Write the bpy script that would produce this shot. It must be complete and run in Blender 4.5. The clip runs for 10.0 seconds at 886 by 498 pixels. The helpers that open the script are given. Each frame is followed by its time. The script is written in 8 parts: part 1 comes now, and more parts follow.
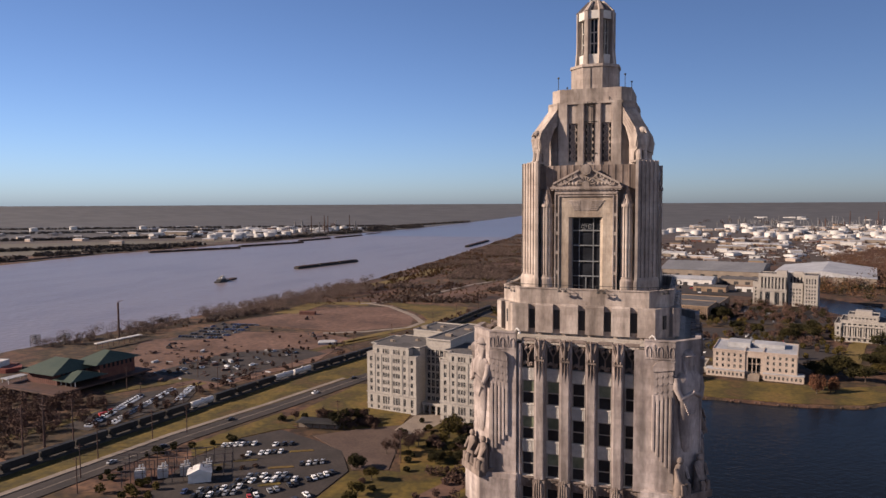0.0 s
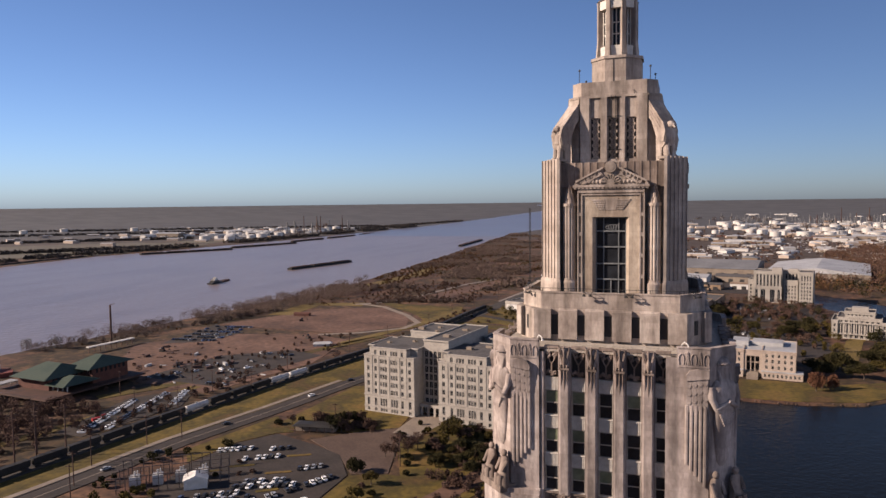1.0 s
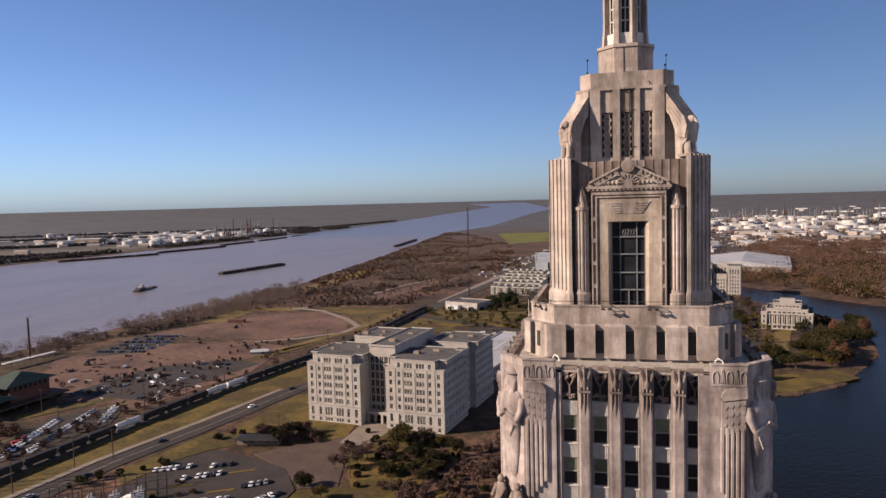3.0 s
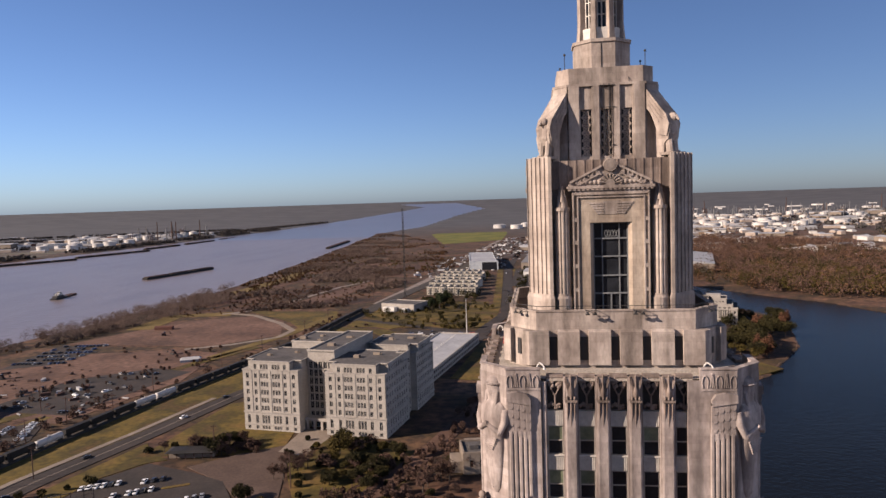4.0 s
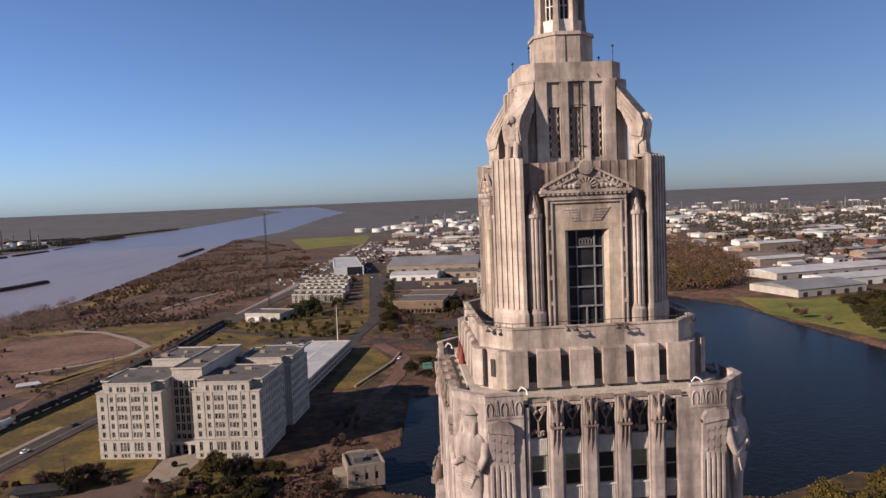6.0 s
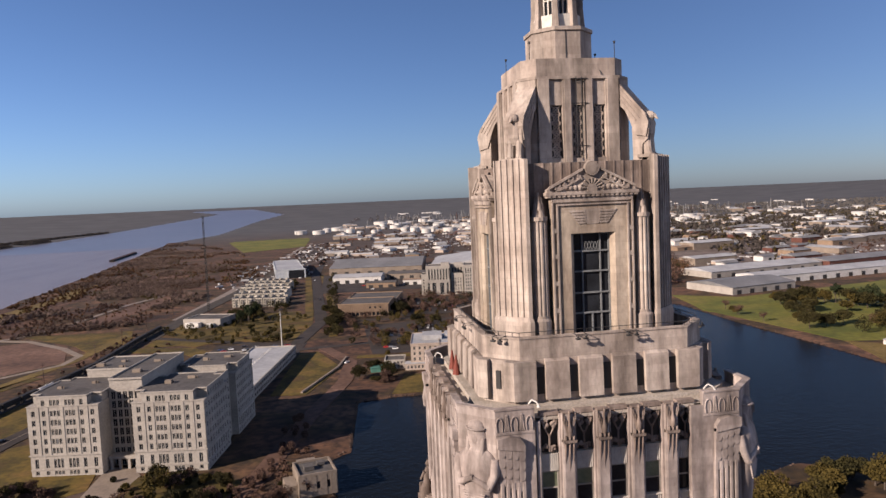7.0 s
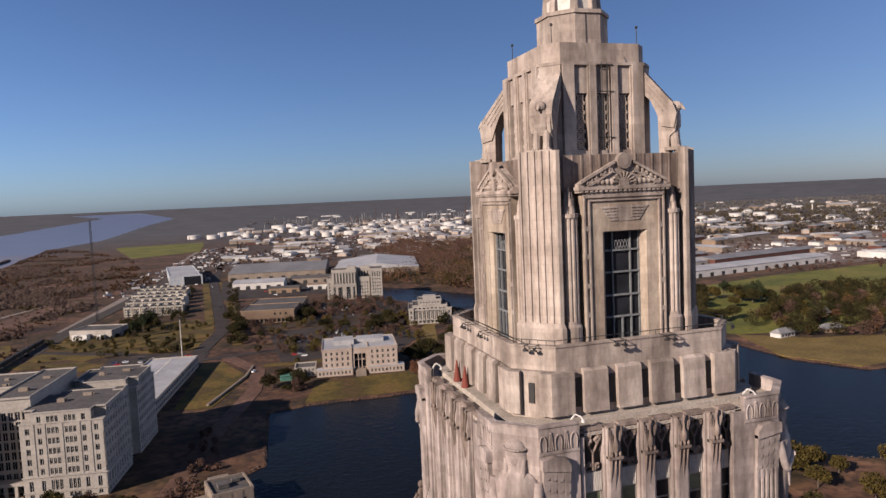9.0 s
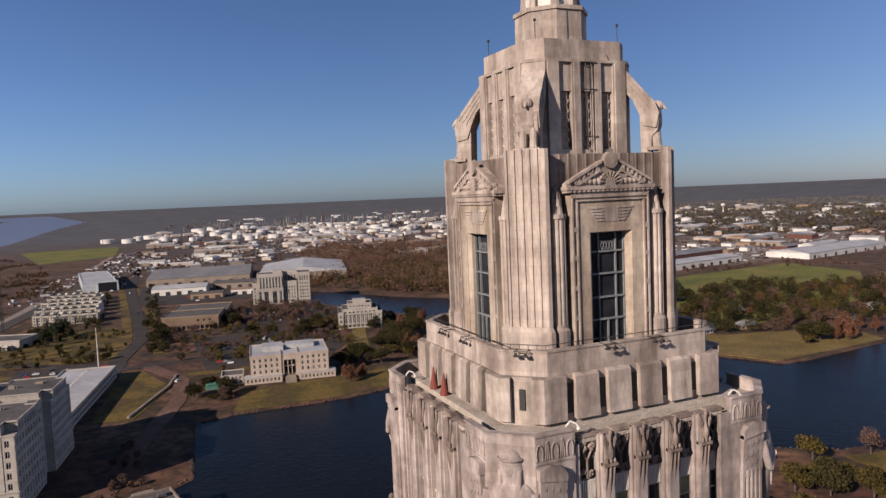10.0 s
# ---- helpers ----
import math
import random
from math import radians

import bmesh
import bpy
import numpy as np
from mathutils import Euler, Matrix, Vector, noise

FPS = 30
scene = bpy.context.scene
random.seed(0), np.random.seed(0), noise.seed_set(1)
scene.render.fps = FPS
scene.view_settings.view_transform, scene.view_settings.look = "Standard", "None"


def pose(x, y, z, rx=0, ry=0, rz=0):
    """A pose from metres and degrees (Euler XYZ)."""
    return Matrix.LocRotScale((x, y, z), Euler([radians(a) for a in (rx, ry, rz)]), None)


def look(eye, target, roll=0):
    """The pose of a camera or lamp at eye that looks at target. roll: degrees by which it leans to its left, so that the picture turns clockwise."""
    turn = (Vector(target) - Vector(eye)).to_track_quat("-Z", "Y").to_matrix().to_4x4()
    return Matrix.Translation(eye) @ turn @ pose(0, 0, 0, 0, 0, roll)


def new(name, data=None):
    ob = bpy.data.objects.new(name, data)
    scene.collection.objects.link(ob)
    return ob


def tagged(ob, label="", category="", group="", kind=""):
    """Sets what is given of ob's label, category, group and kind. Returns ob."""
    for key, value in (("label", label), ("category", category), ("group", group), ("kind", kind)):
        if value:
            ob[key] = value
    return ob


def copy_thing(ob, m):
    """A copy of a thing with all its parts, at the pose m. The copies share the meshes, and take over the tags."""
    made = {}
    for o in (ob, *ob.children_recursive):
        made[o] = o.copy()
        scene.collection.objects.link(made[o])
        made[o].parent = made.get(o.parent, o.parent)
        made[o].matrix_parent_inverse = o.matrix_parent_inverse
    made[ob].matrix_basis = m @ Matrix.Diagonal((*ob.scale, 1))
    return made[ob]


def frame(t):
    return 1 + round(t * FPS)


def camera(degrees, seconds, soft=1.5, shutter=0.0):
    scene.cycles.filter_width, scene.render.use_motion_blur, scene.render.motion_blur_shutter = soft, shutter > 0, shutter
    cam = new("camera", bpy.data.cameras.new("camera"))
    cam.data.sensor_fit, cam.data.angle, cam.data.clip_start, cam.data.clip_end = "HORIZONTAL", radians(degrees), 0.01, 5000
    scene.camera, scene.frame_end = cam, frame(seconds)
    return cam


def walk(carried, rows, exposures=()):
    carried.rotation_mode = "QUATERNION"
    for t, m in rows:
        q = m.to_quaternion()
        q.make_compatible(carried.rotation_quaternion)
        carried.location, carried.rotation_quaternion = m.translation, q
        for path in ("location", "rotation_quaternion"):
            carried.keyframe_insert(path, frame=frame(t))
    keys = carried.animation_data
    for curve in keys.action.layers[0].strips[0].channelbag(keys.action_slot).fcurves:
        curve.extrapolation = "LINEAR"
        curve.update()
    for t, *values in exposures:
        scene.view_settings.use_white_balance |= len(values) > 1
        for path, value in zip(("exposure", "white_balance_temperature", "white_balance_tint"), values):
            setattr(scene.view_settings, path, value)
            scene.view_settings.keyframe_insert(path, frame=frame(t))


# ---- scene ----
cam = camera(64.65, 10.0)
# seconds, place, pitch, lean, yaw
PATH = [
    (0.0, 10.56, -82.37, 115.77, -3.68, 0.28, 19.49),
    (0.5, 8.76, -80.78, 115.77, -3.71, 0.50, 19.42),
    (1.0, 6.84, -79.21, 115.87, -3.73, 0.69, 18.86),
    (1.5, 4.85, -77.64, 116.01, -3.77, 0.92, 17.70),
    (2.0, 2.64, -76.09, 116.19, -3.80, 1.10, 16.45),
    (3.5, -3.97, -71.63, 116.60, -3.90, 1.66, 10.82),
    (4.0, -6.31, -70.07, 116.67, -3.96, 1.84, 7.70),
    (4.5, -8.53, -68.47, 116.78, -4.00, 2.00, 4.83),
    (5.0, -10.90, -66.72, 116.92, -4.03, 2.08, 1.67),
    (5.5, -13.09, -64.95, 117.06, -4.06, 2.23, -1.17),
    (7.0, -19.67, -59.26, 117.49, -4.16, 2.49, -8.70),
    (7.5, -21.61, -57.43, 117.47, -4.20, 2.52, -10.69),
    (8.0, -23.64, -55.51, 117.40, -4.16, 2.55, -11.86),
    (8.5, -25.43, -53.70, 117.34, -4.19, 2.52, -13.73),
    (9.0, -27.25, -51.79, 117.30, -4.27, 2.52, -16.97),
    (9.5, -28.78, -50.06, 117.30, -4.30, 2.52, -19.9),
    (10.0, -30.34, -48.23, 117.26, -4.30, 2.42, -23.06),
]
walk(cam, [(t, pose(x, y, z, 90 + pitch, lean, yaw)) for t, x, y, z, pitch, lean, yaw in PATH], [(0.0, 1.06, 6650, 20), (4.0, 1.10, 6550, 20), (6.5, 1.06, 6400, 19), (8.5, 0.95, 6300, 19), (10.0, 0.82, 6250, 18)])

# ---- light ----
SUN_TO = Vector((-0.905, -0.425, 0.0)).normalized() * math.cos(radians(25)) + Vector((0, 0, math.sin(radians(25))))
world = bpy.data.worlds.new("world")
scene.world = world
world.use_nodes = True
wn = world.node_tree
sky = wn.nodes.new("ShaderNodeTexSky")
sky.sky_type, sky.sun_disc = "NISHITA", False
sky.sun_elevation = radians(25)
sky.sun_rotation = -math.atan2(SUN_TO.x, SUN_TO.y)
sky.altitude, sky.air_density, sky.dust_density, sky.ozone_density = 0, 0.72, 0.7, 5.4
wn.nodes["Background"].inputs["Strength"].default_value = 0.054
wn.links.new(sky.outputs[0], wn.nodes["Background"].inputs["Color"])
sun = new("sun", bpy.data.lights.new("sun", "SUN"))
sun.data.energy, sun.data.angle, sun.data.color = 5.0, radians(0.6), (1.0, 0.87, 0.72)
sun.matrix_world = look(SUN_TO * 300, (0, 0, 0))

# ---- materials ----


def material(name, stops, scale=1.0, rough=0.85, bump=0.0, bump_scale=None, metal=0.0, detail=6.0, stretch=(1, 1, 1), fine=0.15, random_tint=0.0, spec=0.3):
    """Noise-driven colours between stops, with a second finer grain, at the scale of the world."""
    m = bpy.data.materials.new(name)
    m.use_nodes = True
    nt = m.node_tree
    b = nt.nodes["Principled BSDF"]
    b.inputs["Roughness"].default_value, b.inputs["Metallic"].default_value = rough, metal
    b.inputs["Specular IOR Level"].default_value = spec
    geo = nt.nodes.new("ShaderNodeNewGeometry")
    mp = nt.nodes.new("ShaderNodeMapping")
    mp.inputs["Scale"].default_value = stretch
    nt.links.new(geo.outputs["Position"], mp.inputs["Vector"])
    n1 = nt.nodes.new("ShaderNodeTexNoise")
    n1.inputs["Scale"].default_value, n1.inputs["Detail"].default_value = scale, detail
    nt.links.new(mp.outputs[0], n1.inputs["Vector"])
    ramp = nt.nodes.new("ShaderNodeValToRGB")
    el = ramp.color_ramp.elements
    lo, hi = 0.32, 0.68
    for k, c in enumerate(stops):
        p = lo + (hi - lo) * k / max(1, len(stops) - 1)
        e = el[k] if k < 2 else el.new(p)
        e.position, e.color = p, (*c, 1)
    nt.links.new(n1.outputs["Fac"], ramp.inputs[0])
    n2 = nt.nodes.new("ShaderNodeTexNoise")
    n2.inputs["Scale"].default_value, n2.inputs["Detail"].default_value = scale * 9, 4
    nt.links.new(mp.outputs[0], n2.inputs["Vector"])
    mr = nt.nodes.new("ShaderNodeMapRange")
    mr.inputs[1].default_value, mr.inputs[2].default_value = 0.3, 0.7
    mr.inputs[3].default_value, mr.inputs[4].default_value = 1 - fine, 1 + fine
    nt.links.new(n2.outputs["Fac"], mr.inputs[0])
    hsv = nt.nodes.new("ShaderNodeHueSaturation")
    nt.links.new(ramp.outputs[0], hsv.inputs["Color"])
    if random_tint:
        oi = nt.nodes.new("ShaderNodeObjectInfo")
        mm = nt.nodes.new("ShaderNodeMapRange")
        mm.inputs[3].default_value, mm.inputs[4].default_value = 1 - random_tint, 1 + random_tint
        nt.links.new(oi.outputs["Random"], mm.inputs[0])
        mul = nt.nodes.new("ShaderNodeMath")
        mul.operation = "MULTIPLY"
        nt.links.new(mm.outputs[0], mul.inputs[0])
        nt.links.new(mr.outputs[0], mul.inputs[1])
        nt.links.new(mul.outputs[0], hsv.inputs["Value"])
    else:
        nt.links.new(mr.outputs[0], hsv.inputs["Value"])
    nt.links.new(hsv.outputs[0], b.inputs["Base Color"])
    if bump:
        n3 = nt.nodes.new("ShaderNodeTexNoise")
        n3.inputs["Scale"].default_value, n3.inputs["Detail"].default_value = bump_scale or scale * 6, 6
        nt.links.new(mp.outputs[0], n3.inputs["Vector"])
        bp = nt.nodes.new("ShaderNodeBump")
        bp.inputs["Strength"].default_value, bp.inputs["Distance"].default_value = 0.6, bump
        nt.links.new(n3.outputs["Fac"], bp.inputs["Height"])
        nt.links.new(bp.outputs[0], b.inputs["Normal"])
    return m


STONE = material("limestone", [(0.185, 0.152, 0.128), (0.290, 0.243, 0.208), (0.355, 0.305, 0.263)], 0.5, 0.9, 0.02, 3.0, stretch=(1, 1, 0.35), random_tint=0.06)
# darker limestone for capitals, carved bands, tracery, ledge figures and the attic wall
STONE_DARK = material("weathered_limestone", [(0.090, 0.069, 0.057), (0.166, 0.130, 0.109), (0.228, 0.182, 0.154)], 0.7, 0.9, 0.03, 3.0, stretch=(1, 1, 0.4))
STONE_GREY = material("grey_limestone", [(0.157, 0.130, 0.117), (0.261, 0.220, 0.199), (0.330, 0.282, 0.258)], 0.5, 0.9, 0.02, 3.0, stretch=(1, 1, 0.35), random_tint=0.05)
STONE_TAN = material("tan_limestone", [(0.194, 0.150, 0.114), (0.281, 0.229, 0.176), (0.330, 0.276, 0.218)], 0.5, 0.9, 0.02, 3.0, stretch=(1, 1, 0.35), random_tint=0.07)
METALBAR = material("grey_metal_bars", [(0.10, 0.105, 0.105), (0.15, 0.155, 0.155)], 2.0, 0.6)
REDPAINT = material("red_canvas", [(0.11, 0.028, 0.018), (0.15, 0.036, 0.024)], 2.0, 0.8)


def masonry(m, course=0.62, length=1.5):
    """Adds block courses, their slight differences of tone and thin joints, and rain streaks that run down the stone."""
    nt = m.node_tree
    geo = next(n for n in nt.nodes if n.type == "NEW_GEOMETRY")
    hsv = next(n for n in nt.nodes if n.type == "HUE_SAT")
    bsdf = nt.nodes["Principled BSDF"]
    sep = nt.nodes.new("ShaderNodeSeparateXYZ")
    nt.links.new(geo.outputs["Position"], sep.inputs[0])
    add = nt.nodes.new("ShaderNodeMath")
    nt.links.new(sep.outputs[0], add.inputs[0])
    nt.links.new(sep.outputs[1], add.inputs[1])
    com = nt.nodes.new("ShaderNodeCombineXYZ")
    nt.links.new(add.outputs[0], com.inputs[0])
    nt.links.new(sep.outputs[2], com.inputs[1])
    br = nt.nodes.new("ShaderNodeTexBrick")
    br.inputs["Color1"].default_value, br.inputs["Color2"].default_value, br.inputs["Mortar"].default_value = (1.04, 1.035, 1.025, 1), (0.90, 0.89, 0.88, 1), (0.84, 0.82, 0.80, 1)
    br.inputs["Scale"].default_value, br.inputs["Mortar Size"].default_value = 1.0, 0.012
    br.inputs["Brick Width"].default_value, br.inputs["Row Height"].default_value = length, course
    nt.links.new(com.outputs[0], br.inputs["Vector"])
    mp = nt.nodes.new("ShaderNodeMapping")
    mp.inputs["Scale"].default_value = (1.1, 1.1, 0.06)
    nt.links.new(geo.outputs["Position"], mp.inputs["Vector"])
    st = nt.nodes.new("ShaderNodeTexNoise")
    st.inputs["Scale"].default_value, st.inputs["Detail"].default_value = 1.0, 8
    nt.links.new(mp.outputs[0], st.inputs["Vector"])
    rp = nt.nodes.new("ShaderNodeMapRange")
    rp.inputs[1].default_value, rp.inputs[2].default_value, rp.inputs[3].default_value, rp.inputs[4].default_value = 0.36, 0.56, 0.70, 1.07
    nt.links.new(st.outputs["Fac"], rp.inputs[0])
    m1 = nt.nodes.new("ShaderNodeMix")
    m1.data_type, m1.blend_type = "RGBA", "MULTIPLY"
    m1.inputs["Factor"].default_value = 1.0
    nt.links.new(hsv.outputs[0], m1.inputs[6])
    nt.links.new(br.outputs["Color"], m1.inputs[7])
    m2 = nt.nodes.new("ShaderNodeMix")
    m2.data_type, m2.blend_type = "RGBA", "MULTIPLY"
    m2.inputs["Factor"].default_value = 1.0
    nt.links.new(m1.outputs[2], m2.inputs[6])
    nt.links.new(rp.outputs[0], m2.inputs[7])
    # broad sooty patches of old weather
    so = nt.nodes.new("ShaderNodeTexNoise")
    so.inputs["Scale"].default_value, so.inputs["Detail"].default_value, so.inputs["Roughness"].default_value = 0.32, 9, 0.68
    nt.links.new(geo.outputs["Position"], so.inputs["Vector"])
    sr = nt.nodes.new("ShaderNodeValToRGB")
    sr.color_ramp.elements[0].position, sr.color_ramp.elements[0].color = 0.40, (0.80, 0.775, 0.76, 1)
    sr.color_ramp.elements[1].position, sr.color_ramp.elements[1].color = 0.56, (1.05, 1.05, 1.04, 1)
    nt.links.new(so.outputs["Fac"], sr.inputs[0])
    m3 = nt.nodes.new("ShaderNodeMix")
    m3.data_type, m3.blend_type = "RGBA", "MULTIPLY"
    m3.inputs["Factor"].default_value = 1.0
    nt.links.new(m2.outputs[2], m3.inputs[6])
    nt.links.new(sr.outputs[0], m3.inputs[7])
    nt.links.new(m3.outputs[2], bsdf.inputs["Base Color"])


for stone in (STONE, STONE_GREY, STONE_DARK, STONE_TAN):
    masonry(stone)
# the sunny brightness of the ledge tops is put into this pale colour
TERRACE = material("bleached_concrete", [(0.24, 0.205, 0.165), (0.32, 0.28, 0.235)], 0.8, 0.9, fine=0.25)
SPANDREL = material("pale_spandrel", [(0.351, 0.325, 0.286), (0.468, 0.436, 0.384)], 2.0, 0.6)
GLASS = material("dark_glass", [(0.010, 0.011, 0.013), (0.02, 0.022, 0.026)], 0.6, 0.12, spec=0.2)
BLIND = material("green_window_blind", [(0.065, 0.078, 0.049), (0.118, 0.129, 0.084)], 1.5, 0.5, random_tint=0.4)
IRON = material("dark_iron", [(0.014, 0.014, 0.015), (0.032, 0.029, 0.026)], 3.0, 0.5)
GROUND = material("winter_ground", [(0.020, 0.010, 0.005), (0.066, 0.031, 0.016), (0.030, 0.018, 0.005), (0.095, 0.048, 0.025), (0.042, 0.017, 0.010)], 0.011, 0.95, fine=0.55, detail=5)
# past the works lie bare winter woods; distance haze is mixed into their grey
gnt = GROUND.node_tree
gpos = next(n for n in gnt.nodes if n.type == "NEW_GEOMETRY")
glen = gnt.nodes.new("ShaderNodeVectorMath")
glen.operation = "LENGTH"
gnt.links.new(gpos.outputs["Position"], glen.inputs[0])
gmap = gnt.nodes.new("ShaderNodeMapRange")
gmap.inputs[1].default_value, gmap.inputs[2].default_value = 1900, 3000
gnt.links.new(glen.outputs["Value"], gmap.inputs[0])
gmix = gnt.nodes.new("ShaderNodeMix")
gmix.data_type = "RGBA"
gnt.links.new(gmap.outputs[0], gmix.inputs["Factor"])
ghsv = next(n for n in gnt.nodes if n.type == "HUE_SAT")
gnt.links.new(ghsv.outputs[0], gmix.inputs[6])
gfar_tone = gnt.nodes.new("ShaderNodeTexNoise")
gfar_tone.inputs["Scale"].default_value, gfar_tone.inputs["Detail"].default_value = 0.011, 9
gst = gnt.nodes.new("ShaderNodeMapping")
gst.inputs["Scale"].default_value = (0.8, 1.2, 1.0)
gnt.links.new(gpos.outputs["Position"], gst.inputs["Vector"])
gnt.links.new(gst.outputs[0], gfar_tone.inputs["Vector"])
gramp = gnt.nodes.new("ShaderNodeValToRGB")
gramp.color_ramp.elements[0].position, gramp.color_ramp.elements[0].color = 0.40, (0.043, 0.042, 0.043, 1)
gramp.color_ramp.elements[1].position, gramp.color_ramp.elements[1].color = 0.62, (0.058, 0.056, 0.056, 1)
gnt.links.new(gfar_tone.outputs["Fac"], gramp.inputs[0])
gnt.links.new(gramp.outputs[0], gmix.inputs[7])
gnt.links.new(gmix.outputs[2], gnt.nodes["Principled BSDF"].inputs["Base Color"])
# dry grass is speckled with low dark growth
gsp = gnt.nodes.new("ShaderNodeTexNoise")
gsp.inputs["Scale"].default_value, gsp.inputs["Detail"].default_value = 0.22, 5
gnt.links.new(gpos.outputs["Position"], gsp.inputs["Vector"])
gsm = gnt.nodes.new("ShaderNodeMapRange")
gsm.inputs[1].default_value, gsm.inputs[2].default_value, gsm.inputs[3].default_value, gsm.inputs[4].default_value = 0.38, 0.54, 0.5, 1.12
gnt.links.new(gsp.outputs["Fac"], gsm.inputs[0])
gml = gnt.nodes.new("ShaderNodeMix")
gml.data_type, gml.blend_type = "RGBA", "MULTIPLY"
gml.inputs["Factor"].default_value = 1.0
gnt.links.new(ghsv.outputs[0], gml.inputs[6])
gnt.links.new(gsm.outputs[0], gml.inputs[7])
gnt.links.new(gml.outputs[2], gmix.inputs[6])
LAWN = material("lawn", [(0.063, 0.033, 0.009), (0.042, 0.030, 0.003), (0.083, 0.055, 0.007), (0.100, 0.057, 0.013)], 0.04, 0.95, fine=0.35)
GRASSGOLD = material("golden_lawn", [(0.075, 0.050, 0.012), (0.101, 0.068, 0.015), (0.128, 0.085, 0.026)], 0.05, 0.95, fine=0.3)
EASTDUST = material("pinkish_dusty_yards", [(0.085, 0.064, 0.052), (0.135, 0.105, 0.088), (0.070, 0.050, 0.038), (0.165, 0.132, 0.114)], 0.012, 0.95, fine=0.35)
PALETRACK = material("pale_limestone_track", [(0.135, 0.110, 0.092), (0.185, 0.152, 0.128)], 0.1, 0.95, fine=0.25)
FARFIELD = material("dull_winter_field", [(0.058, 0.050, 0.036), (0.080, 0.069, 0.050), (0.066, 0.060, 0.036)], 0.006, 0.95, fine=0.2)
FIELD = material("green_field", [(0.050, 0.058, 0.006), (0.088, 0.086, 0.010), (0.118, 0.096, 0.018)], 0.02, 0.95, fine=0.25)
PAVING = material("brown_paving", [(0.053, 0.033, 0.024), (0.073, 0.047, 0.034)], 0.1, 0.9, fine=0.2)
YARD = material("dusty_yard", [(0.029, 0.020, 0.013), (0.059, 0.040, 0.030), (0.027, 0.018, 0.011), (0.083, 0.057, 0.045)], 0.02, 0.95, fine=0.35)
GRAVEL = material("dark_gravel", [(0.026, 0.022, 0.018), (0.045, 0.036, 0.028)], 0.3, 0.95, fine=0.3)
BLACKSTEEL = material("dark_wagon_paint", [(0.012, 0.011, 0.010), (0.022, 0.019, 0.017)], 0.2, 0.7, random_tint=0.4)
RUSTPALE = material("weathered_steel", [(0.070, 0.052, 0.043), (0.105, 0.076, 0.063)], 0.2, 0.7)
DIRT = material("bare_earth", [(0.051, 0.027, 0.017), (0.090, 0.048, 0.031), (0.120, 0.068, 0.046)], 0.025, 0.95, fine=0.35)
ASPHALT = material("asphalt", [(0.019, 0.015, 0.012), (0.036, 0.027, 0.022)], 0.08, 0.9, fine=0.25)
CONCRETE = material("concrete", [(0.140, 0.110, 0.086), (0.186, 0.150, 0.115)], 0.1, 0.9, fine=0.15)
PALE = material("pale_precast", [(0.220, 0.197, 0.169), (0.278, 0.252, 0.217)], 0.12, 0.85)
PINKSTONE = material("pinkish_stone", [(0.262, 0.208, 0.166), (0.315, 0.254, 0.205)], 0.12, 0.85)
FRAMEPAINT = material("pale_window_frames", [(0.33, 0.31, 0.28), (0.40, 0.38, 0.34)], 0.5, 0.7)
TAN = material("tan_brickwork", [(0.150, 0.103, 0.067), (0.198, 0.138, 0.093)], 0.1, 0.9)
BLUEWHITE = material("bluish_white_cladding", [(0.294, 0.310, 0.317), (0.364, 0.380, 0.383)], 0.05, 0.6)
TOWNWALL = material("pale_town_walls", [(0.210, 0.186, 0.152), (0.294, 0.269, 0.224)], 0.08, 0.85, random_tint=0.35)
TEAL = material("teal_paint", [(0.042, 0.117, 0.092), (0.056, 0.145, 0.112)], 0.3, 0.7)
ROOFGREY = material("grey_metal_roof", [(0.105, 0.103, 0.100), (0.161, 0.156, 0.151)], 0.03, 0.6)
ROOF = material("grey_roof_felt", [(0.043, 0.038, 0.035), (0.072, 0.065, 0.060), (0.053, 0.048, 0.043)], 0.06, 0.9, fine=0.25)
WHITE = material("white_paint", [(0.353, 0.333, 0.304), (0.455, 0.432, 0.395)], 0.05, 0.6)
ROOFWHITE = material("pale_metal_roof", [(0.227, 0.224, 0.218), (0.328, 0.322, 0.313)], 0.04, 0.55)
BRICK = material("red_brick", [(0.064, 0.025, 0.018), (0.094, 0.038, 0.026)], 0.3, 0.85)
GREENROOF = material("green_metal_roof", [(0.028, 0.042, 0.029), (0.042, 0.055, 0.037)], 0.1, 0.6)
RUST = material("rusty_steel", [(0.035, 0.021, 0.017), (0.070, 0.034, 0.023)], 0.2, 0.8)
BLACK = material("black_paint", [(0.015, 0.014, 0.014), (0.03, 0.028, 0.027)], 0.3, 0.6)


def water(name, stops, rough, wave, height, drawn=(1, 1, 1), scale=0.004):
    m = material(name, stops, scale, rough, spec=0.5, fine=0.08, stretch=drawn)
    nt = m.node_tree
    b = nt.nodes["Principled BSDF"]
    b.inputs["IOR"].default_value = 1.33
    n = nt.nodes.new("ShaderNodeTexNoise")
    n.inputs["Scale"].default_value, n.inputs["Detail"].default_value = wave, 5
    geo = nt.nodes.new("ShaderNodeNewGeometry")
    nt.links.new(geo.outputs["Position"], n.inputs["Vector"])
    bp = nt.nodes.new("ShaderNodeBump")
    bp.inputs["Strength"].default_value, bp.inputs["Distance"].default_value = 1.0, height
    nt.links.new(n.outputs["Fac"], bp.inputs["Height"])
    nt.links.new(bp.outputs[0], b.inputs["Normal"])
    return m


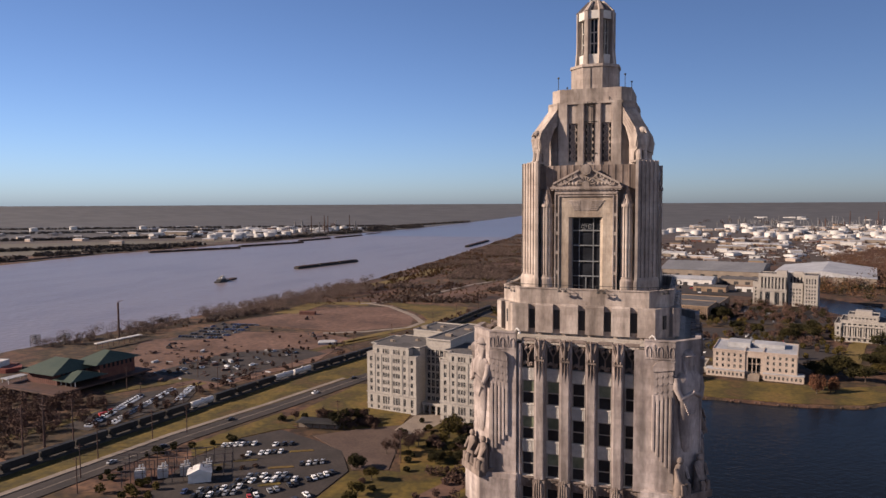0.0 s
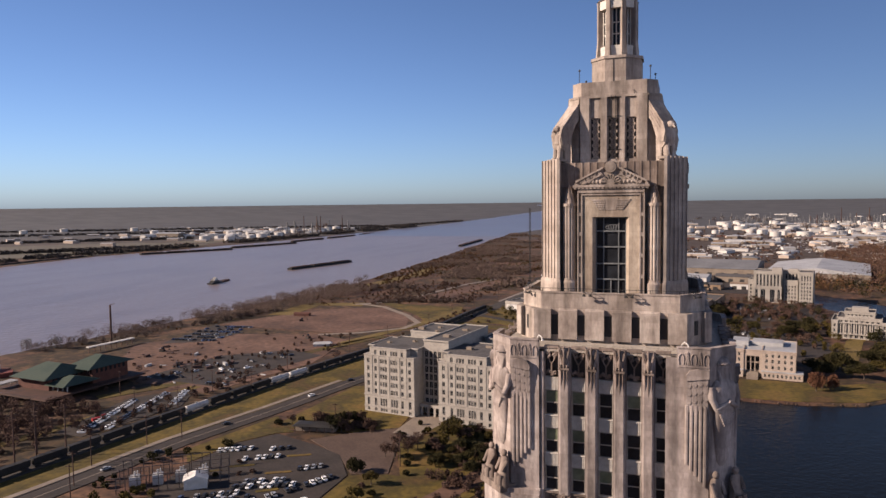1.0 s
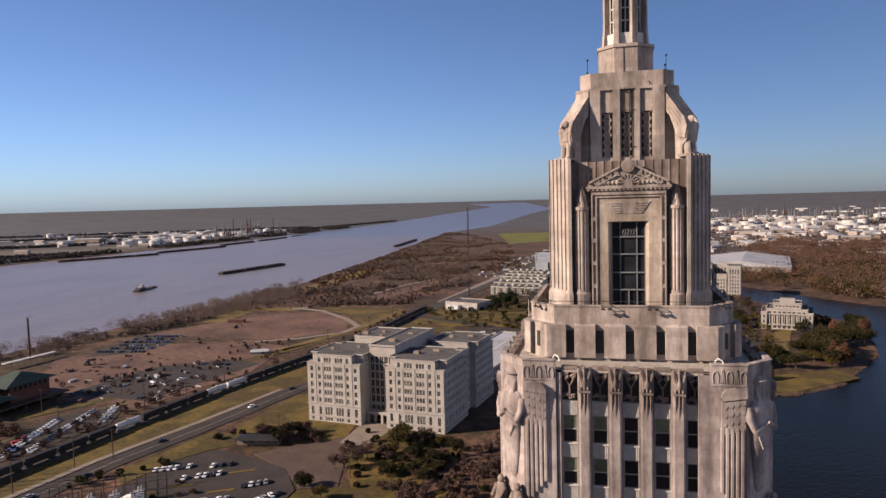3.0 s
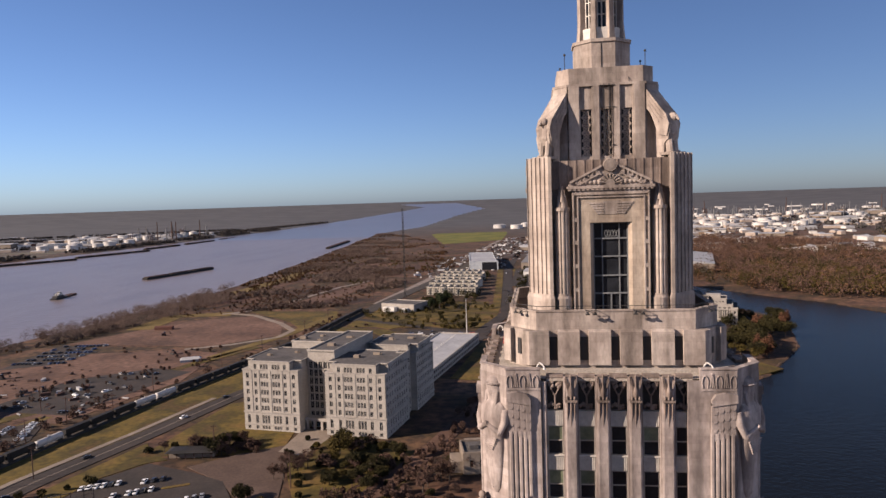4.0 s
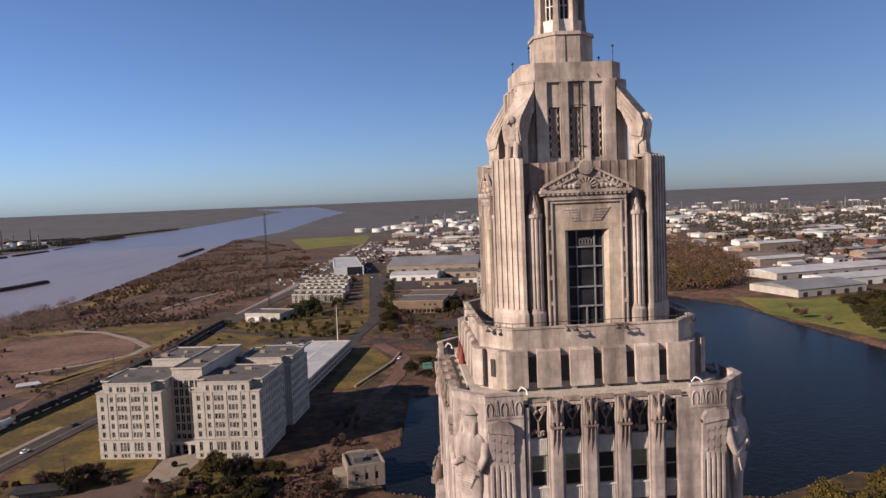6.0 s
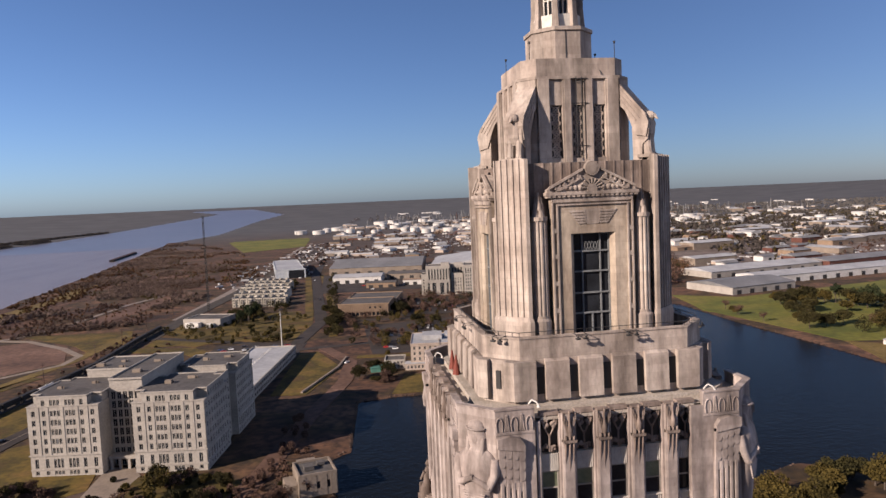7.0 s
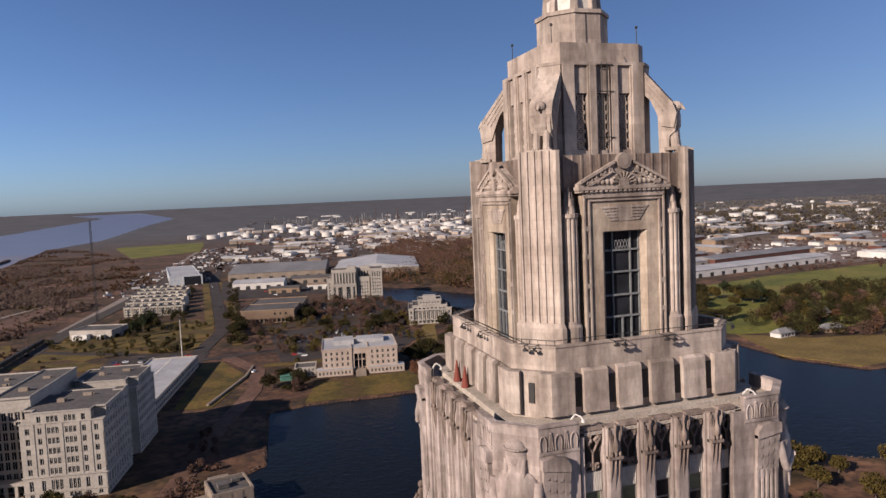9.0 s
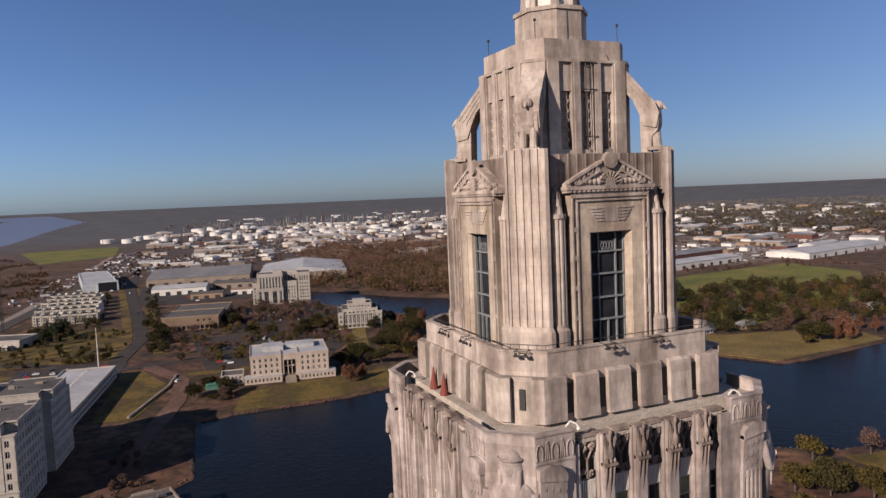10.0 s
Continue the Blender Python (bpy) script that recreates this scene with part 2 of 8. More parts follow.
RIVERWATER = water("muddy_river_water", [(0.112, 0.086, 0.080), (0.150, 0.120, 0.112), (0.124, 0.096, 0.088)], 0.3, 0.12, 0.7, (1.0, 0.22, 1.0), 0.012)
RIVERWATER.node_tree.nodes["Principled BSDF"].inputs["Specular IOR Level"].default_value = 0.3
# same river, its colour painted bluer with distance in place of haze
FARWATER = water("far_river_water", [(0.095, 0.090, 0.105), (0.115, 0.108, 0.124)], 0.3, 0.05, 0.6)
LAKEWATER = water("dark_lake_water", [(0.004, 0.005, 0.006), (0.007, 0.008, 0.009)], 0.12, 0.45, 0.3)
LAKEWATER.node_tree.nodes["Principled BSDF"].inputs["Specular IOR Level"].default_value = 0.07
# shaded as level: normals point straight up, though the far mesh rises as a bowl
for far_mat in (GROUND, FARWATER):
    level = far_mat.node_tree.nodes.new("ShaderNodeCombineXYZ")
    level.inputs[2].default_value = 1.0
    far_mat.node_tree.links.new(level.outputs[0], far_mat.node_tree.nodes["Principled BSDF"].inputs["Normal"])

# ---- mesh helpers ----


class Build:
    """A mesh gathered from simple shaped pieces."""

    def __init__(self):
        self.v, self.f = [], []

    def add(self, pts, faces):
        n = len(self.v)
        self.v += [tuple(p) for p in pts]
        self.f += [tuple(n + k for k in face) for face in faces]
        return self

    def box(self, x0, x1, y0, y1, z0, z1):
        p = [(x0, y0, z0), (x1, y0, z0), (x1, y1, z0), (x0, y1, z0), (x0, y0, z1), (x1, y0, z1), (x1, y1, z1), (x0, y1, z1)]
        return self.add(p, [(3, 2, 1, 0), (4, 5, 6, 7), (0, 1, 5, 4), (1, 2, 6, 5), (2, 3, 7, 6), (3, 0, 4, 7)])

    def prism(self, poly, z0, z1, top=None):
        """An upright solid over a plan that runs counter-clockwise; top: another plan of as many corners for its upper end."""
        n = len(poly)
        p = [(*q, z0) for q in poly] + [(*q, z1) for q in (top or poly)]
        return self.add(p, [tuple(reversed(range(n))), tuple(range(n, 2 * n))] + [(k, (k + 1) % n, n + (k + 1) % n, n + k) for k in range(n)])

    def cyl(self, x, y, z0, z1, r0, r1=None, n=12, start=0.0):
        ring = [(math.cos(start + 2 * math.pi * k / n), math.sin(start + 2 * math.pi * k / n)) for k in range(n)]
        r1 = r0 if r1 is None else r1
        return self.prism([(x + r0 * a, y + r0 * b) for a, b in ring], z0, z1, [(x + r1 * a, y + r1 * b) for a, b in ring])

    def rod(self, a, b, r0, r1=None, n=6):
        a, b = Vector(a), Vector(b)
        q = (b - a).to_track_quat("Z", "Y")
        r1 = r0 if r1 is None else r1
        ring = [Vector((math.cos(2 * math.pi * k / n), math.sin(2 * math.pi * k / n), 0)) for k in range(n)]
        p = [a + q @ (r0 * c) for c in ring] + [b + q @ (r1 * c) for c in ring]
        return self.add(p, [tuple(reversed(range(n))), tuple(range(n, 2 * n))] + [(k, (k + 1) % n, n + (k + 1) % n, n + k) for k in range(n)])

    def ball(self, c, r, n=10, m=7):
        """An ellipsoid; r: one radius or three."""
        rx, ry, rz = (r, r, r) if isinstance(r, (int, float)) else r
        p, f = [], []
        for i in range(m + 1):
            a = math.pi * i / m
            for k in range(n):
                g = 2 * math.pi * k / n
                p.append((c[0] + rx * math.sin(a) * math.cos(g), c[1] + ry * math.sin(a) * math.sin(g), c[2] - rz * math.cos(a)))
        for i in range(m):
            for k in range(n):
                f.append((i * n + k, i * n + (k + 1) % n, (i + 1) * n + (k + 1) % n, (i + 1) * n + k))
        return self.add(p, f)

    def turned(self, m):
        """The same pieces moved by the matrix m."""
        self.v = [tuple(m @ Vector(p)) for p in self.v]
        return self

    def mesh(self, name, mat, smooth=False):
        me = bpy.data.meshes.new(name)
        me.from_pydata(self.v, [], self.f)
        for mm in mat if isinstance(mat, (list, tuple)) else [mat]:
            me.materials.append(mm)
        if smooth:
            me.polygons.foreach_set("use_smooth", [True] * len(me.polygons))
            me.set_sharp_from_angle(angle=radians(48))
        me.update()
        return me


def part(name, shape, mat, parent, label="", at=None, smooth=False, kind=""):
    """One mesh object under a thing or a part; shape: a Build or a mesh that is shared."""
    me = shape if isinstance(shape, bpy.types.Mesh) else shape.mesh(name, mat, smooth)
    ob = new(name, me)
    ob.parent = parent
    if at is not None:
        ob.matrix_basis = at
    return tagged(ob, label, kind=kind)


def thing(name, label, category, at=None, group="", kind="", shape=None, mat=None, smooth=False):
    """A top-level thing: an Empty at its base, or one mesh."""
    ob = new(name, shape.mesh(name, mat, smooth) if shape else None)
    if at is not None:
        ob.matrix_basis = at
    return tagged(ob, label, category, group, kind)


def octagon(r, a):
    return [(-a, -r), (a, -r), (r, -a), (r, a), (a, r), (-a, r), (-r, a), (-r, -a)]


EYE_MID = Vector((-10, -70, 116.5))


def far(p):
    """Land past 2.4 km is drawn in towards the viewer on its own line of sight, so that it still ends in a horizon 4.7 km off."""
    d = Vector(p) - EYE_MID
    r = math.hypot(d.x, d.y)
    if r < 2400:
        return Vector(p)
    return EYE_MID + d * ((4700 - 5520000 / r) / r)


def along(pts, x):
    """Interpolates y over x in a list of (x, y)."""
    return float(np.interp(x, [p[0] for p in pts], [p[1] for p in pts]))

# ---- the land and the water ----
# x of the river's two banks by y
NEAR_BANK = [(-6000, -560), (0, -540), (320, -512), (500, -484), (870, -458), (1100, -474), (1450, -505), (1900, -550), (2500, -610), (3100, -540), (3600, -560), (5500, -640), (9000, -700), (30000, -3500)]
FAR_BANK = [(-6000, -1300), (900, -1270), (1220, -1320), (1500, -1285), (2040, -1245), (2650, -1245), (3250, -1240), (5300, -1390), (8700, -1690), (13000, -2100), (30000, -6000)]
LAKE = [(-27, 215), (-30, 262), (-20, 270), (-14, 352), (7, 357), (28, 356), (69, 356), (103, 363), (135, 390), (184, 478), (215, 600), (170, 700), (125, 800), (150, 895), (202, 815), (240, 750), (288, 690), (322, 600), (320, 500), (325, 400), (326, 320), (345, 282), (367, 280), (408, 284), (452, 288), (560, 260), (600, 180), (480, 100), (400, 130), (300, 150), (244, 160), (200, 190), (165, 203), (123, 186), (80, 195), (30, 190)]


def inside(poly, x, y):
    hit = False
    for (x0, y0), (x1, y1) in zip(poly, poly[1:] + poly[:1]):
        if (y0 > y) != (y1 > y) and x < (x1 - x0) * (y - y0) / (y1 - y0) + x0:
            hit = not hit
    return hit


def edge_distance(poly, x, y):
    best = 1e9
    for (x0, y0), (x1, y1) in zip(poly, poly[1:] + poly[:1]):
        dx, dy = x1 - x0, y1 - y0
        t = max(0.0, min(1.0, ((x - x0) * dx + (y - y0) * dy) / (dx * dx + dy * dy)))
        best = min(best, math.hypot(x - x0 - t * dx, y - y0 - t * dy))
    return best


def ground_z(x, y):
    """The height of the land: level, with the beds of river and lake below it."""
    nx, fx = along(NEAR_BANK, y), along(FAR_BANK, y)
    wob = 7 * noise.noise((x * 0.02, y * 0.02, 0)) + 3 * noise.noise((x * 0.09, y * 0.09, 5))
    d = min(nx - x + wob, x - fx + wob)
    z = -6 * max(0.0, min(1.0, (d + 8) / 16))
    if -60 < x < 620 and 80 < y < 920 and inside(LAKE, x, y):
        z = -4 * max(0.0, min(1.0, edge_distance(LAKE, x, y) / 6))
    return z


def make_ground():
    azimuths = [radians(a) for a in np.concatenate([np.arange(-62, 62, 0.4), np.arange(62, 298, 4.0)])]
    radii = np.concatenate([np.arange(0, 120, 30), np.arange(120, 700, 5.0), 700 * 1.013 ** np.arange(0, 140), 4400 * 1.035 ** np.arange(0, 118)])
    b = Build()
    n = len(azimuths)
    for r in radii:
        for a in azimuths:
            x, y = -10 - r * math.sin(-a), -70 + r * math.cos(a)
            b.v.append(tuple(far((x, y, ground_z(x, y)))))
    for i in range(len(radii) - 1):
        for k in range(n):
            b.f.append((i * n + k, i * n + (k + 1) % n, (i + 1) * n + (k + 1) % n, (i + 1) * n + k))
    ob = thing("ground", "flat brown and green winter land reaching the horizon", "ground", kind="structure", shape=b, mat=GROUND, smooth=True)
    return ob


make_ground()


def sheet(name, label, category, left, right, ys, z, mat, kind="structure"):
    """A level strip between two lines of x over y."""
    b = Build()
    for y in ys:
        for k in range(9):
            x = along(left, y) + (along(right, y) - along(left, y)) * k / 8
            b.v.append(tuple(far((x, y, z))))
    for i in range(len(ys) - 1):
        for k in range(8):
            b.f.append((i * 9 + k, i * 9 + k + 1, (i + 1) * 9 + k + 1, (i + 1) * 9 + k))
    return thing(name, label, category, kind=kind, shape=b, mat=mat)


wide = [(y, x + 25) for y, x in NEAR_BANK]
broad = [(y, x - 25) for y, x in FAR_BANK]
sheet("river", "wide muddy grey-brown river with small waves", "river", broad, wide, list(np.arange(-1500, 2301, 100)), -1.6, RIVERWATER)
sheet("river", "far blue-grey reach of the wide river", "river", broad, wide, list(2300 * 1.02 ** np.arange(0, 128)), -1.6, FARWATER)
thing("lake", "dark calm lake round the foot of the tower", "lake", kind="structure", shape=Build().add([(x, y, -1.0) for x, y in LAKE], [tuple(range(len(LAKE)))]), mat=LAKEWATER)


def patch(name, label, category, poly, mat, z=0.25, kind="structure"):
    """A thin slab of ground cover over a plan."""
    area = sum(x0 * y1 - x1 * y0 for (x0, y0), (x1, y1) in zip(poly, poly[1:] + poly[:1]))
    poly = poly if area > 0 else poly[::-1]
    return thing(name, label, category, kind=kind, shape=Build().prism(poly, -0.5, z), mat=mat)


def band(pts, width):
    """The plan of a strip along a line."""
    left, right = [], []
    for k, p in enumerate(pts):
        a, b = Vector(pts[max(0, k - 1)]), Vector(pts[min(len(pts) - 1, k + 1)])
        n = (b - a).normalized()
        left.append((p[0] - n.y * width / 2, p[1] + n.x * width / 2))
        right.append((p[0] + n.y * width / 2, p[1] - n.x * width / 2))
    return right + left[::-1]


MAIN_ROAD = [(-262, 20), (-240, 110), (-226, 199), (-210, 262), (-196, 329), (-170, 420), (-120, 480), (-60, 530), (-40, 640), (-50, 880), (-58, 1100), (-50, 1450), (-30, 2000)]
patch("road", "grey asphalt road beside the railway", "road", band(MAIN_ROAD, 13), ASPHALT, 0.3)
patch("lawn", "winter lawn between road and railway", "lawn", [(-285, 40), (-266, 172), (-250, 262), (-226, 405), (-190, 400), (-200, 329), (-216, 262), (-234, 199), (-250, 110), (-262, 40)], LAWN, 0.2)
patch("parking_lot", "grey asphalt parking lot", "parking lot", [(-185, 110), (-203, 172), (-198, 205), (-186, 223), (-160, 214), (-142, 205), (-128, 184), (-128, 158), (-136, 110)], ASPHALT, 0.28)
patch("lawn", "winter lawn between road and parking lot", "lawn", [(-204, 176), (-216, 190), (-203, 250), (-196, 240), (-180, 228), (-188, 224), (-199, 206)], LAWN, 0.2)
patch("lawn", "wide winter lawn behind the garage and forecourt", "lawn", [(-190, 570), (-60, 556), (-54, 640), (-64, 720), (-130, 730), (-186, 690)], LAWN, 0.19)
patch("lawn", "winter lawn beside the parking lot", "lawn", [(-127, 110), (-127, 184), (-112, 190), (-66, 190), (-84, 150), (-88, 110)], LAWN, 0.2)
patch("bare_field", "bare brown field beside the river", "field", [(-422, 492), (-396, 550), (-374, 605), (-308, 637), (-262, 600), (-239, 527), (-284, 481)], DIRT, 0.2)

# ---- the tower ----
tower = thing("capitol_tower", "tall stepped limestone tower with carved statues and eagles", "tower")


def block(name, plan, z0, z1, mat=STONE, top=None, label=""):
    return part(name, Build().prism(plan, z0, z1, top), mat, tower, label)


def on_faces(name, shape, mat, label="", smooth=False, parent=None, faces=4, start=0.0):
    """The same piece on each of the tower's four sides; it is modelled on the side that looks to -y."""
    me = shape.mesh(name, mat, smooth)
    return [part(name, me, mat, parent or tower, label, pose(0, 0, 0, 0, 0, start - 90 * k)) for k in range(faces)]


def fluted(p0, p1, n, depth):
    """Points of a line in plan from p0 to p1 with n rounded grooves cut to its left."""
    a, b = Vector(p0), Vector(p1)
    d = (b - a) / n
    side = Vector((-d.y, d.x)).normalized()
    out = [tuple(a)]
    for k in range(n):
        for f, s in ((0.08, 0.0), (0.13, 0.72), (0.5, 1.0), (0.87, 0.72), (0.92, 0.0)):
            out.append(tuple(a + d * (k + f) + side * depth * s))
    return out + [tuple(b)]


def loft(b, rings, n=14):
    """A rounded body through elliptical rings (z, x, y, rx, ry)."""
    p, f = [], []
    for z, x, y, rx, ry in rings:
        p += [(x + rx * math.cos(2 * math.pi * k / n), y + ry * math.sin(2 * math.pi * k / n), z) for k in range(n)]
    for i in range(len(rings) - 1):
        f += [(i * n + k, i * n + (k + 1) % n, (i + 1) * n + (k + 1) % n, (i + 1) * n + k) for k in range(n)]
    f += [tuple(reversed(range(n))), tuple(range((len(rings) - 1) * n, len(rings) * n))]
    return b.add(p, f)


def wedge(b, xz, y0, y1):
    """An outline in x and z, given thickness from y0 (front) to y1."""
    n = len(xz)
    return b.add([(x, y0, z) for x, z in xz] + [(x, y1, z) for x, z in xz], [tuple(range(n)), tuple(reversed(range(n, 2 * n)))] + [((k + 1) % n, k, n + k, n + (k + 1) % n) for k in range(n)])


BAY = 2.63
BAYS = [BAY * k for k in (-2, -1, 0, 1, 2)]
FLOOR = 3.83
# the shaft: a core, corner masses with chamfers, piers between the windows
block("lower_shaft", octagon(12.3, 10.1), -1, 84.0, STONE_GREY)
block("shaft_core", octagon(10.7, 8.6), 83.5, 101.2, STONE_GREY)
corner = Build()
corner.prism([(-11.65, -5.5), (-11.65, -9.35), (-9.35, -11.65), (-6.45, -11.65), (-6.45, -10.5), (-10.5, -6.45), (-11.0, -5.5)], 87.0, 101.3)
corner.prism([(-12.5, -6.3), (-12.5, -10.2), (-10.2, -12.5), (-6.3, -12.5), (-6.3, -10.5), (-10.5, -6.3)], 83.5, 86.9)
corner.prism([(-12.35, -6.3), (-12.35, -10.1), (-10.1, -12.35), (-6.3, -12.35), (-6.3, -10.5), (-10.5, -6.3)], 86.9, 87.35)
on_faces("corner_mass", corner, STONE_GREY)
# the corner parapet stands hollow round a small terrace
cp = Build()
outer = [(-6.45, -11.65), (-9.35, -11.65), (-11.65, -9.35), (-11.65, -6.45)]
inner = [(-6.45, -11.25), (-9.2, -11.25), (-11.25, -9.2), (-11.25, -6.45)]
cp.prism(outer + inner[::-1], 101.3, 102.25)
cp.prism([(x * 1.006, y * 1.006) for x, y in outer] + [(x * 0.994, y * 0.994) for x, y in inner[::-1]], 102.25, 102.38)
on_faces("corner_parapet", cp, STONE_GREY)
block("terrace", octagon(11.3, 9.2), 101.2, 101.42, TERRACE, label="pale bleached terrace slabs")

# carved frieze on the corner masses, beside the bays
random.seed(5)
for side in (-1, 1):
    carve = Build()
    for k in range(5):
        x = side * (6.85 + 0.55 * k)
        if k % 2:
            for dx in (-0.16, 0.0, 0.16):
                carve.rod((x + dx, -11.66, 100.75), (x + dx * 0.3, -11.68, 101.75), 0.06, 0.05, 5)
            carve.ball((x, -11.66, 101.85), (0.13, 0.07, 0.13), 7, 5)
        else:
            for a in range(7):
                g0, g1 = math.pi * (a / 7), math.pi * ((a + 1) / 7)
                carve.rod((x + 0.24 * math.cos(g0), -11.67, 101.2 + 0.55 * math.sin(g0)), (x + 0.24 * math.cos(g1), -11.67, 101.2 + 0.55 * math.sin(g1)), 0.06, n=5)
            carve.rod((x - 0.24, -11.67, 101.2), (x - 0.2, -11.67, 100.75), 0.06, n=5)
            carve.rod((x + 0.24, -11.67, 101.2), (x + 0.2, -11.67, 100.75), 0.06, n=5)
    carve.box(min(side * 6.45, side * 9.3), max(side * 6.45, side * 9.3), -11.70, -11.6, 100.48, 100.6)
    on_faces("corner_frieze", carve, STONE_GREY, "weathered carved frieze")

# piers between the bays, with their drooping flutes and pelican-like capitals
pier = Build()
pier.prism([(0.62, -10.7), (-0.62, -10.7)] + [(-0.62, -11.45), (-0.5, -11.45), (-0.5, -11.68), (-0.36, -11.74), (0.36, -11.74), (0.5, -11.68), (0.5, -11.45), (0.62, -11.45)], 87.0, 101.6)
pier_top = Build()
for dx, low in ((-0.3, 97.9), (0, 97.3), (0.3, 97.9)):
    pier_top.add([(dx - 0.13, -11.75, 99.6), (dx, -11.95, 99.6), (dx + 0.13, -11.75, 99.6), (dx, -11.74, low), (dx, -11.6, 99.6)], [(0, 1, 3), (1, 2, 3), (0, 4, 1), (1, 4, 2)])
pier_top.box(-0.5, 0.5, -11.98, -11.5, 99.55, 99.75)
for dx in (-0.3, 0, 0.3):
    pier_top.ball((dx, -11.9, 99.9), (0.11, 0.12, 0.2), 8, 6)
loft(pier_top, [(99.95, 0, -11.85, 0.1, 0.12), (100.3, 0, -11.9, 0.2, 0.2), (100.65, 0, -11.9, 0.17, 0.18), (100.95, 0, -11.86, 0.08, 0.1), (101.45, 0, -11.84, 0.06, 0.09), (101.75, 0, -11.9, 0.1, 0.14), (101.9, 0, -11.84, 0.04, 0.06)], 10)
for s in (-1, 1):
    for q, (r, z1) in enumerate(((0.2, 101.2), (0.34, 101.55), (0.46, 101.75))):
        pier_top.rod((s * 0.16, -11.8, 100.0 + 0.1 * q), (s * r, -11.8, z1 - 0.5), 0.06, 0.07, 5)
        pier_top.rod((s * r, -11.8, z1 - 0.5), (s * (r + 0.02), -11.8, z1), 0.07, 0.03, 5)
wedge(pier_top, [(-0.5, 99.7), (0.5, 99.7), (0.42, 101.7), (-0.42, 101.7)], -11.72, -10.9)
low_cap = Build()
for dx, h in ((-0.36, 0.8), (-0.12, 1.1), (0.12, 1.1), (0.36, 0.8)):
    loft(low_cap, [(85.2, dx, -12.2, 0.1, 0.12), (86.0, dx, -12.3, 0.13, 0.2), (86.2 + h * 0.6, dx * 0.9, -12.2, 0.11, 0.15), (86.2 + h, dx * 0.6, -12.05, 0.04, 0.05)], 8)
low_cap.box(-0.62, 0.62, -12.1, -10.7, 83.5, 87.0)
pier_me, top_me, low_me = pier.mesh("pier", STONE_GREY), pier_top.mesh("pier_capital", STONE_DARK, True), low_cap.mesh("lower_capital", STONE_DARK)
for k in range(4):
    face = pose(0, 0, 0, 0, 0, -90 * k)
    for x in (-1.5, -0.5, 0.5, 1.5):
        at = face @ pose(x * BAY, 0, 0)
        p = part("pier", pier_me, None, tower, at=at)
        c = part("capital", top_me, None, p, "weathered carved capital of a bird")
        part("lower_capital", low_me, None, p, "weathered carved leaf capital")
# side strips where the bays meet the corner masses
for s in (-1, 1):
    strip = Build().box(min(s * 5.93, s * 6.45), max(s * 5.93, s * 6.45), -11.3, -10.6, 83.5, 101.4)
    strip.box(min(s * 6.05, s * 6.3), max(s * 6.05, s * 6.3), -11.5, -11.3, 83.5, 101.2)
    on_faces("bay_edge", strip, STONE_GREY)

# windows: frame, upper blind, lower pane; pale ribbed spandrels between them
win_frame = Build()
for x in (-0.66, 0.56):
    win_frame.box(x, x + 0.10, -11.02, -10.9, -2.54, 0)
for z in (-2.54, -1.33, -0.1):
    win_frame.box(-0.66, 0.66, -11.02, -10.9, z, z + 0.1)
upper = Build().box(-0.56, 0.56, -10.96, -10.9, -1.25, -0.1)
lower = Build().box(-0.56, 0.56, -10.94, -10.88, -2.46, -1.3)
span = Build()
ribs = [(-0.7, -10.75), (-0.7, -11.04)]
for k in range(9):
    x = -0.66 + 0.149 * k
    ribs += [(x, -11.04), (x, -11.13), (x + 0.09, -11.13), (x + 0.09, -11.04)]
span.prism(ribs + [(0.7, -11.04), (0.7, -10.75)], -1.29, 0)
sill = Build().box(-0.7, 0.7, -11.2, -10.8, -0.06, 0.05)
frame_me, up_me, low_glass, span_me, sill_me = win_frame.mesh("window_frame", PALE), upper.mesh("blind", BLIND), lower.mesh("pane", GLASS), span.mesh("spandrel", SPANDREL), sill.mesh("sill", SPANDREL)
up_dark = upper.mesh("pane", GLASS)
random.seed(11)
for k in range(4):
    face = pose(0, 0, 0, 0, 0, -90 * k)
    for x in BAYS:
        for row in range(4):
            top = 97.3 - FLOOR * row if row < 3 else 85.9
            at = face @ pose(x, 0, top)
            w = part("window", frame_me, None, tower, at=at)
            part("upper_pane", up_me if random.random() < 0.62 and row < 3 else up_dark, None, w)
            part("lower_pane", low_glass, None, w)
            if row < 3:
                part("spandrel", span_me, None, tower, "pale ribbed metal spandrel", at=face @ pose(x, 0, top + 1.3))
                part("sill", sill_me, None, tower, at=face @ pose(x, 0, top - 2.56))
# carved band under the lowest full storey
random.seed(3)
for x in BAYS:
    lowband = Build().box(x - 0.7, x + 0.7, -11.3, -10.7, 85.95, 87.0)
    for j in range(8):
        lowband.ball((x + random.uniform(-0.5, 0.5), -11.32, random.uniform(86.1, 86.85)), (random.uniform(0.1, 0.22), 0.08, random.uniform(0.08, 0.2)), 7, 5)
    lowband.box(x - 0.72, x + 0.72, -11.5, -10.7, 86.95, 87.08)
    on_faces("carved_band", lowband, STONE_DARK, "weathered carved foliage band")

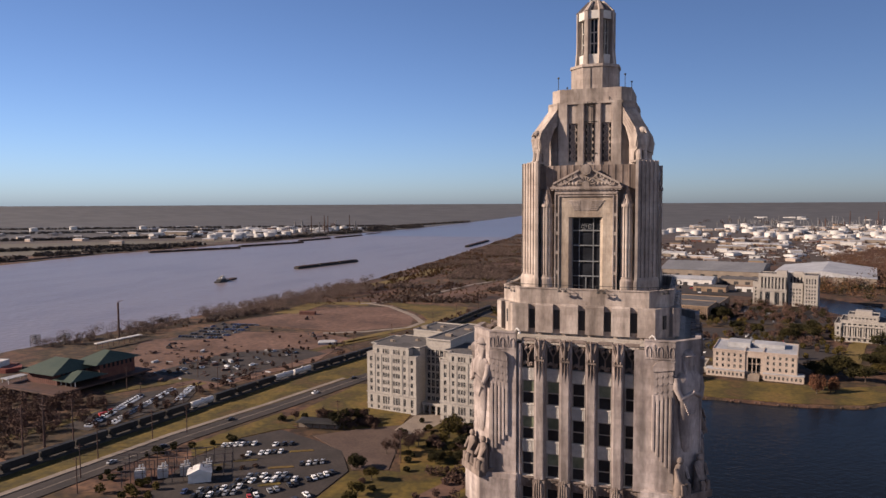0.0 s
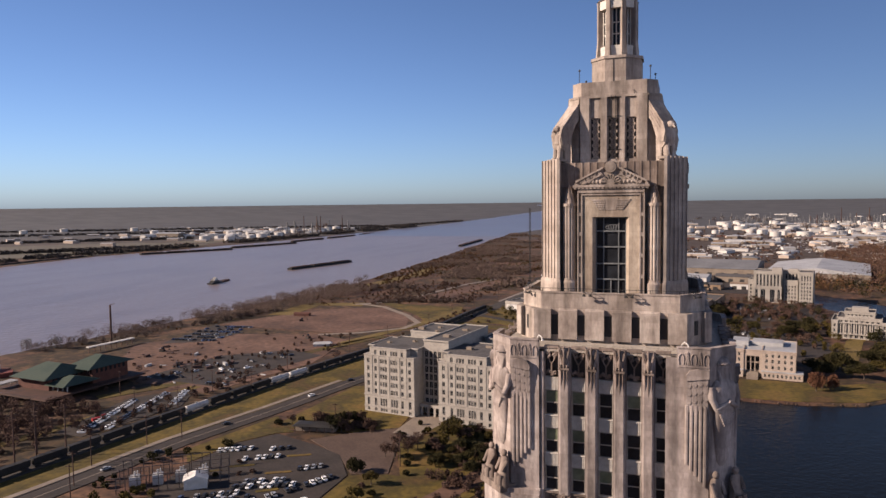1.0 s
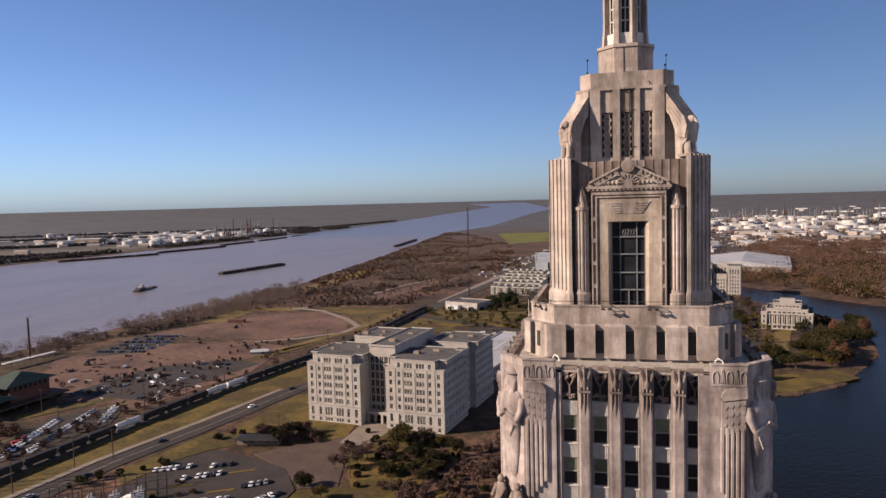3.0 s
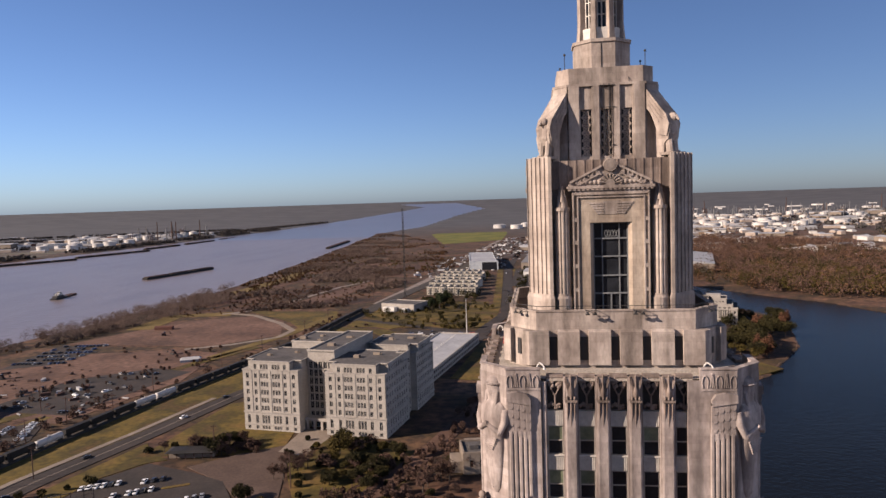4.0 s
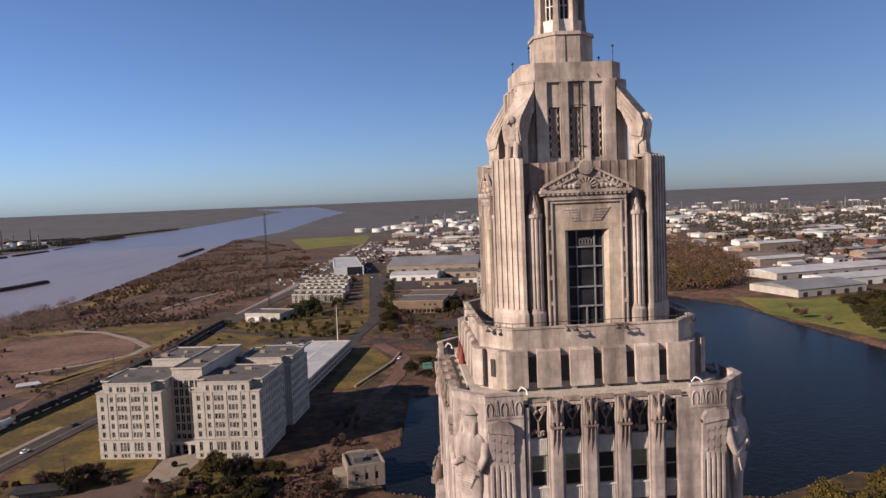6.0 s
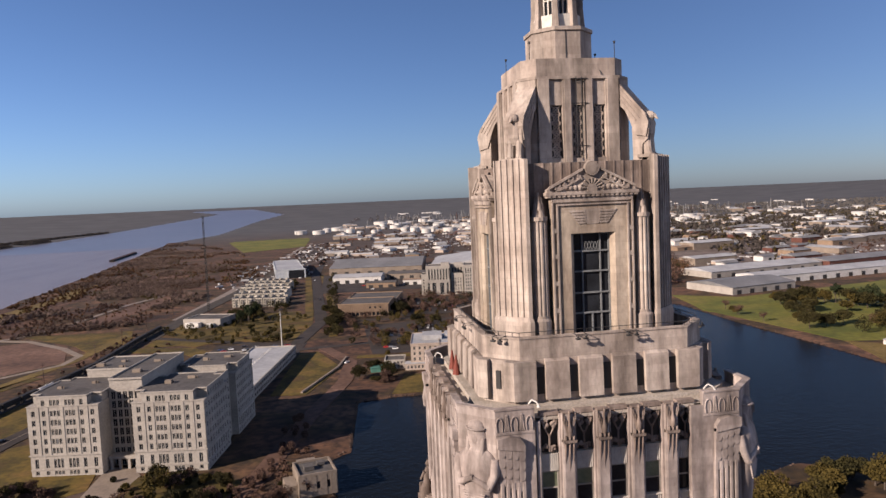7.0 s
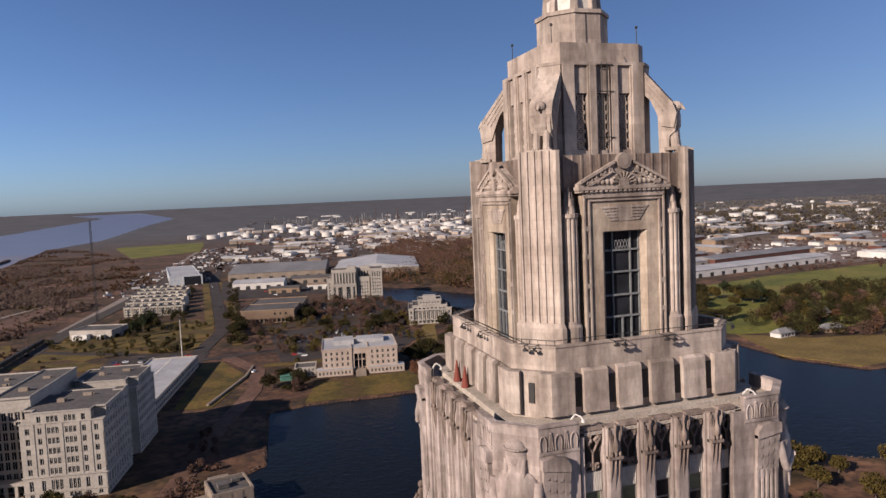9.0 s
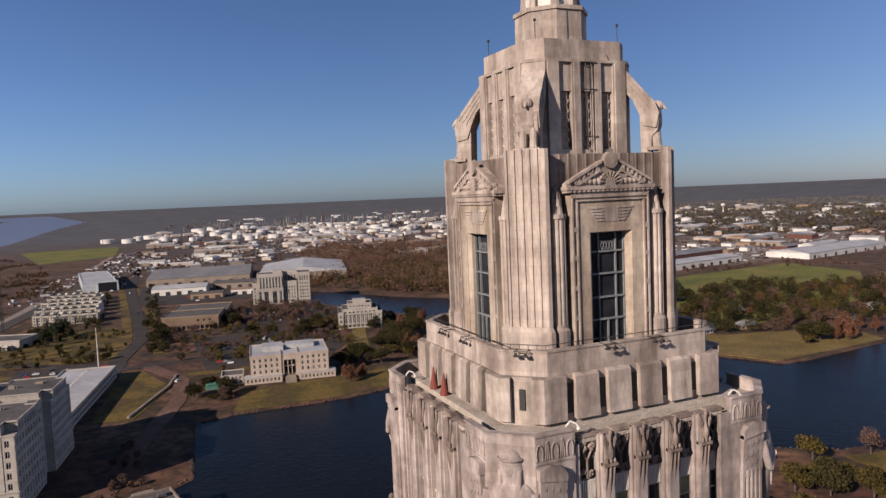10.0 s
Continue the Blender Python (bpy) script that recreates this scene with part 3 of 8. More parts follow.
# open tracery in the top of each bay, like a stylised tree before a black sheet painted for the hollow's shade
tracery = Build()
random.seed(8)
tracery.rod((0, -11.15, 98.75), (0, -11.15, 100.1), 0.09, 0.07)
for s in (-1, 1):
    prev = (0, -11.15, 99.9)
    for t in range(1, 6):
        nxt = (s * 0.62 * math.sin(t * 0.3), -11.15, 99.9 + 0.33 * t)
        tracery.rod(prev, nxt, 0.07, 0.06)
        prev = nxt
    for j in range(9):
        tracery.ball((s * random.uniform(0.15, 0.6), -11.2, random.uniform(100.5, 101.5)), (random.uniform(0.1, 0.2), 0.12, random.uniform(0.1, 0.2)), 7, 5)
    for j in range(4):
        tracery.ball((s * random.uniform(0.15, 0.55), -11.15, random.uniform(98.8, 99.3)), (random.uniform(0.1, 0.18), 0.1, random.uniform(0.1, 0.2)), 7, 5)
tracery.box(-0.7, 0.7, -11.3, -10.75, 101.5, 101.75)
black_sheet = Build().box(-0.68, 0.68, -10.8, -10.72, 98.65, 101.5)
tr_me, black_sheet_me = tracery.mesh("tracery", STONE_DARK, True), black_sheet.mesh("opening", BLACK)
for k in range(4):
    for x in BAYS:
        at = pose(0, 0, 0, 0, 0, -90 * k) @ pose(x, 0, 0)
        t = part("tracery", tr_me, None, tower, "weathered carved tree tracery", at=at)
        part("opening", black_sheet_me, None, t, "dark opening")

# winged statues on the chamfered corners, and seated figures at their feet
D = math.sqrt(0.5)
CORNER = Matrix.Rotation(radians(-45), 4, "Z")  # -y looks out over the (-x, -y) corner
statue = Build()
C = -14.62
loft(statue, [(91.2, 0, C - 0.15, 0.35, 0.2), (91.8, 0, C - 0.2, 0.7, 0.36), (93.6, 0, C - 0.2, 1.0, 0.5), (95.4, 0, C - 0.25, 1.2, 0.6), (96.6, 0, C - 0.3, 1.2, 0.68), (97.7, 0, C - 0.3, 1.45, 0.72), (98.7, 0, C - 0.25, 1.6, 0.64), (99.2, 0, C - 0.2, 1.15, 0.5), (99.5, 0, C - 0.2, 0.45, 0.38), (99.8, 0, C - 0.25, 0.45, 0.4)], 20)
statue.ball((0, C - 0.3, 100.25), (0.44, 0.42, 0.68), 14, 9)
# a hood round the face, down to the shoulders
loft(statue, [(98.4, 0, C + 0.0, 1.15, 0.55), (99.3, 0, C - 0.02, 0.98, 0.56), (100.2, 0, C - 0.04, 0.86, 0.6), (100.9, 0, C - 0.1, 0.76, 0.66), (101.3, 0, C - 0.08, 0.55, 0.5), (101.5, 0, C, 0.2, 0.2)], 16)
for k in range(10):
    g0, g1 = math.pi * (1 + k / 10), math.pi * (1 + (k + 1) / 10)
    statue.rod((0.8 * math.cos(g0), C - 0.12 + 0.68 * math.sin(g0), 100.85), (0.8 * math.cos(g1), C - 0.12 + 0.68 * math.sin(g1), 100.85), 0.09, n=6)
for s in (-1, 1):
    loft(statue, [(98.0, s * 0.62, C - 0.72, 0.16, 0.14), (99.2, s * 0.6, C - 0.5, 0.2, 0.2), (100.2, s * 0.62, C - 0.3, 0.18, 0.2)], 8)
    loft(statue, [(96.6, s * 1.15, C - 0.75, 0.3, 0.28), (97.7, s * 1.58, C - 0.45, 0.36, 0.34), (98.8, s * 1.5, C - 0.2, 0.36, 0.36)], 12)
    statue.rod((s * 1.3, C - 0.75, 96.75), (-s * 0.2, C - 1.1, 97.5), 0.28, 0.2, 9)
    for j in range(5):
        statue.rod((s * (0.12 + 0.2 * j), C - 0.75 + 0.1 * j, 96.1 - 0.2 * j), (s * (0.1 + 0.16 * j), C - 0.5 + 0.06 * j, 91.7 + 0.5 * j), 0.09, 0.05, 6)
for j in range(6):
    statue.rod((-0.95 + 0.1 * j, C - 0.85, 96.2 - 0.2 * j), (0.95 - 0.1 * j, C - 0.85, 96.2 - 0.2 * j), 0.08, n=6)
loft(statue, [(96.0, 0, C + 0.3, 1.4, 0.5), (98.8, 0, C + 0.3, 1.6, 0.5), (100.6, 0, C + 0.35, 1.0, 0.4)], 14)
for k in range(9):
    x = -1.0 + 0.25 * k
    statue.rod((x * 0.9, C - 0.62 + 0.25 * abs(x), 95.4), (x * 0.55, C - 0.5 + 0.2 * abs(x), 91.6), 0.075, 0.05, 6)
statue.turned(CORNER)
on_faces("corner_statue", statue, STONE_GREY, "carved limestone statue of a winged figure", smooth=True)
# feathers lie on the wall on both sides of each figure: short scales above, long ribs below
for mirror in (False, True):
    w = Build()
    for r in range(4):
        for j in range(4):
            x0, z0 = -9.2 + 0.48 * j, 99.9 - 0.75 * r - 0.12 * j
            wedge(w, [(x0, z0), (x0, z0 - 0.75), (x0 + 0.12, z0 - 0.95), (x0 + 0.34, z0 - 0.95), (x0 + 0.46, z0 - 0.75), (x0 + 0.46, z0)], -11.98 + 0.05 * r, -11.6)
    wedge(w, [(-9.3, 100.3), (-9.3, 99.6), (-7.3, 99.3), (-7.3, 99.8), (-7.6, 100.25), (-8.4, 100.45)], -12.08, -11.6)
    for j in range(5):
        x0 = -9.15 + 0.4 * j
        w.prism([(x0, -11.6), (x0, -11.78), (x0 + 0.07, -11.86), (x0 + 0.24, -11.86), (x0 + 0.31, -11.78), (x0 + 0.31, -11.6)], 89.4 + 0.5 * j, 97.0)
    if mirror:
        w.v = [(y, x, z) for x, y, z in w.v]
    on_faces("wing", w, STONE_GREY, "carved feathered wing in relief")
for s in (-1.25, 1.25):
    seated = Build()
    loft(seated, [(87.35, s, C - 1.0, 0.75, 0.6), (88.2, s, C - 1.0, 0.7, 0.62), (88.7, s, C - 0.85, 0.55, 0.45), (89.7, s, C - 0.7, 0.5, 0.36), (90.2, s, C - 0.7, 0.42, 0.3), (90.4, s, C - 0.7, 0.18, 0.18)], 12)
    seated.ball((s, C - 0.75, 90.65), (0.28, 0.3, 0.36), 10, 7)
    seated.rod((s - 0.45, C - 0.8, 90.0), (s - 0.5, C - 1.35, 88.9), 0.16, 0.14, 7)
    seated.rod((s + 0.45, C - 0.8, 90.0), (s + 0.35, C - 1.4, 89.0), 0.16, 0.14, 7)
    seated.rod((s - 0.25, C - 1.5, 88.6), (s - 0.25, C - 1.6, 87.4), 0.2, 0.18, 7)
    seated.rod((s + 0.25, C - 1.5, 88.6), (s + 0.25, C - 1.6, 87.4), 0.2, 0.18, 7)
    seated.v = [(s + (x - s) * 1.35, y, z) for x, y, z in seated.v]
    seated.turned(CORNER)
    on_faces("seated_figure", seated, STONE_DARK, "weathered carved seated figure on the ledge", smooth=True)
on_faces("figure_base", Build().box(-2.0, 2.0, C - 1.7, C + 0.6, 86.9, 87.6).turned(CORNER), STONE_DARK)

# the skirt under the observation deck: panels with slots between, their shade painted as black boxes
block("skirt", octagon(9.15, 7.2), 101.3, 105.1)
panel = Build()
panel.prism([(-0.93, -9.1), (-0.93, -9.62), (0.93, -9.62), (0.93, -9.1)], 102.15, 105.0, [(-0.93, -9.1), (-0.93, -9.52), (0.93, -9.52), (0.93, -9.1)])
panel.prism([(-0.93, -9.1), (-0.93, -9.52), (0.93, -9.52), (0.93, -9.1)], 105.0, 105.18, [(-0.93, -9.1), (-0.93, -9.3), (0.93, -9.3), (0.93, -9.1)])
panel_me = panel.mesh("panel", STONE)
corner_panel = Build()
for m in (1, -1):
    pts = [(-5.62, -9.1), (-5.62, -9.62), (-7.35, -9.62), (-7.98, -9.0), (-7.6, -8.62), (-7.0, -9.1)]
    corner_panel.prism(pts if m == 1 else [(y, x) for x, y in pts][::-1], 102.15, 105.1)
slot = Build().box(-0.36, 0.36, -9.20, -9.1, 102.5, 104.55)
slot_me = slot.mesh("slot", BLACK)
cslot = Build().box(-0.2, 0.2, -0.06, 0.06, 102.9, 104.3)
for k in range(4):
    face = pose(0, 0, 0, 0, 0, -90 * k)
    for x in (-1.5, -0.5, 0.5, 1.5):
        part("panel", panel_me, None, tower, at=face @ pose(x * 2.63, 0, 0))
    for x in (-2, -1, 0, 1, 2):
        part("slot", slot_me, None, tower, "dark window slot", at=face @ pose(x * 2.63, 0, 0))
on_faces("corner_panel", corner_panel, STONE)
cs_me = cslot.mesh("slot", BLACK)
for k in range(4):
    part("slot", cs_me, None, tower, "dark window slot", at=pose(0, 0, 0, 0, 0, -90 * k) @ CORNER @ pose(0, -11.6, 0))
block("skirt_ledge", octagon(10.1, 8.1), 101.4, 101.85, TERRACE)


def ring(r0, a0, r1, a1, z0, z1):
    """A hollow octagonal wall."""
    o, i = octagon(r0, a0), octagon(r1, a1)
    b = Build()
    p = [(*q, z0) for q in o] + [(*q, z0) for q in i] + [(*q, z1) for q in o] + [(*q, z1) for q in i]
    f = []
    for k in range(8):
        n = (k + 1) % 8
        f += [(k, n, 16 + n, 16 + k), (8 + n, 8 + k, 24 + k, 24 + n), (16 + k, 16 + n, 24 + n, 24 + k), (8 + k, 8 + n, n, k)]
    return b.add(p, f)


part("deck_parapet", ring(9.0, 6.7, 8.6, 6.55, 105.1, 106.7), STONE, tower)
part("deck_coping", ring(9.06, 6.73, 8.54, 6.5, 106.7, 106.82), STONE, tower)
block("deck_floor", octagon(8.65, 6.55), 105.1, 105.7, CONCRETE)
rail = Build()
oc = octagon(8.75, 6.62)
for p, q in zip(oc, oc[1:] + oc[:1]):
    rail.rod((*p, 107.15), (*q, 107.15), 0.03)
    n = 5
    for k in range(n):
        x, y = p[0] + (q[0] - p[0]) * k / n, p[1] + (q[1] - p[1]) * k / n
        rail.rod((x, y, 106.8), (x, y, 107.15), 0.025)
part("deck_railing", rail, IRON, tower, "thin dark metal railing")
flood = Build()
for x in (-0.42, 0.42):
    flood.rod((x, -8.85, 106.86), (x, -9.55, 106.86), 0.03)
    flood.rod((x, -9.5, 106.86), (x * 0.9, -9.6, 106.6), 0.03)
flood.rod((-0.5, -9.52, 106.86), (0.5, -9.52, 106.86), 0.03)
for x in (-0.3, 0.3):
    flood.prism([(x - 0.16, -9.72), (x + 0.16, -9.72), (x + 0.2, -9.5), (x - 0.2, -9.5)], 106.5, 106.62)
    flood.cyl(x, -9.6, 106.62, 106.74, 0.07, n=8)
fl_me = flood.mesh("floodlight", IRON)
for k in range(4):
    for x in (-2.0, 2.0):
        part("floodlight", fl_me, None, tower, "dark metal floodlight", at=pose(0, 0, 0, 0, 0, -90 * k) @ pose(x, 0, 0))
    part("floodlight", fl_me, None, tower, "dark metal floodlight", at=pose(0, 0, 0, 0, 0, -90 * k) @ CORNER @ pose(0, -2.1, 0))

# the belvedere: four fluted corner piers, with a framed tall window on each side between them
cpier = Build()
flutes = fluted((-5.38, -7.3), (-7.3, -5.38), 5, -0.14)
cpier.prism(flutes + [(-7.3, -5.1), (-6.0, -5.1), (-5.1, -6.0), (-5.1, -7.3)], 107.9, 120.2)
cpier.prism([(-5.34, -7.45), (-7.45, -5.34), (-7.45, -5.0), (-6.0, -5.0), (-5.0, -6.0), (-5.0, -7.45)], 105.7, 107.6)
cpier.prism([(-5.34, -7.45), (-7.45, -5.34), (-7.45, -5.0), (-6.0, -5.0), (-5.0, -6.0), (-5.0, -7.45)], 107.6, 107.95, [(-5.38, -7.3), (-7.3, -5.38), (-7.3, -5.1), (-6.0, -5.1), (-5.1, -6.0), (-5.1, -7.3)])
on_faces("corner_pier", cpier, STONE, "fluted limestone corner pier")
block("belvedere_core", octagon(5.6, 4.4), 105.7, 119.6)
niche = Build()
for s in (-1, 1):
    niche.box(min(s * 3.1, s * 5.3), max(s * 3.1, s * 5.3), -6.1, -5.4, 105.7, 119.8)
on_faces("niche_wall", niche, STONE)
col = Build()
cring = []
for k in range(12):
    for f, r in ((0.0, 0.40), (0.35, 0.40), (0.5, 0.34), (0.65, 0.34)):
        g = 2 * math.pi * (k + f) / 12
        cring.append((r * math.cos(g), r * math.sin(g)))
col.prism(cring, 108.0, 115.4)
col.cyl(0, 0, 105.7, 107.6, 0.49, n=18)
col.cyl(0, 0, 107.6, 107.8, 0.49, 0.41, n=18)
col.cyl(0, 0, 107.8, 108.0, 0.41, n=18)
col.cyl(0, 0, 115.4, 115.7, 0.44, n=14)
for j, (r, z) in enumerate(((0.33, 115.7), (0.28, 116.2), (0.2, 116.7))):
    for a in range(5):
        g = 2 * math.pi * a / 5 + j
        col.cyl(0.6 * r * math.cos(g), 0.6 * r * math.sin(g), z, z + 0.55, r * 0.45, r * 0.3, n=7)
col.cyl(0, 0, 117.1, 117.6, 0.1, 0.06, n=7)
col_me = col.mesh("colonnette", STONE)
for k in range(4):
    for s in (-1, 1):
        part("colonnette", col_me, None, tower, "fluted stone colonnette with a carved finial", at=pose(0, 0, 0, 0, 0, -90 * k) @ pose(s * 4.2, -6.62, 0) @ Matrix.Diagonal((1.6, 1.6, 1, 1)))
for s in (-1, 1):
    jamb = Build()
    a, b = sorted((s * 1.8, s * 3.3))
    jamb.box(a, b, -7.15, -5.6, 105.7, 117.15)
    on_faces("jamb", jamb, STONE_TAN)
    on_faces("reveal", Build().add([(s * 1.8, -7.1, 105.7), (s * 1.52, -6.85, 105.7), (s * 1.52, -5.6, 105.7), (s * 1.8, -5.6, 105.7), (s * 1.8, -7.1, 114.6), (s * 1.52, -6.85, 114.3), (s * 1.52, -5.6, 114.3), (s * 1.8, -5.6, 114.6)], [(0, 1, 5, 4), (1, 2, 6, 5), (2, 3, 7, 6), (3, 0, 4, 7), (4, 5, 6, 7)]), STONE_TAN)
    a, b = sorted((s * 2.8, s * 2.92))
    on_faces("moulding", Build().box(a, b, -7.27, -7.14, 105.7, 116.6), STONE)
    a, b = sorted((s * 3.18, s * 3.3))
    edge = Build().box(a, b, -7.27, -7.14, 105.7, 116.9)
    for z in (108.2, 110.3, 112.4, 114.4):
        a, b = sorted((s * 2.92, s * 3.18))
        edge.box(a, b, -7.25, -7.14, z, z + 0.35)
    on_faces("moulding", edge, STONE)
on_faces("lintel", Build().box(-1.8, 1.8, -7.15, -5.6, 114.3, 117.15), STONE_TAN)
on_faces("moulding", Build().box(-2.92, 2.92, -7.29, -7.14, 116.5, 116.62), STONE)
on_faces("moulding", Build().box(-3.3, 3.3, -7.27, -7.14, 116.75, 117.12), STONE)
for s in (-1, 1):
    for j in range(5):
        z = 115.05 + 0.22 * j
        on_faces("relief_feather", wedge(Build(), [(s * 0.55, z), (s * (1.2 + 0.16 * j), z), (s * (1.3 + 0.16 * j), z + 0.16), (s * 0.6, z + 0.16)], -7.22, -7.1), STONE, "carved wing feather over the window")
on_faces("cartouche", wedge(Build(), [(-0.5, 115.0), (0.5, 115.0), (0.75, 116.2), (-0.75, 116.2)], -7.19, -7.1), STONE, "carved shield over the window")
cornice = Build()
cornice.box(-3.75, 3.75, -7.45, -5.6, 117.3, 117.55)
cornice.box(-3.65, 3.65, -7.3, -5.6, 117.12, 117.3)
for k in range(19):
    x = -3.5 + 7.0 * k / 18
    cornice.box(x - 0.11, x + 0.11, -7.42, -7.2, 117.14, 117.28)
on_faces("cornice", cornice, STONE)
ped = Build()
wedge(ped, [(-3.6, 117.55), (3.6, 117.55), (3.6, 117.75), (0.6, 119.3), (-0.6, 119.3), (-3.6, 117.75)], -7.15, -6.3)
for s in (-1, 1):
    wedge(ped, [(s * 3.5, 117.75), (s * 0.75, 119.15), (s * 0.75, 119.35), (s * 3.5, 117.97)], -7.35, -7.1)
    wedge(ped, [(s * 2.6, 117.62), (s * 0.95, 118.5), (s * 0.95, 118.64), (s * 2.7, 117.7)], -7.3, -7.1)
    for j in range(6):
        x = s * (1.1 + 0.36 * j)
        z = 118.95 - 0.19 * j
        ped.box(min(x, x + s * 0.12), max(x, x + s * 0.12), -7.3, -7.1, z - 0.28, z)
    for j in range(5):
        ped.ball((s * (0.95 + 0.38 * j), -7.18, 117.85), (0.2, 0.14, 0.24 - 0.025 * j), 8, 6)
    for j in range(4):
        x = 2.9 - 0.58 * j
        wedge(ped, [(s * x, 117.62 + 0.28 * j), (s * (x - 0.42), 117.62 + 0.28 * j), (s * (x - 0.2), 118.0 + 0.28 * j), (s * (x + 0.1), 117.85 + 0.28 * j)], -7.27, -7.1)
for a in range(9):
    g = math.pi * (a + 0.5) / 9
    ped.rod((0.42 * math.cos(g), -7.2, 117.7 + 0.42 * math.sin(g)), (0.95 * math.cos(g), -7.25, 117.7 + 0.85 * math.sin(g)), 0.06, 0.1, 6)
ped.cyl(0, 0, 0, 0.3, 0.4, n=14)
nv = len(ped.v)
for k in range(nv - 28, nv):
    x, y, z = ped.v[k]
    ped.v[k] = (x, -7.0 - z, 117.72 + y)
ped.cyl(0, 0, 0, 0.35, 0.62, 0.55, n=20)
nv = len(ped.v)
for k in range(nv - 40, nv):
    x, y, z = ped.v[k]
    ped.v[k] = (x, -7.05 - z, 119.3 + y)
ped.ball((0, -7.4, 119.3), (0.45, 0.04, 0.45), 14, 8)
on_faces("pediment", ped, STONE, "carved pediment with a sun disc")
attic = Build()
attic.prism(fluted((5.1, -6.45), (-5.1, -6.45), 14, -0.06) + [(-5.1, -5.2), (5.1, -5.2)], 117.3, 119.85)
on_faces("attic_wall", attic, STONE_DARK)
block("belvedere_roof", octagon(6.3, 4.6), 119.4, 119.75, CONCRETE)
# tall windows with pale metal bars
bars = Build()
for x in (-1.52, -0.78, 0.70, 1.42):
    bars.box(x, x + 0.1, -6.62, -6.47, 105.7, 114.3)
for z in (105.75, 107.9, 109.5, 111.2, 112.8, 114.2):
    bars.box(-1.52, 1.52, -6.66, -6.44, z, z + 0.12)
bars.box(-0.06, 0.06, -6.62, -6.5, 105.7, 107.9)
for k in range(5):
    x = -0.6 + 0.25 * k
    bars.rod((x, -6.54, 112.95), (x + 0.2, -6.54, 113.6), 0.02)
    bars.rod((x + 0.2, -6.54, 112.95), (x, -6.54, 113.6), 0.02)
bar_me = bars.mesh("window_bars", METALBAR)
glass_me = Build().box(-1.52, 1.52, -6.47, -6.35, 105.7, 114.3).mesh("pane", GLASS)
for k in range(4):
    w = part("window", bar_me, None, tower, "tall dark window with pale metal bars", at=pose(0, 0, 0, 0, 0, -90 * k))
    part("pane", glass_me, None, w)

# the fluted block above, with pierced stone grilles
block("upper_block", octagon(4.2, 3.1), 119.5, 126.6, STONE)
for x in (-3.15, -0.9, 0.9, 3.15):
    x0, x1 = (x - 0.36, x + 0.85) if x < -1 else ((x - 0.85, x + 0.36) if x > 1 else (x - 0.4, x + 0.4))
    on_faces("pilaster", Build().box(x0, x1, -4.7, -4.1, 119.6, 126.75).box(x0 + 0.14, x1 - 0.14, -4.8, -4.68, 119.6, 126.6), STONE)
for x in (-1.8, 0.0, 1.8):
    on_faces("slot_head", Build().box(x - 0.55, x + 0.55, -4.56, -4.1, 124.5, 126.7), STONE)
    on_faces("slot_sill", Build().box(x - 0.5, x + 0.5, -4.6, -4.1, 119.6, 120.25), STONE)
uc = Build().prism([(-3.4, -4.7), (-3.5, -4.7), (-4.7, -3.5), (-4.7, -3.4), (-3.9, -3.4), (-3.4, -3.9)], 119.6, 126.75)
on_faces("block_corner", uc, STONE)
gr = Build()
for j in range(6):
    z = 120.3 + 0.7 * j
    gr.rod((-0.4, -4.35, z), (0.4, -4.35, z + 0.7), 0.07, n=5)
    gr.rod((0.4, -4.35, z), (-0.4, -4.35, z + 0.7), 0.07, n=5)
    gr.rod((-0.4, -4.35, z), (0.4, -4.35, z), 0.06, n=5)
    for a in range(8):
        g0, g1 = 2 * math.pi * a / 8, 2 * math.pi * (a + 1) / 8
        gr.rod((0.24 * math.cos(g0), -4.37, z + 0.35 + 0.24 * math.sin(g0)), (0.24 * math.cos(g1), -4.37, z + 0.35 + 0.24 * math.sin(g1)), 0.05, n=5)
# a black sheet behind each grille stands in for the unlit inside
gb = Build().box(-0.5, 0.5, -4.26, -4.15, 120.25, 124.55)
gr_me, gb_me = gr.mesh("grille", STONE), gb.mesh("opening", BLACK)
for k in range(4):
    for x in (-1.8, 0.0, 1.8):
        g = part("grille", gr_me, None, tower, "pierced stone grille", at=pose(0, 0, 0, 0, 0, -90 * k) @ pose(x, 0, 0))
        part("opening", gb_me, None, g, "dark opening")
ladder = Build()
for z in (121.2, 124.6, 126.55):
    ladder.rod((-0.55, -4.85, z), (0.75, -4.85, z), 0.04)
    ladder.rod((-0.55, -4.85, z), (-0.4, -4.4, z), 0.04)
    ladder.rod((0.75, -4.85, z), (0.5, -4.4, z), 0.04)
for x in (-0.2, 0.25):
    ladder.rod((x, -4.85, 120.3), (x, -4.85, 126.7), 0.035)
part("ladder", ladder, IRON, tower, "dark iron ladder")
block("crown_block", octagon(4.32, 3.3), 126.6, 128.25)
block("crown_ledge", octagon(4.74, 3.52), 126.55, 126.78)

# stone eagles on the corner piers; their folded wings lean back against the block
eagle = Build()
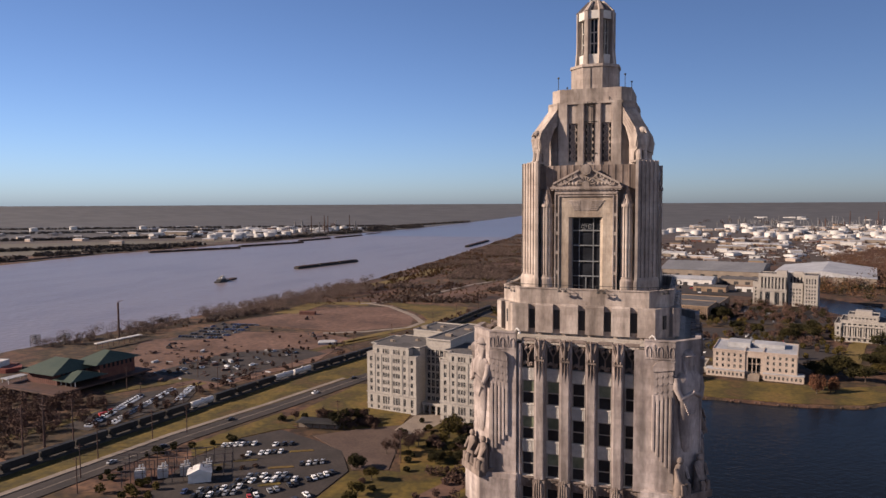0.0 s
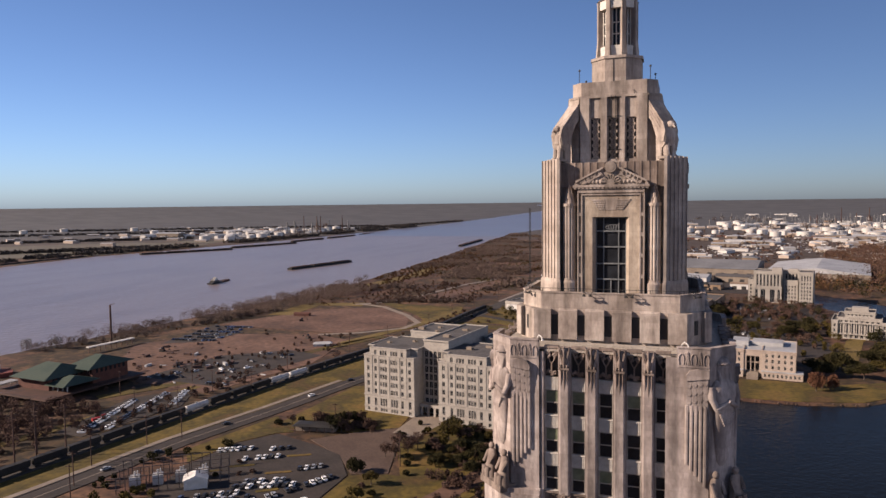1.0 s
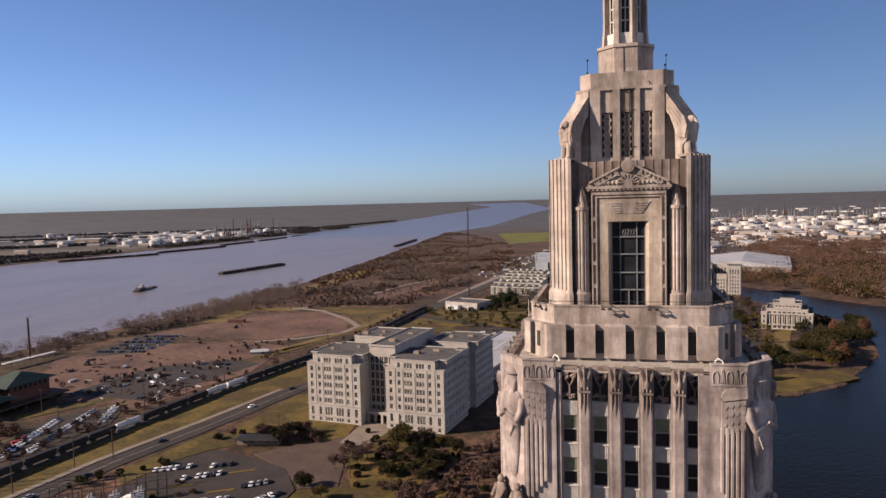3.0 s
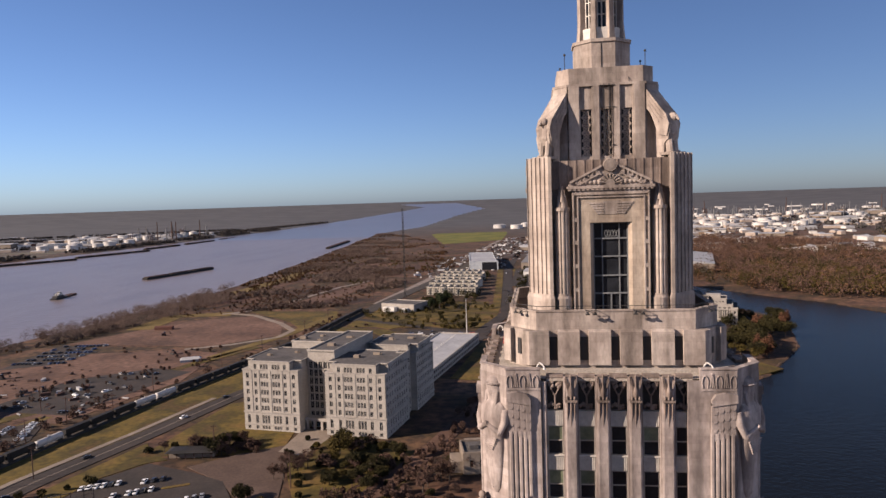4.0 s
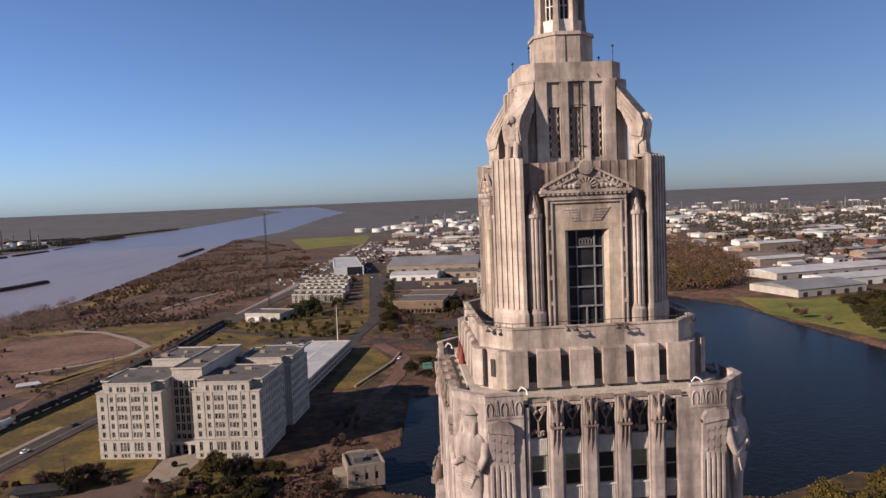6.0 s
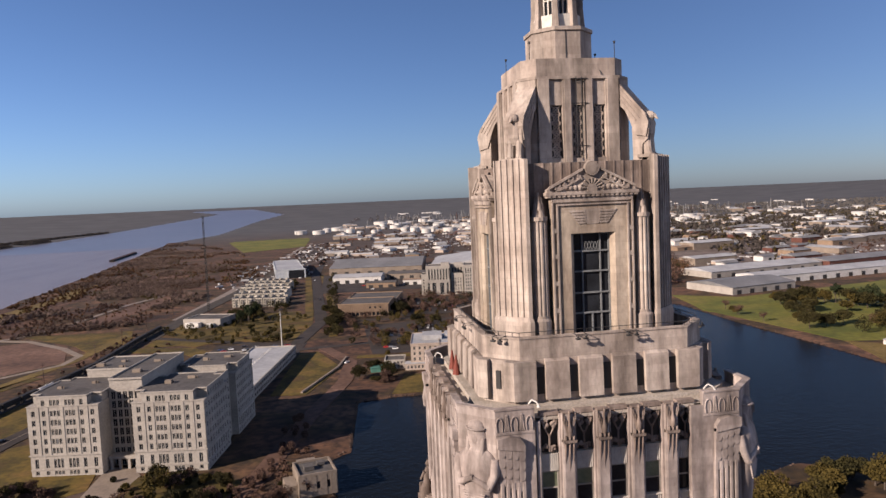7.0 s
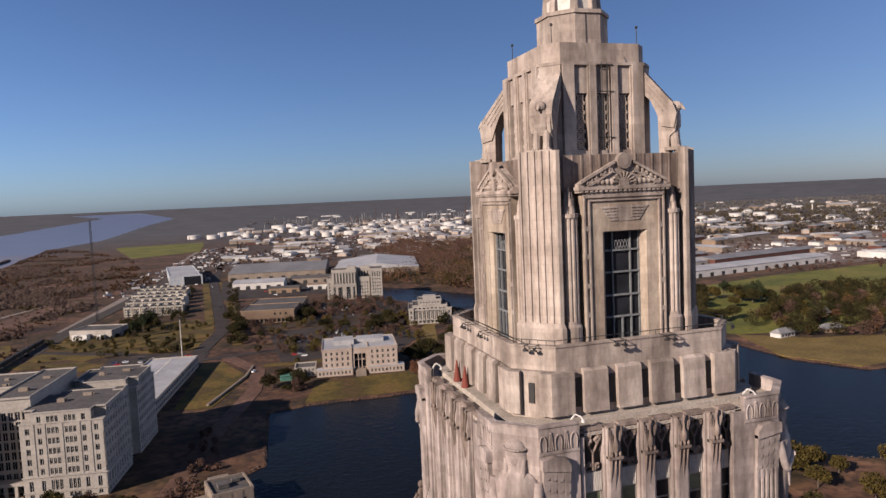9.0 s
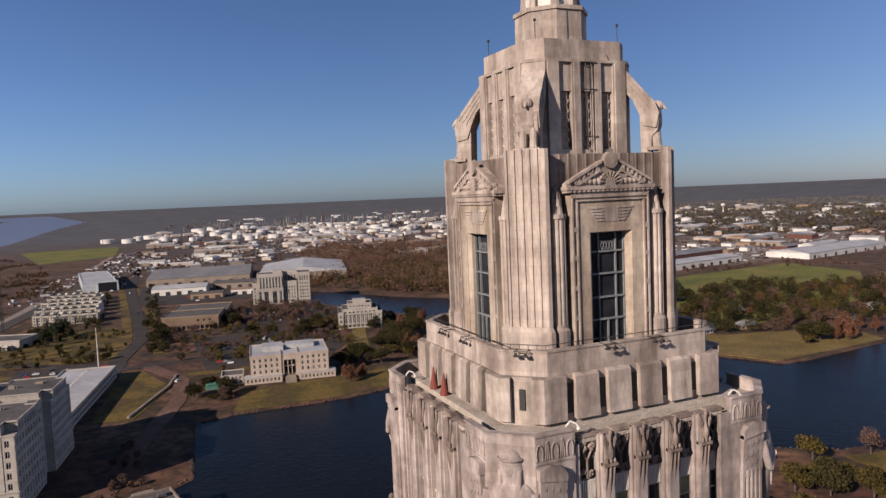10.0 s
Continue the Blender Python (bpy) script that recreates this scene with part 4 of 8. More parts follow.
# outline in depth and height
WING_SIDE = [(8.12, 122.8), (7.84, 123.6), (7.25, 124.3), (5.45, 126.5), (5.45, 124.7), (6.2, 123.9), (6.6, 123.0), (7.0, 121.9), (7.9, 121.7)]
BODY_SIDE = [(7.5, 119.6), (7.55, 121.1), (7.98, 121.5), (8.1, 122.3), (8.05, 123.1), (7.0, 123.7), (6.7, 123.4), (6.78, 119.6)]
for outline, w in ((WING_SIDE, 0.86), (BODY_SIDE, 0.74)):
    n = len(outline)
    eagle.add([(-w, -d, z) for d, z in outline] + [(w, -d, z) for d, z in outline], [tuple(range(n)), tuple(reversed(range(n, 2 * n)))] + [(k, (k + 1) % n, n + (k + 1) % n, n + k) for k in range(n)])
for s in (-1, 1):
    for j in range(3):
        eagle.rod((s * 0.86, -7.7 + 0.3 * j, 123.35 - 0.15 * j), (s * 0.86, -5.6, 125.95 - 0.4 * j), 0.05, 0.05, 6)
    loft(eagle, [(120.2, s * 0.36, -7.9, 0.3, 0.36), (120.9, s * 0.36, -7.8, 0.28, 0.36), (121.7, s * 0.34, -7.65, 0.36, 0.46)], 10)
    for t in (-0.18, 0, 0.18):
        eagle.rod((s * 0.42 + t, -8.1, 120.42), (s * 0.42 + t, -8.5, 120.12), 0.08, 0.06, 6)
loft(eagle, [(121.3, 0, -7.55, 0.5, 0.5), (121.9, 0, -7.65, 0.66, 0.62), (122.6, 0, -7.65, 0.7, 0.62), (123.1, 0, -7.65, 0.58, 0.55)], 14)
eagle.ball((0, -7.9, 123.35), (0.44, 0.5, 0.42), 12, 8)
eagle.rod((0, -8.25, 123.4), (0, -8.6, 123.05), 0.2, 0.05, 7)
eagle.box(-0.95, 0.95, -8.6, -7.2, 120.05, 120.3)
eagle.turned(CORNER)
on_faces("eagle", eagle, STONE, "carved stone eagle with wings swept back")

# the lantern
reg = math.tan(radians(22.5))
block("lantern_base", octagon(2.6, 2.6 * reg), 128.25, 130.95)
block("lantern_ledge", octagon(2.72, 2.72 * reg), 130.9, 131.2)
block("lantern_core", octagon(1.45, 1.45 * reg), 131.2, 137.3, GLASS, label="dark lantern glazing")
fin = Build()
fin.prism([(-0.3, -2.35), (0.3, -2.35), (0.3, -1.4), (-0.3, -1.4)], 131.2, 133.0, [(-0.22, -2.2), (0.22, -2.2), (0.22, -1.4), (-0.22, -1.4)])
fin.prism([(-0.22, -2.2), (0.22, -2.2), (0.22, -1.4), (-0.22, -1.4)], 133.0, 137.2)
fin.prism([(-0.24, -2.28), (0.24, -2.28), (0.3, -1.2), (-0.3, -1.2)], 137.2, 138.5, [(-0.1, -1.0), (0.1, -1.0), (0.1, -0.6), (-0.1, -0.6)])
fin_me = fin.mesh("fin", STONE)
bay = Build()
bay.box(-0.75, 0.75, -1.9, -1.35, 131.2, 132.4)
bay.box(-0.75, 0.75, -1.95, -1.35, 136.3, 137.2)
for x in (-0.4, 0.0, 0.4):
    bay.box(x - 0.05, x + 0.05, -1.62, -1.42, 132.4, 136.4)
for z in (133.6, 134.8):
    bay.box(-0.7, 0.7, -1.6, -1.45, z, z + 0.09)
bay_me = bay.mesh("lantern_bay", SPANDREL)
for k in range(8):
    part("fin", fin_me, None, tower, at=pose(0, 0, 0, 0, 0, 22.5 + 45 * k))
    part("lantern_window", bay_me, None, tower, "pale metal lantern window bars", at=pose(0, 0, 0, 0, 0, 45 * k))
block("lantern_cap", octagon(1.75, 1.75 * reg), 137.2, 138.6, STONE_DARK, top=octagon(0.62, 0.62 * reg))
part("beacon", Build().cyl(0, 0, 138.6, 139.05, 0.42, n=14).cyl(-0.6, 0.2, 138.5, 139.1, 0.18, n=10), METALBAR, tower, "small pale metal beacon", smooth=False)
rodb = Build()
for x, y in ((-3.6, -3.6), (3.6, -3.6), (3.9, 1.5), (-3.8, 3.4)):
    rodb.rod((x, y, 128.2), (x, y, 129.6), 0.035)
    rodb.ball((x, y, 129.65), 0.12, 8, 5)
part("lightning_rods", rodb, IRON, tower, "thin lightning rods", kind="stuff")
cable = Build()
pts = [(-0.2, -2.62, 131.0), (-0.2, -2.64, 128.4), (0.9, -3.4, 128.27), (1.6, -4.22, 128.2), (2.0, -4.23, 127.4), (2.1, -4.72, 126.5)]
for p, q in zip(pts, pts[1:]):
    cable.rod(p, q, 0.035)
part("cable", cable, IRON, tower, "thin dark cable")
neck = Build()
for p, q in zip([(0, 0, 101.4), (0, 0, 102.4), (0.2, -0.2, 102.75), (0.5, -0.4, 102.6)], [(0, 0, 102.4), (0.2, -0.2, 102.75), (0.5, -0.4, 102.6), (0.6, -0.5, 102.4)]):
    neck.rod(p, q, 0.06)
neck.cyl(0.6, -0.5, 102.25, 102.42, 0.14, 0.1, n=10)
neck_me = neck.mesh("gooseneck_lamp", WHITE)
for x, y in ((-6.7, -11.05), (6.9, -11.0), (-11.0, 6.7)):
    part("gooseneck_lamp", neck_me, None, tower, "white gooseneck lamp", at=pose(x, y, 0))
for y in (1.2, 3.3):
    thing("red_cone", "red canvas cone standing on the tower ledge", "cone", pose(-9.88, y, 101.85), group="cones on the ledge", shape=Build().cyl(0, 0, 0, 1.75, 0.36, 0.05, n=10), mat=REDPAINT)

# ---- buildings ----


def relief(b, length, rows, cols, margin, gap, proud=0.35, top=None, y=0.0):
    """Piers and bands proud of a wall on the plane y, so that the windows between them lie back. Gives each window's x, z, width, height."""
    pitch = (length - 2 * margin) / cols
    spots = []
    z_top = top or rows[-1][1] + 1.0
    edges = [(0.0, margin + gap / 2)] + [(margin + pitch * k - gap / 2, margin + pitch * k + gap / 2) for k in range(1, cols)] + [(length - margin - gap / 2, length)]
    for x0, x1 in edges:
        b.box(x0, x1, y - proud, y + 0.02, 0, z_top)
    z = 0.0
    for z0, z1 in rows:
        b.box(0, length, y - proud + 0.1, y + 0.02, z, z0)
        z = z1
    b.box(0, length, y - proud + 0.1, y + 0.02, z, z_top)
    for z0, z1 in rows:
        for k in range(cols):
            spots.append((margin + pitch * (k + 0.5), (z0 + z1) / 2, pitch - gap, z1 - z0))
    return spots


PANE = {}


def pane(w, h):
    """A dark glazed window with a cross bar, shared between windows of one size."""
    key = (round(w, 2), round(h, 2))
    if key not in PANE:
        b = Build().box(-w / 2, w / 2, -0.06, 0.05, -h / 2, h / 2)
        PANE[key] = b.mesh("window", GLASS)
        f = Build().box(-w / 2, w / 2, -0.12, -0.05, -0.07, 0.07).box(-0.06, 0.06, -0.12, -0.05, -h / 2, h / 2).box(-w / 2, w / 2, -0.22, -0.02, -h / 2 - 0.12, -h / 2 + 0.05)
        PANE[key, "f"] = f.mesh("window_frame", PALE)
    return PANE[key], PANE[key, "f"]


def wing(house, x, y, w, d, h, rows, front, side, wall=None, roof=ROOF, z0=0.0, sides=(True, True, False, False), margin=1.4, gap=1.6, frames=True, parapet=0.9):
    """A block of a building with relief and windows on the sides asked for (front, right, back, left), and a parapet round its roof."""
    wall = wall or PALE
    b = Build().box(x, x + w, y, y + d, z0, h - parapet)
    t = 0.45
    b.box(x - 0.3, x + w + 0.3, y - 0.3, y + t, h - parapet, h).box(x - 0.3, x + w + 0.3, y + d - t, y + d + 0.3, h - parapet, h)
    b.box(x - 0.3, x + t, y + t, y + d - t, h - parapet, h).box(x + w - t, x + w + 0.3, y + t, y + d - t, h - parapet, h)
    spots = []
    for on, length, cols, at in ((sides[0], w, front, pose(x, y, z0)), (sides[1], d, side, pose(x + w, y, z0, 0, 0, 90)), (sides[2], w, front, pose(x + w, y + d, z0, 0, 0, 180)), (sides[3], d, side, pose(x, y + d, z0, 0, 0, -90))):
        if on and cols:
            r = Build()
            found = relief(r, length, rows, cols, margin, gap, top=h - z0 - parapet)
            r.turned(at)
            b.add(r.v, r.f)
            spots += [(at @ pose(px, 0, pz), pw, ph) for px, pz, pw, ph in found]
    part("wall", b, wall, house)
    part("roof", Build().box(x + t, x + w - t, y + t, y + d - t, h - parapet - 0.3, h - parapet + 0.12), roof, house)
    for at, pw, ph in spots:
        glass, fr = pane(pw, ph)
        ob = part("window", glass, None, house, at=at)
        if frames:
            part("window_frame", fr, None, ob)
    return spots


def boxes(house, name, items, mat, label=""):
    for x0, x1, y0, y1, z0, z1 in items:
        part(name, Build().box(x0, x1, y0, y1, z0, z1), mat, house, label)


PANES = {}


def bar_pane(w, h, bars=1):
    """A dark window with its pale frame and bars in one mesh, shared between windows of one size."""
    key = (round(w, 2), round(h, 2), bars)
    if key not in PANES:
        t, y = 0.09, -0.07
        plan = [(-w / 2, y), (-w / 2 + t, y), (-w / 2 + t, 0.0)]
        for k in range(bars):
            x = -w / 2 + w * (k + 1) / (bars + 1)
            plan += [(x - t / 2, 0.0), (x - t / 2, y), (x + t / 2, y), (x + t / 2, 0.0)]
        plan += [(w / 2 - t, 0.0), (w / 2 - t, y), (w / 2, y), (w / 2, 0.1), (-w / 2, 0.1)]
        me = Build().prism(plan, -h / 2, h / 2).mesh("window", [GLASS, FRAMEPAINT])
        for k, p in enumerate(me.polygons):
            side = k - 2
            lit = side >= 0 and plan[side][1] == 0.0 and plan[(side + 1) % len(plan)][1] == 0.0
            p.material_index = 0 if lit else 1
        PANES[key] = me
    return PANES[key]


def facade(house, b, at, length, cols, rows, h, deep=0.45, skip=()):
    """A wall face with real openings: piers between the columns, bands between the rows, windows set back. cols, rows: (from, to); skip: (column, row) without an opening."""
    r = Build()
    x = 0.0
    for x0, x1 in list(cols) + [(length, length)]:
        r.box(x, x0, 0, deep, 0, h)
        x = x1
    for c, (x0, x1) in enumerate(cols):
        z = 0.0
        for k, (z0, z1) in enumerate(list(rows) + [(h, h)]):
            r.box(x0 - 0.01, x1 + 0.01, 0.015, deep, z, z0)
            z = z1
            if k < len(rows):
                if (c, k) in skip:
                    r.box(x0 - 0.01, x1 + 0.01, 0.02, deep, z0 - 0.01, z1 + 0.01)
                else:
                    part("window", bar_pane(x1 - x0, z1 - z0, 1 if x1 - x0 < 2.2 else 2), None, house, at=at @ pose((x0 + x1) / 2, deep - 0.1, (z0 + z1) / 2))
    r.turned(at)
    b.add(r.v, r.f)


def even(length, n, w, margin=1.5):
    """n openings of width w spread over a length."""
    pitch = (length - 2 * margin) / n
    return [(margin + pitch * (k + 0.5) - w / 2, margin + pitch * (k + 0.5) + w / 2) for k in range(n)]


def flat_roof(house, x0, x1, y0, y1, z, mat=None, rim=0.9, wall=None):
    """A flat roof inside a parapet."""
    t = 0.5
    p = Build().box(x0, x1, y0, y0 + t, z, z + rim).box(x0, x1, y1 - t, y1, z, z + rim).box(x0, x0 + t, y0 + t, y1 - t, z, z + rim).box(x1 - t, x1, y0 + t, y1 - t, z, z + rim)
    part("parapet", p, wall or PALE, house)
    part("roof", Build().box(x0 + t, x1 - t, y0 + t, y1 - t, z - 0.2, z + 0.25), mat or ROOF, house)


office = thing("office_block", "pale seven-storey office block with flat grey roofs", "building", pose(-161, 275, 0, 0, 0, -8.5))
LOW_ROWS = [(0.9, 2.6), (4.0, 8.2)]
MID_ROWS = [(c - 1.25, c + 1.25) for c in (12.0, 16.2, 20.45, 24.7, 29.0)]
TOP_ROW = [(0.2, 2.7)]


def office_cols(w):
    """A corner window at each end, then single and triple groups of narrow lights."""
    m = w / 2
    half = [(m - 14.1, m - 12.5), (m - 9.3, m - 7.8), (m - 5.6, m - 4.4), (m - 4.0, m - 2.8), (m - 2.4, m - 1.2)]
    return half + [(2 * m - q, 2 * m - p) for p, q in half[::-1]]


def office_wing(x, y, w, d, faces, side_n):
    """A wing of the office block: a base, a shaft of five storeys and a top storey cut back at its corners."""
    b = Build().box(x + 0.45, x + w - 0.45, y + 0.45, y + d - 0.45, 0, 32.2)
    n = 4.6
    b.box(x + n + 0.45, x + w - n - 0.45, y + 0.46, y + d - 0.46, 32.2, 36.0).box(x + 0.46, x + w - 0.46, y + n + 0.45, y + d - n - 0.45, 32.19, 36.01)
    rows = LOW_ROWS + MID_ROWS
    cols = office_cols(w)
    if "front" in faces:
        facade(office, b, pose(x, y, 0), w, cols, rows, 32.4)
        facade(office, b, pose(x + n, y, 32.4), w - 2 * n, [(p - n, q - n) for p, q in cols[1:-1]], TOP_ROW, 4.1)
        for c in (-11.0, -6.7, 0.0, 6.7, 11.0):
            part("pilaster", Build().box(x + w / 2 + c - 0.45, x + w / 2 + c + 0.45, y - 0.22, y + 0.1, 10.05, 31.9), PALE, office)
        for z, out in ((3.1, 0.25), (9.6, 0.4), (32.0, 0.3)):
            part("string_course", Build().box(x - out, x + w + out, y - out, y + 0.3, z, z + 0.45), PALE, office)
    else:
        b.box(x, x + w, y, y + 0.45, 0, 32.4).box(x + n, x + w - n, y, y + 0.45, 32.4, 36.5)
    if "right" in faces:
        side = even(d, side_n, 1.7, 1.2)
        facade(office, b, pose(x + w, y, 0, 0, 0, 90), d, side, rows, 32.4)
        facade(office, b, pose(x + w, y + n, 32.4, 0, 0, 90), d - 2 * n, even(d - 2 * n, side_n - 2, 1.7, 0.8), TOP_ROW, 4.1)
        for z, out in ((3.1, 0.25), (9.6, 0.4), (32.0, 0.3)):
            part("string_course", Build().box(x + w - 0.3, x + w + out, y + 0.31, y + d + out, z, z + 0.45), PALE, office)
    else:
        b.box(x + w - 0.45, x + w, y + 0.45, y + d - 0.45, 0, 32.4)
    b.box(x, x + 0.45, y + 0.45, y + d, 0, 32.4).box(x + 0.45, x + w, y + d - 0.45, y + d, 0, 32.4)
    # the notched corners and their walls
    for cx in (x, x + w - n):
        for cy in (y, y + d - n):
            b.box(cx + 0.02, cx + n - 0.02, cy + 0.02, cy + n - 0.02, 32.2, 32.5)
    part("wall", b, PALE, office)
    top = Build()
    plan = [(x + n, y), (x + w - n, y), (x + w - n, y + n), (x + w, y + n), (x + w, y + d - n), (x + w - n, y + d - n), (x + w - n, y + d), (x + n, y + d), (x + n, y + d - n), (x, y + d - n), (x, y + n), (x + n, y + n)]
    for p, q in zip(plan, plan[1:] + plan[:1]):
        x0, x1, y0, y1 = min(p[0], q[0]), max(p[0], q[0]), min(p[1], q[1]), max(p[1], q[1])
        top.box(x0 - 0.25, x1 + 0.25, y0 - 0.25, y1 + 0.25, 36.4 + 0.002 * len(top.f) / 6, 37.0 + 0.002 * len(top.f) / 6)
    part("parapet", top, PALE, office)
    part("roof", Build().box(x + n, x + w - n, y + 0.2, y + d - 0.2, 35.9, 36.55).box(x + 0.2, x + w - 0.2, y + n, y + d - n, 35.9, 36.54), ROOF, office, "grey felt roof")


office_wing(0, -2, 32, 34, ("front",), 0)
office_wing(47, -2, 32.5, 34, ("front", "right"), 9)
office_wing(50, 46, 29.5, 32, ("right",), 9)
link = Build().box(50, 75.5, 31.5, 46.5, 0, 33.5)
facade(office, link, pose(76, 32, 0, 0, 0, 90), 14, even(14, 4, 1.7, 0.6), LOW_ROWS + MID_ROWS, 33.5)
part("wall", link, PALE, office)
flat_roof(office, 50, 76, 31.8, 46.2, 33.6)
spine = Build().box(32.4, 47.6, 9, 62, 0, 40.4).box(11, 32.4, 31.5, 60, 0, 40.0)
facade(office, spine, pose(32.05, 8.6, 0), 14.9, even(14.9, 5, 2.0, 0.6), [(0.6, 3.6), (4.8, 8.6)] + [(c - 1.7, c + 1.7) for c in (12.0, 16.2, 20.45, 24.7, 29.0, 33.2)], 36.4, 0.4)
part("wall", spine, PALE, office)
flat_roof(office, 32.2, 47.8, 8.4, 62.2, 40.4)
flat_roof(office, 10.8, 32.2, 31.2, 60.2, 40.0)
boxes(office, "portico", [(32.4, 46.6, 3, 8.5, 5.0, 6.4), (33, 34.2, 3.2, 4.2, 0, 5.0), (36.9, 38.1, 3.2, 4.2, 0, 5.0), (41, 42.2, 3.2, 4.2, 0, 5.0), (45, 46.2, 3.2, 4.2, 0, 5.0)], PALE)
random.seed(4)
for x, y, z in ((8, 12, 36.5), (20, 20, 36.5), (14, 40, 40.2), (22, 48, 40.2), (26, 36, 40.2), (40, 22, 40.6), (41, 44, 40.6), (58, 14, 36.5), (66, 22, 36.5), (62, 39, 33.8), (60, 60, 36.5), (70, 66, 36.5)):
    sx, sy = random.uniform(0.7, 2.0), random.uniform(0.6, 1.4)
    part("roof_vent", Build().box(x - sx, x + sx, y - sy, y + sy, z - 0.1, z + random.uniform(0.8, 1.7)).cyl(x + sx + 0.8, y, z - 0.1, z + 1.1, 0.3, n=8), CONCRETE, office, "small rooftop ventilation unit")

garage = thing("parking_garage", "long low garage with a pale grey flat roof", "garage", pose(-110, 366, 0, 0, 0, -9.0))
wing(garage, 0, 0, 33, 132, 8.4, [(1.2, 3.2), (4.8, 6.8)], 8, 30, sides=(True, True, False, False), roof=ROOFWHITE, margin=1.0, gap=1.5, frames=False)
gp = Build()
for k in range(22):
    gp.cyl(16, 6 + 5.6 * k, 7.5, 9.0, 0.35, n=8)
part("roof_posts", gp, WHITE, garage, "row of small white posts on the roof", kind="stuff")

civic = thing("civic_building", "three-storey pale pink stone public building with a dark entrance", "building", pose(26, 418, 0, 0, 0, -8))
R3 = [(6.0, 8.2), (9.9, 12.1), (13.6, 15.6)]
for x0, w in ((0, 20), (31, 20)):
    b = Build().box(x0 + 0.4, x0 + w - 0.4, 0.4, 39.6, 0, 17.2)
    facade(civic, b, pose(x0, 0, 0), w, even(w, 5, 1.45, 0.9), R3, 17.2, 0.4)
    if x0:
        facade(civic, b, pose(x0 + w, 0, 0, 0, 0, 90), 40, even(40, 9, 1.45, 1.2), R3, 17.2, 0.4)
    else:
        facade(civic, b, pose(0, 40, 0, 0, 0, -90), 40, even(40, 9, 1.45, 1.2), R3, 17.2, 0.4)
    b.box(x0 - 0.3, x0 + w + 0.3, -0.3, 0.2, 16.2, 16.6)
    part("wall", b, PINKSTONE, civic)
    flat_roof(civic, x0 - 0.2, x0 + w + 0.2, -0.2, 40, 17.2, ROOFWHITE, 0.8, PINKSTONE)
core = Build().box(20, 31, 4.2, 38, 0, 17.0).box(20, 21.6, 0.6, 4.2, 0, 17.0).box(29.4, 31, 0.6, 4.2, 0, 17.0).box(21.6, 29.4, 0.6, 4.2, 13.6, 17.0)
part("wall", core, PINKSTONE, civic)
flat_roof(civic, 19.8, 31.2, 0.4, 38, 17.0, ROOFWHITE, 0.8, PINKSTONE)
boxes(civic, "entrance", [(21.8, 29.2, 3.9, 4.15, 4.0, 13.4)], GLASS, "dark glazed entrance")
boxes(civic, "column", [(24.0, 24.5, 1.4, 2.0, 3.5, 13.6), (26.5, 27.0, 1.4, 2.0, 3.5, 13.6)], PINKSTONE)
boxes(civic, "band", [(21.6, 29.4, 3.0, 3.9, 8.6, 9.5)], PINKSTONE)
for x0, w in ((-4, 24), (31, 24)):
    b = Build().box(x0 + 0.4, x0 + w - 0.4, -2.1, 6, 0, 4.4)
    facade(civic, b, pose(x0, -2.5, 0), w, even(w, 9, 1.3, 0.8), [(1.2, 3.2)], 4.4, 0.4)
    b.box(x0, x0 + 0.4, -2.1, 6, 0, 4.4).box(x0 + w - 0.4, x0 + w, -2.1, 6, 0, 4.4)
    part("podium", b, PINKSTONE, civic)
    part("roof", Build().box(x0 - 0.2, x0 + w + 0.2, -2.7, 5.9, 4.4, 4.8), ROOFWHITE, civic)
boxes(civic, "penthouse", [(8, 22, 14, 30, 16.8, 20.6), (24, 43, 18, 32, 16.8, 20.0)], ROOFWHITE, "pale rooftop plant room")
boxes(civic, "steps", [(22, 29, -8 + 1.2 * k, 3.8, 0, 0.45 + 0.45 * k) for k in range(7)], CONCRETE)
annex = thing("annex", "low pale annex with a flat roof", "building", pose(8, 424, 0, 0, 0, -8))
wing(annex, 0, 0, 14, 16, 6.5, [(1.0, 2.6), (3.8, 5.2)], 5, 4, margin=0.8, gap=1.2)
tank = thing("green_shed", "small teal green shed beside the annex", "shed", pose(-2, 417, 0), shape=Build().box(0, 13, 0, 8, 0, 3.2).prism([(-0.4, -0.4), (13.4, -0.4), (13.4, 8.4), (-0.4, 8.4)], 3.2, 4.2, [(2, 3.6), (11, 3.6), (11, 4.4), (2, 4.4)]), mat=TEAL)

ctower = thing("civic_tower", "tall pale stone office building with deep entrance columns", "building", pose(78, 783, 0, 0, 0, -12))
def tall_block(house, x, y, w, d, h, front, side, wall):
    """A block with facades on its front and right sides; front, side: (columns, rows)."""
    b = Build().box(x + 0.6, x + w - 0.6, y + 0.6, y + d, 0, h)
    facade(house, b, pose(x, y, 0), w, front[0], front[1], h, 0.6)
    facade(house, b, pose(x + w, y, 0, 0, 0, 90), d, side[0], side[1], h, 0.6)
    facade(house, b, pose(x, y + d, 0, 0, 0, -90), d, side[0], side[1], h, 0.6)
    b.box(x - 0.35, x + w + 0.35, y - 0.35, y + 0.1, h - 1.6, h - 1.1)
    part("wall", b, wall, house)
    flat_roof(house, x - 0.2, x + w + 0.2, y - 0.2, y + d, h, ROOF, 1.0, wall)


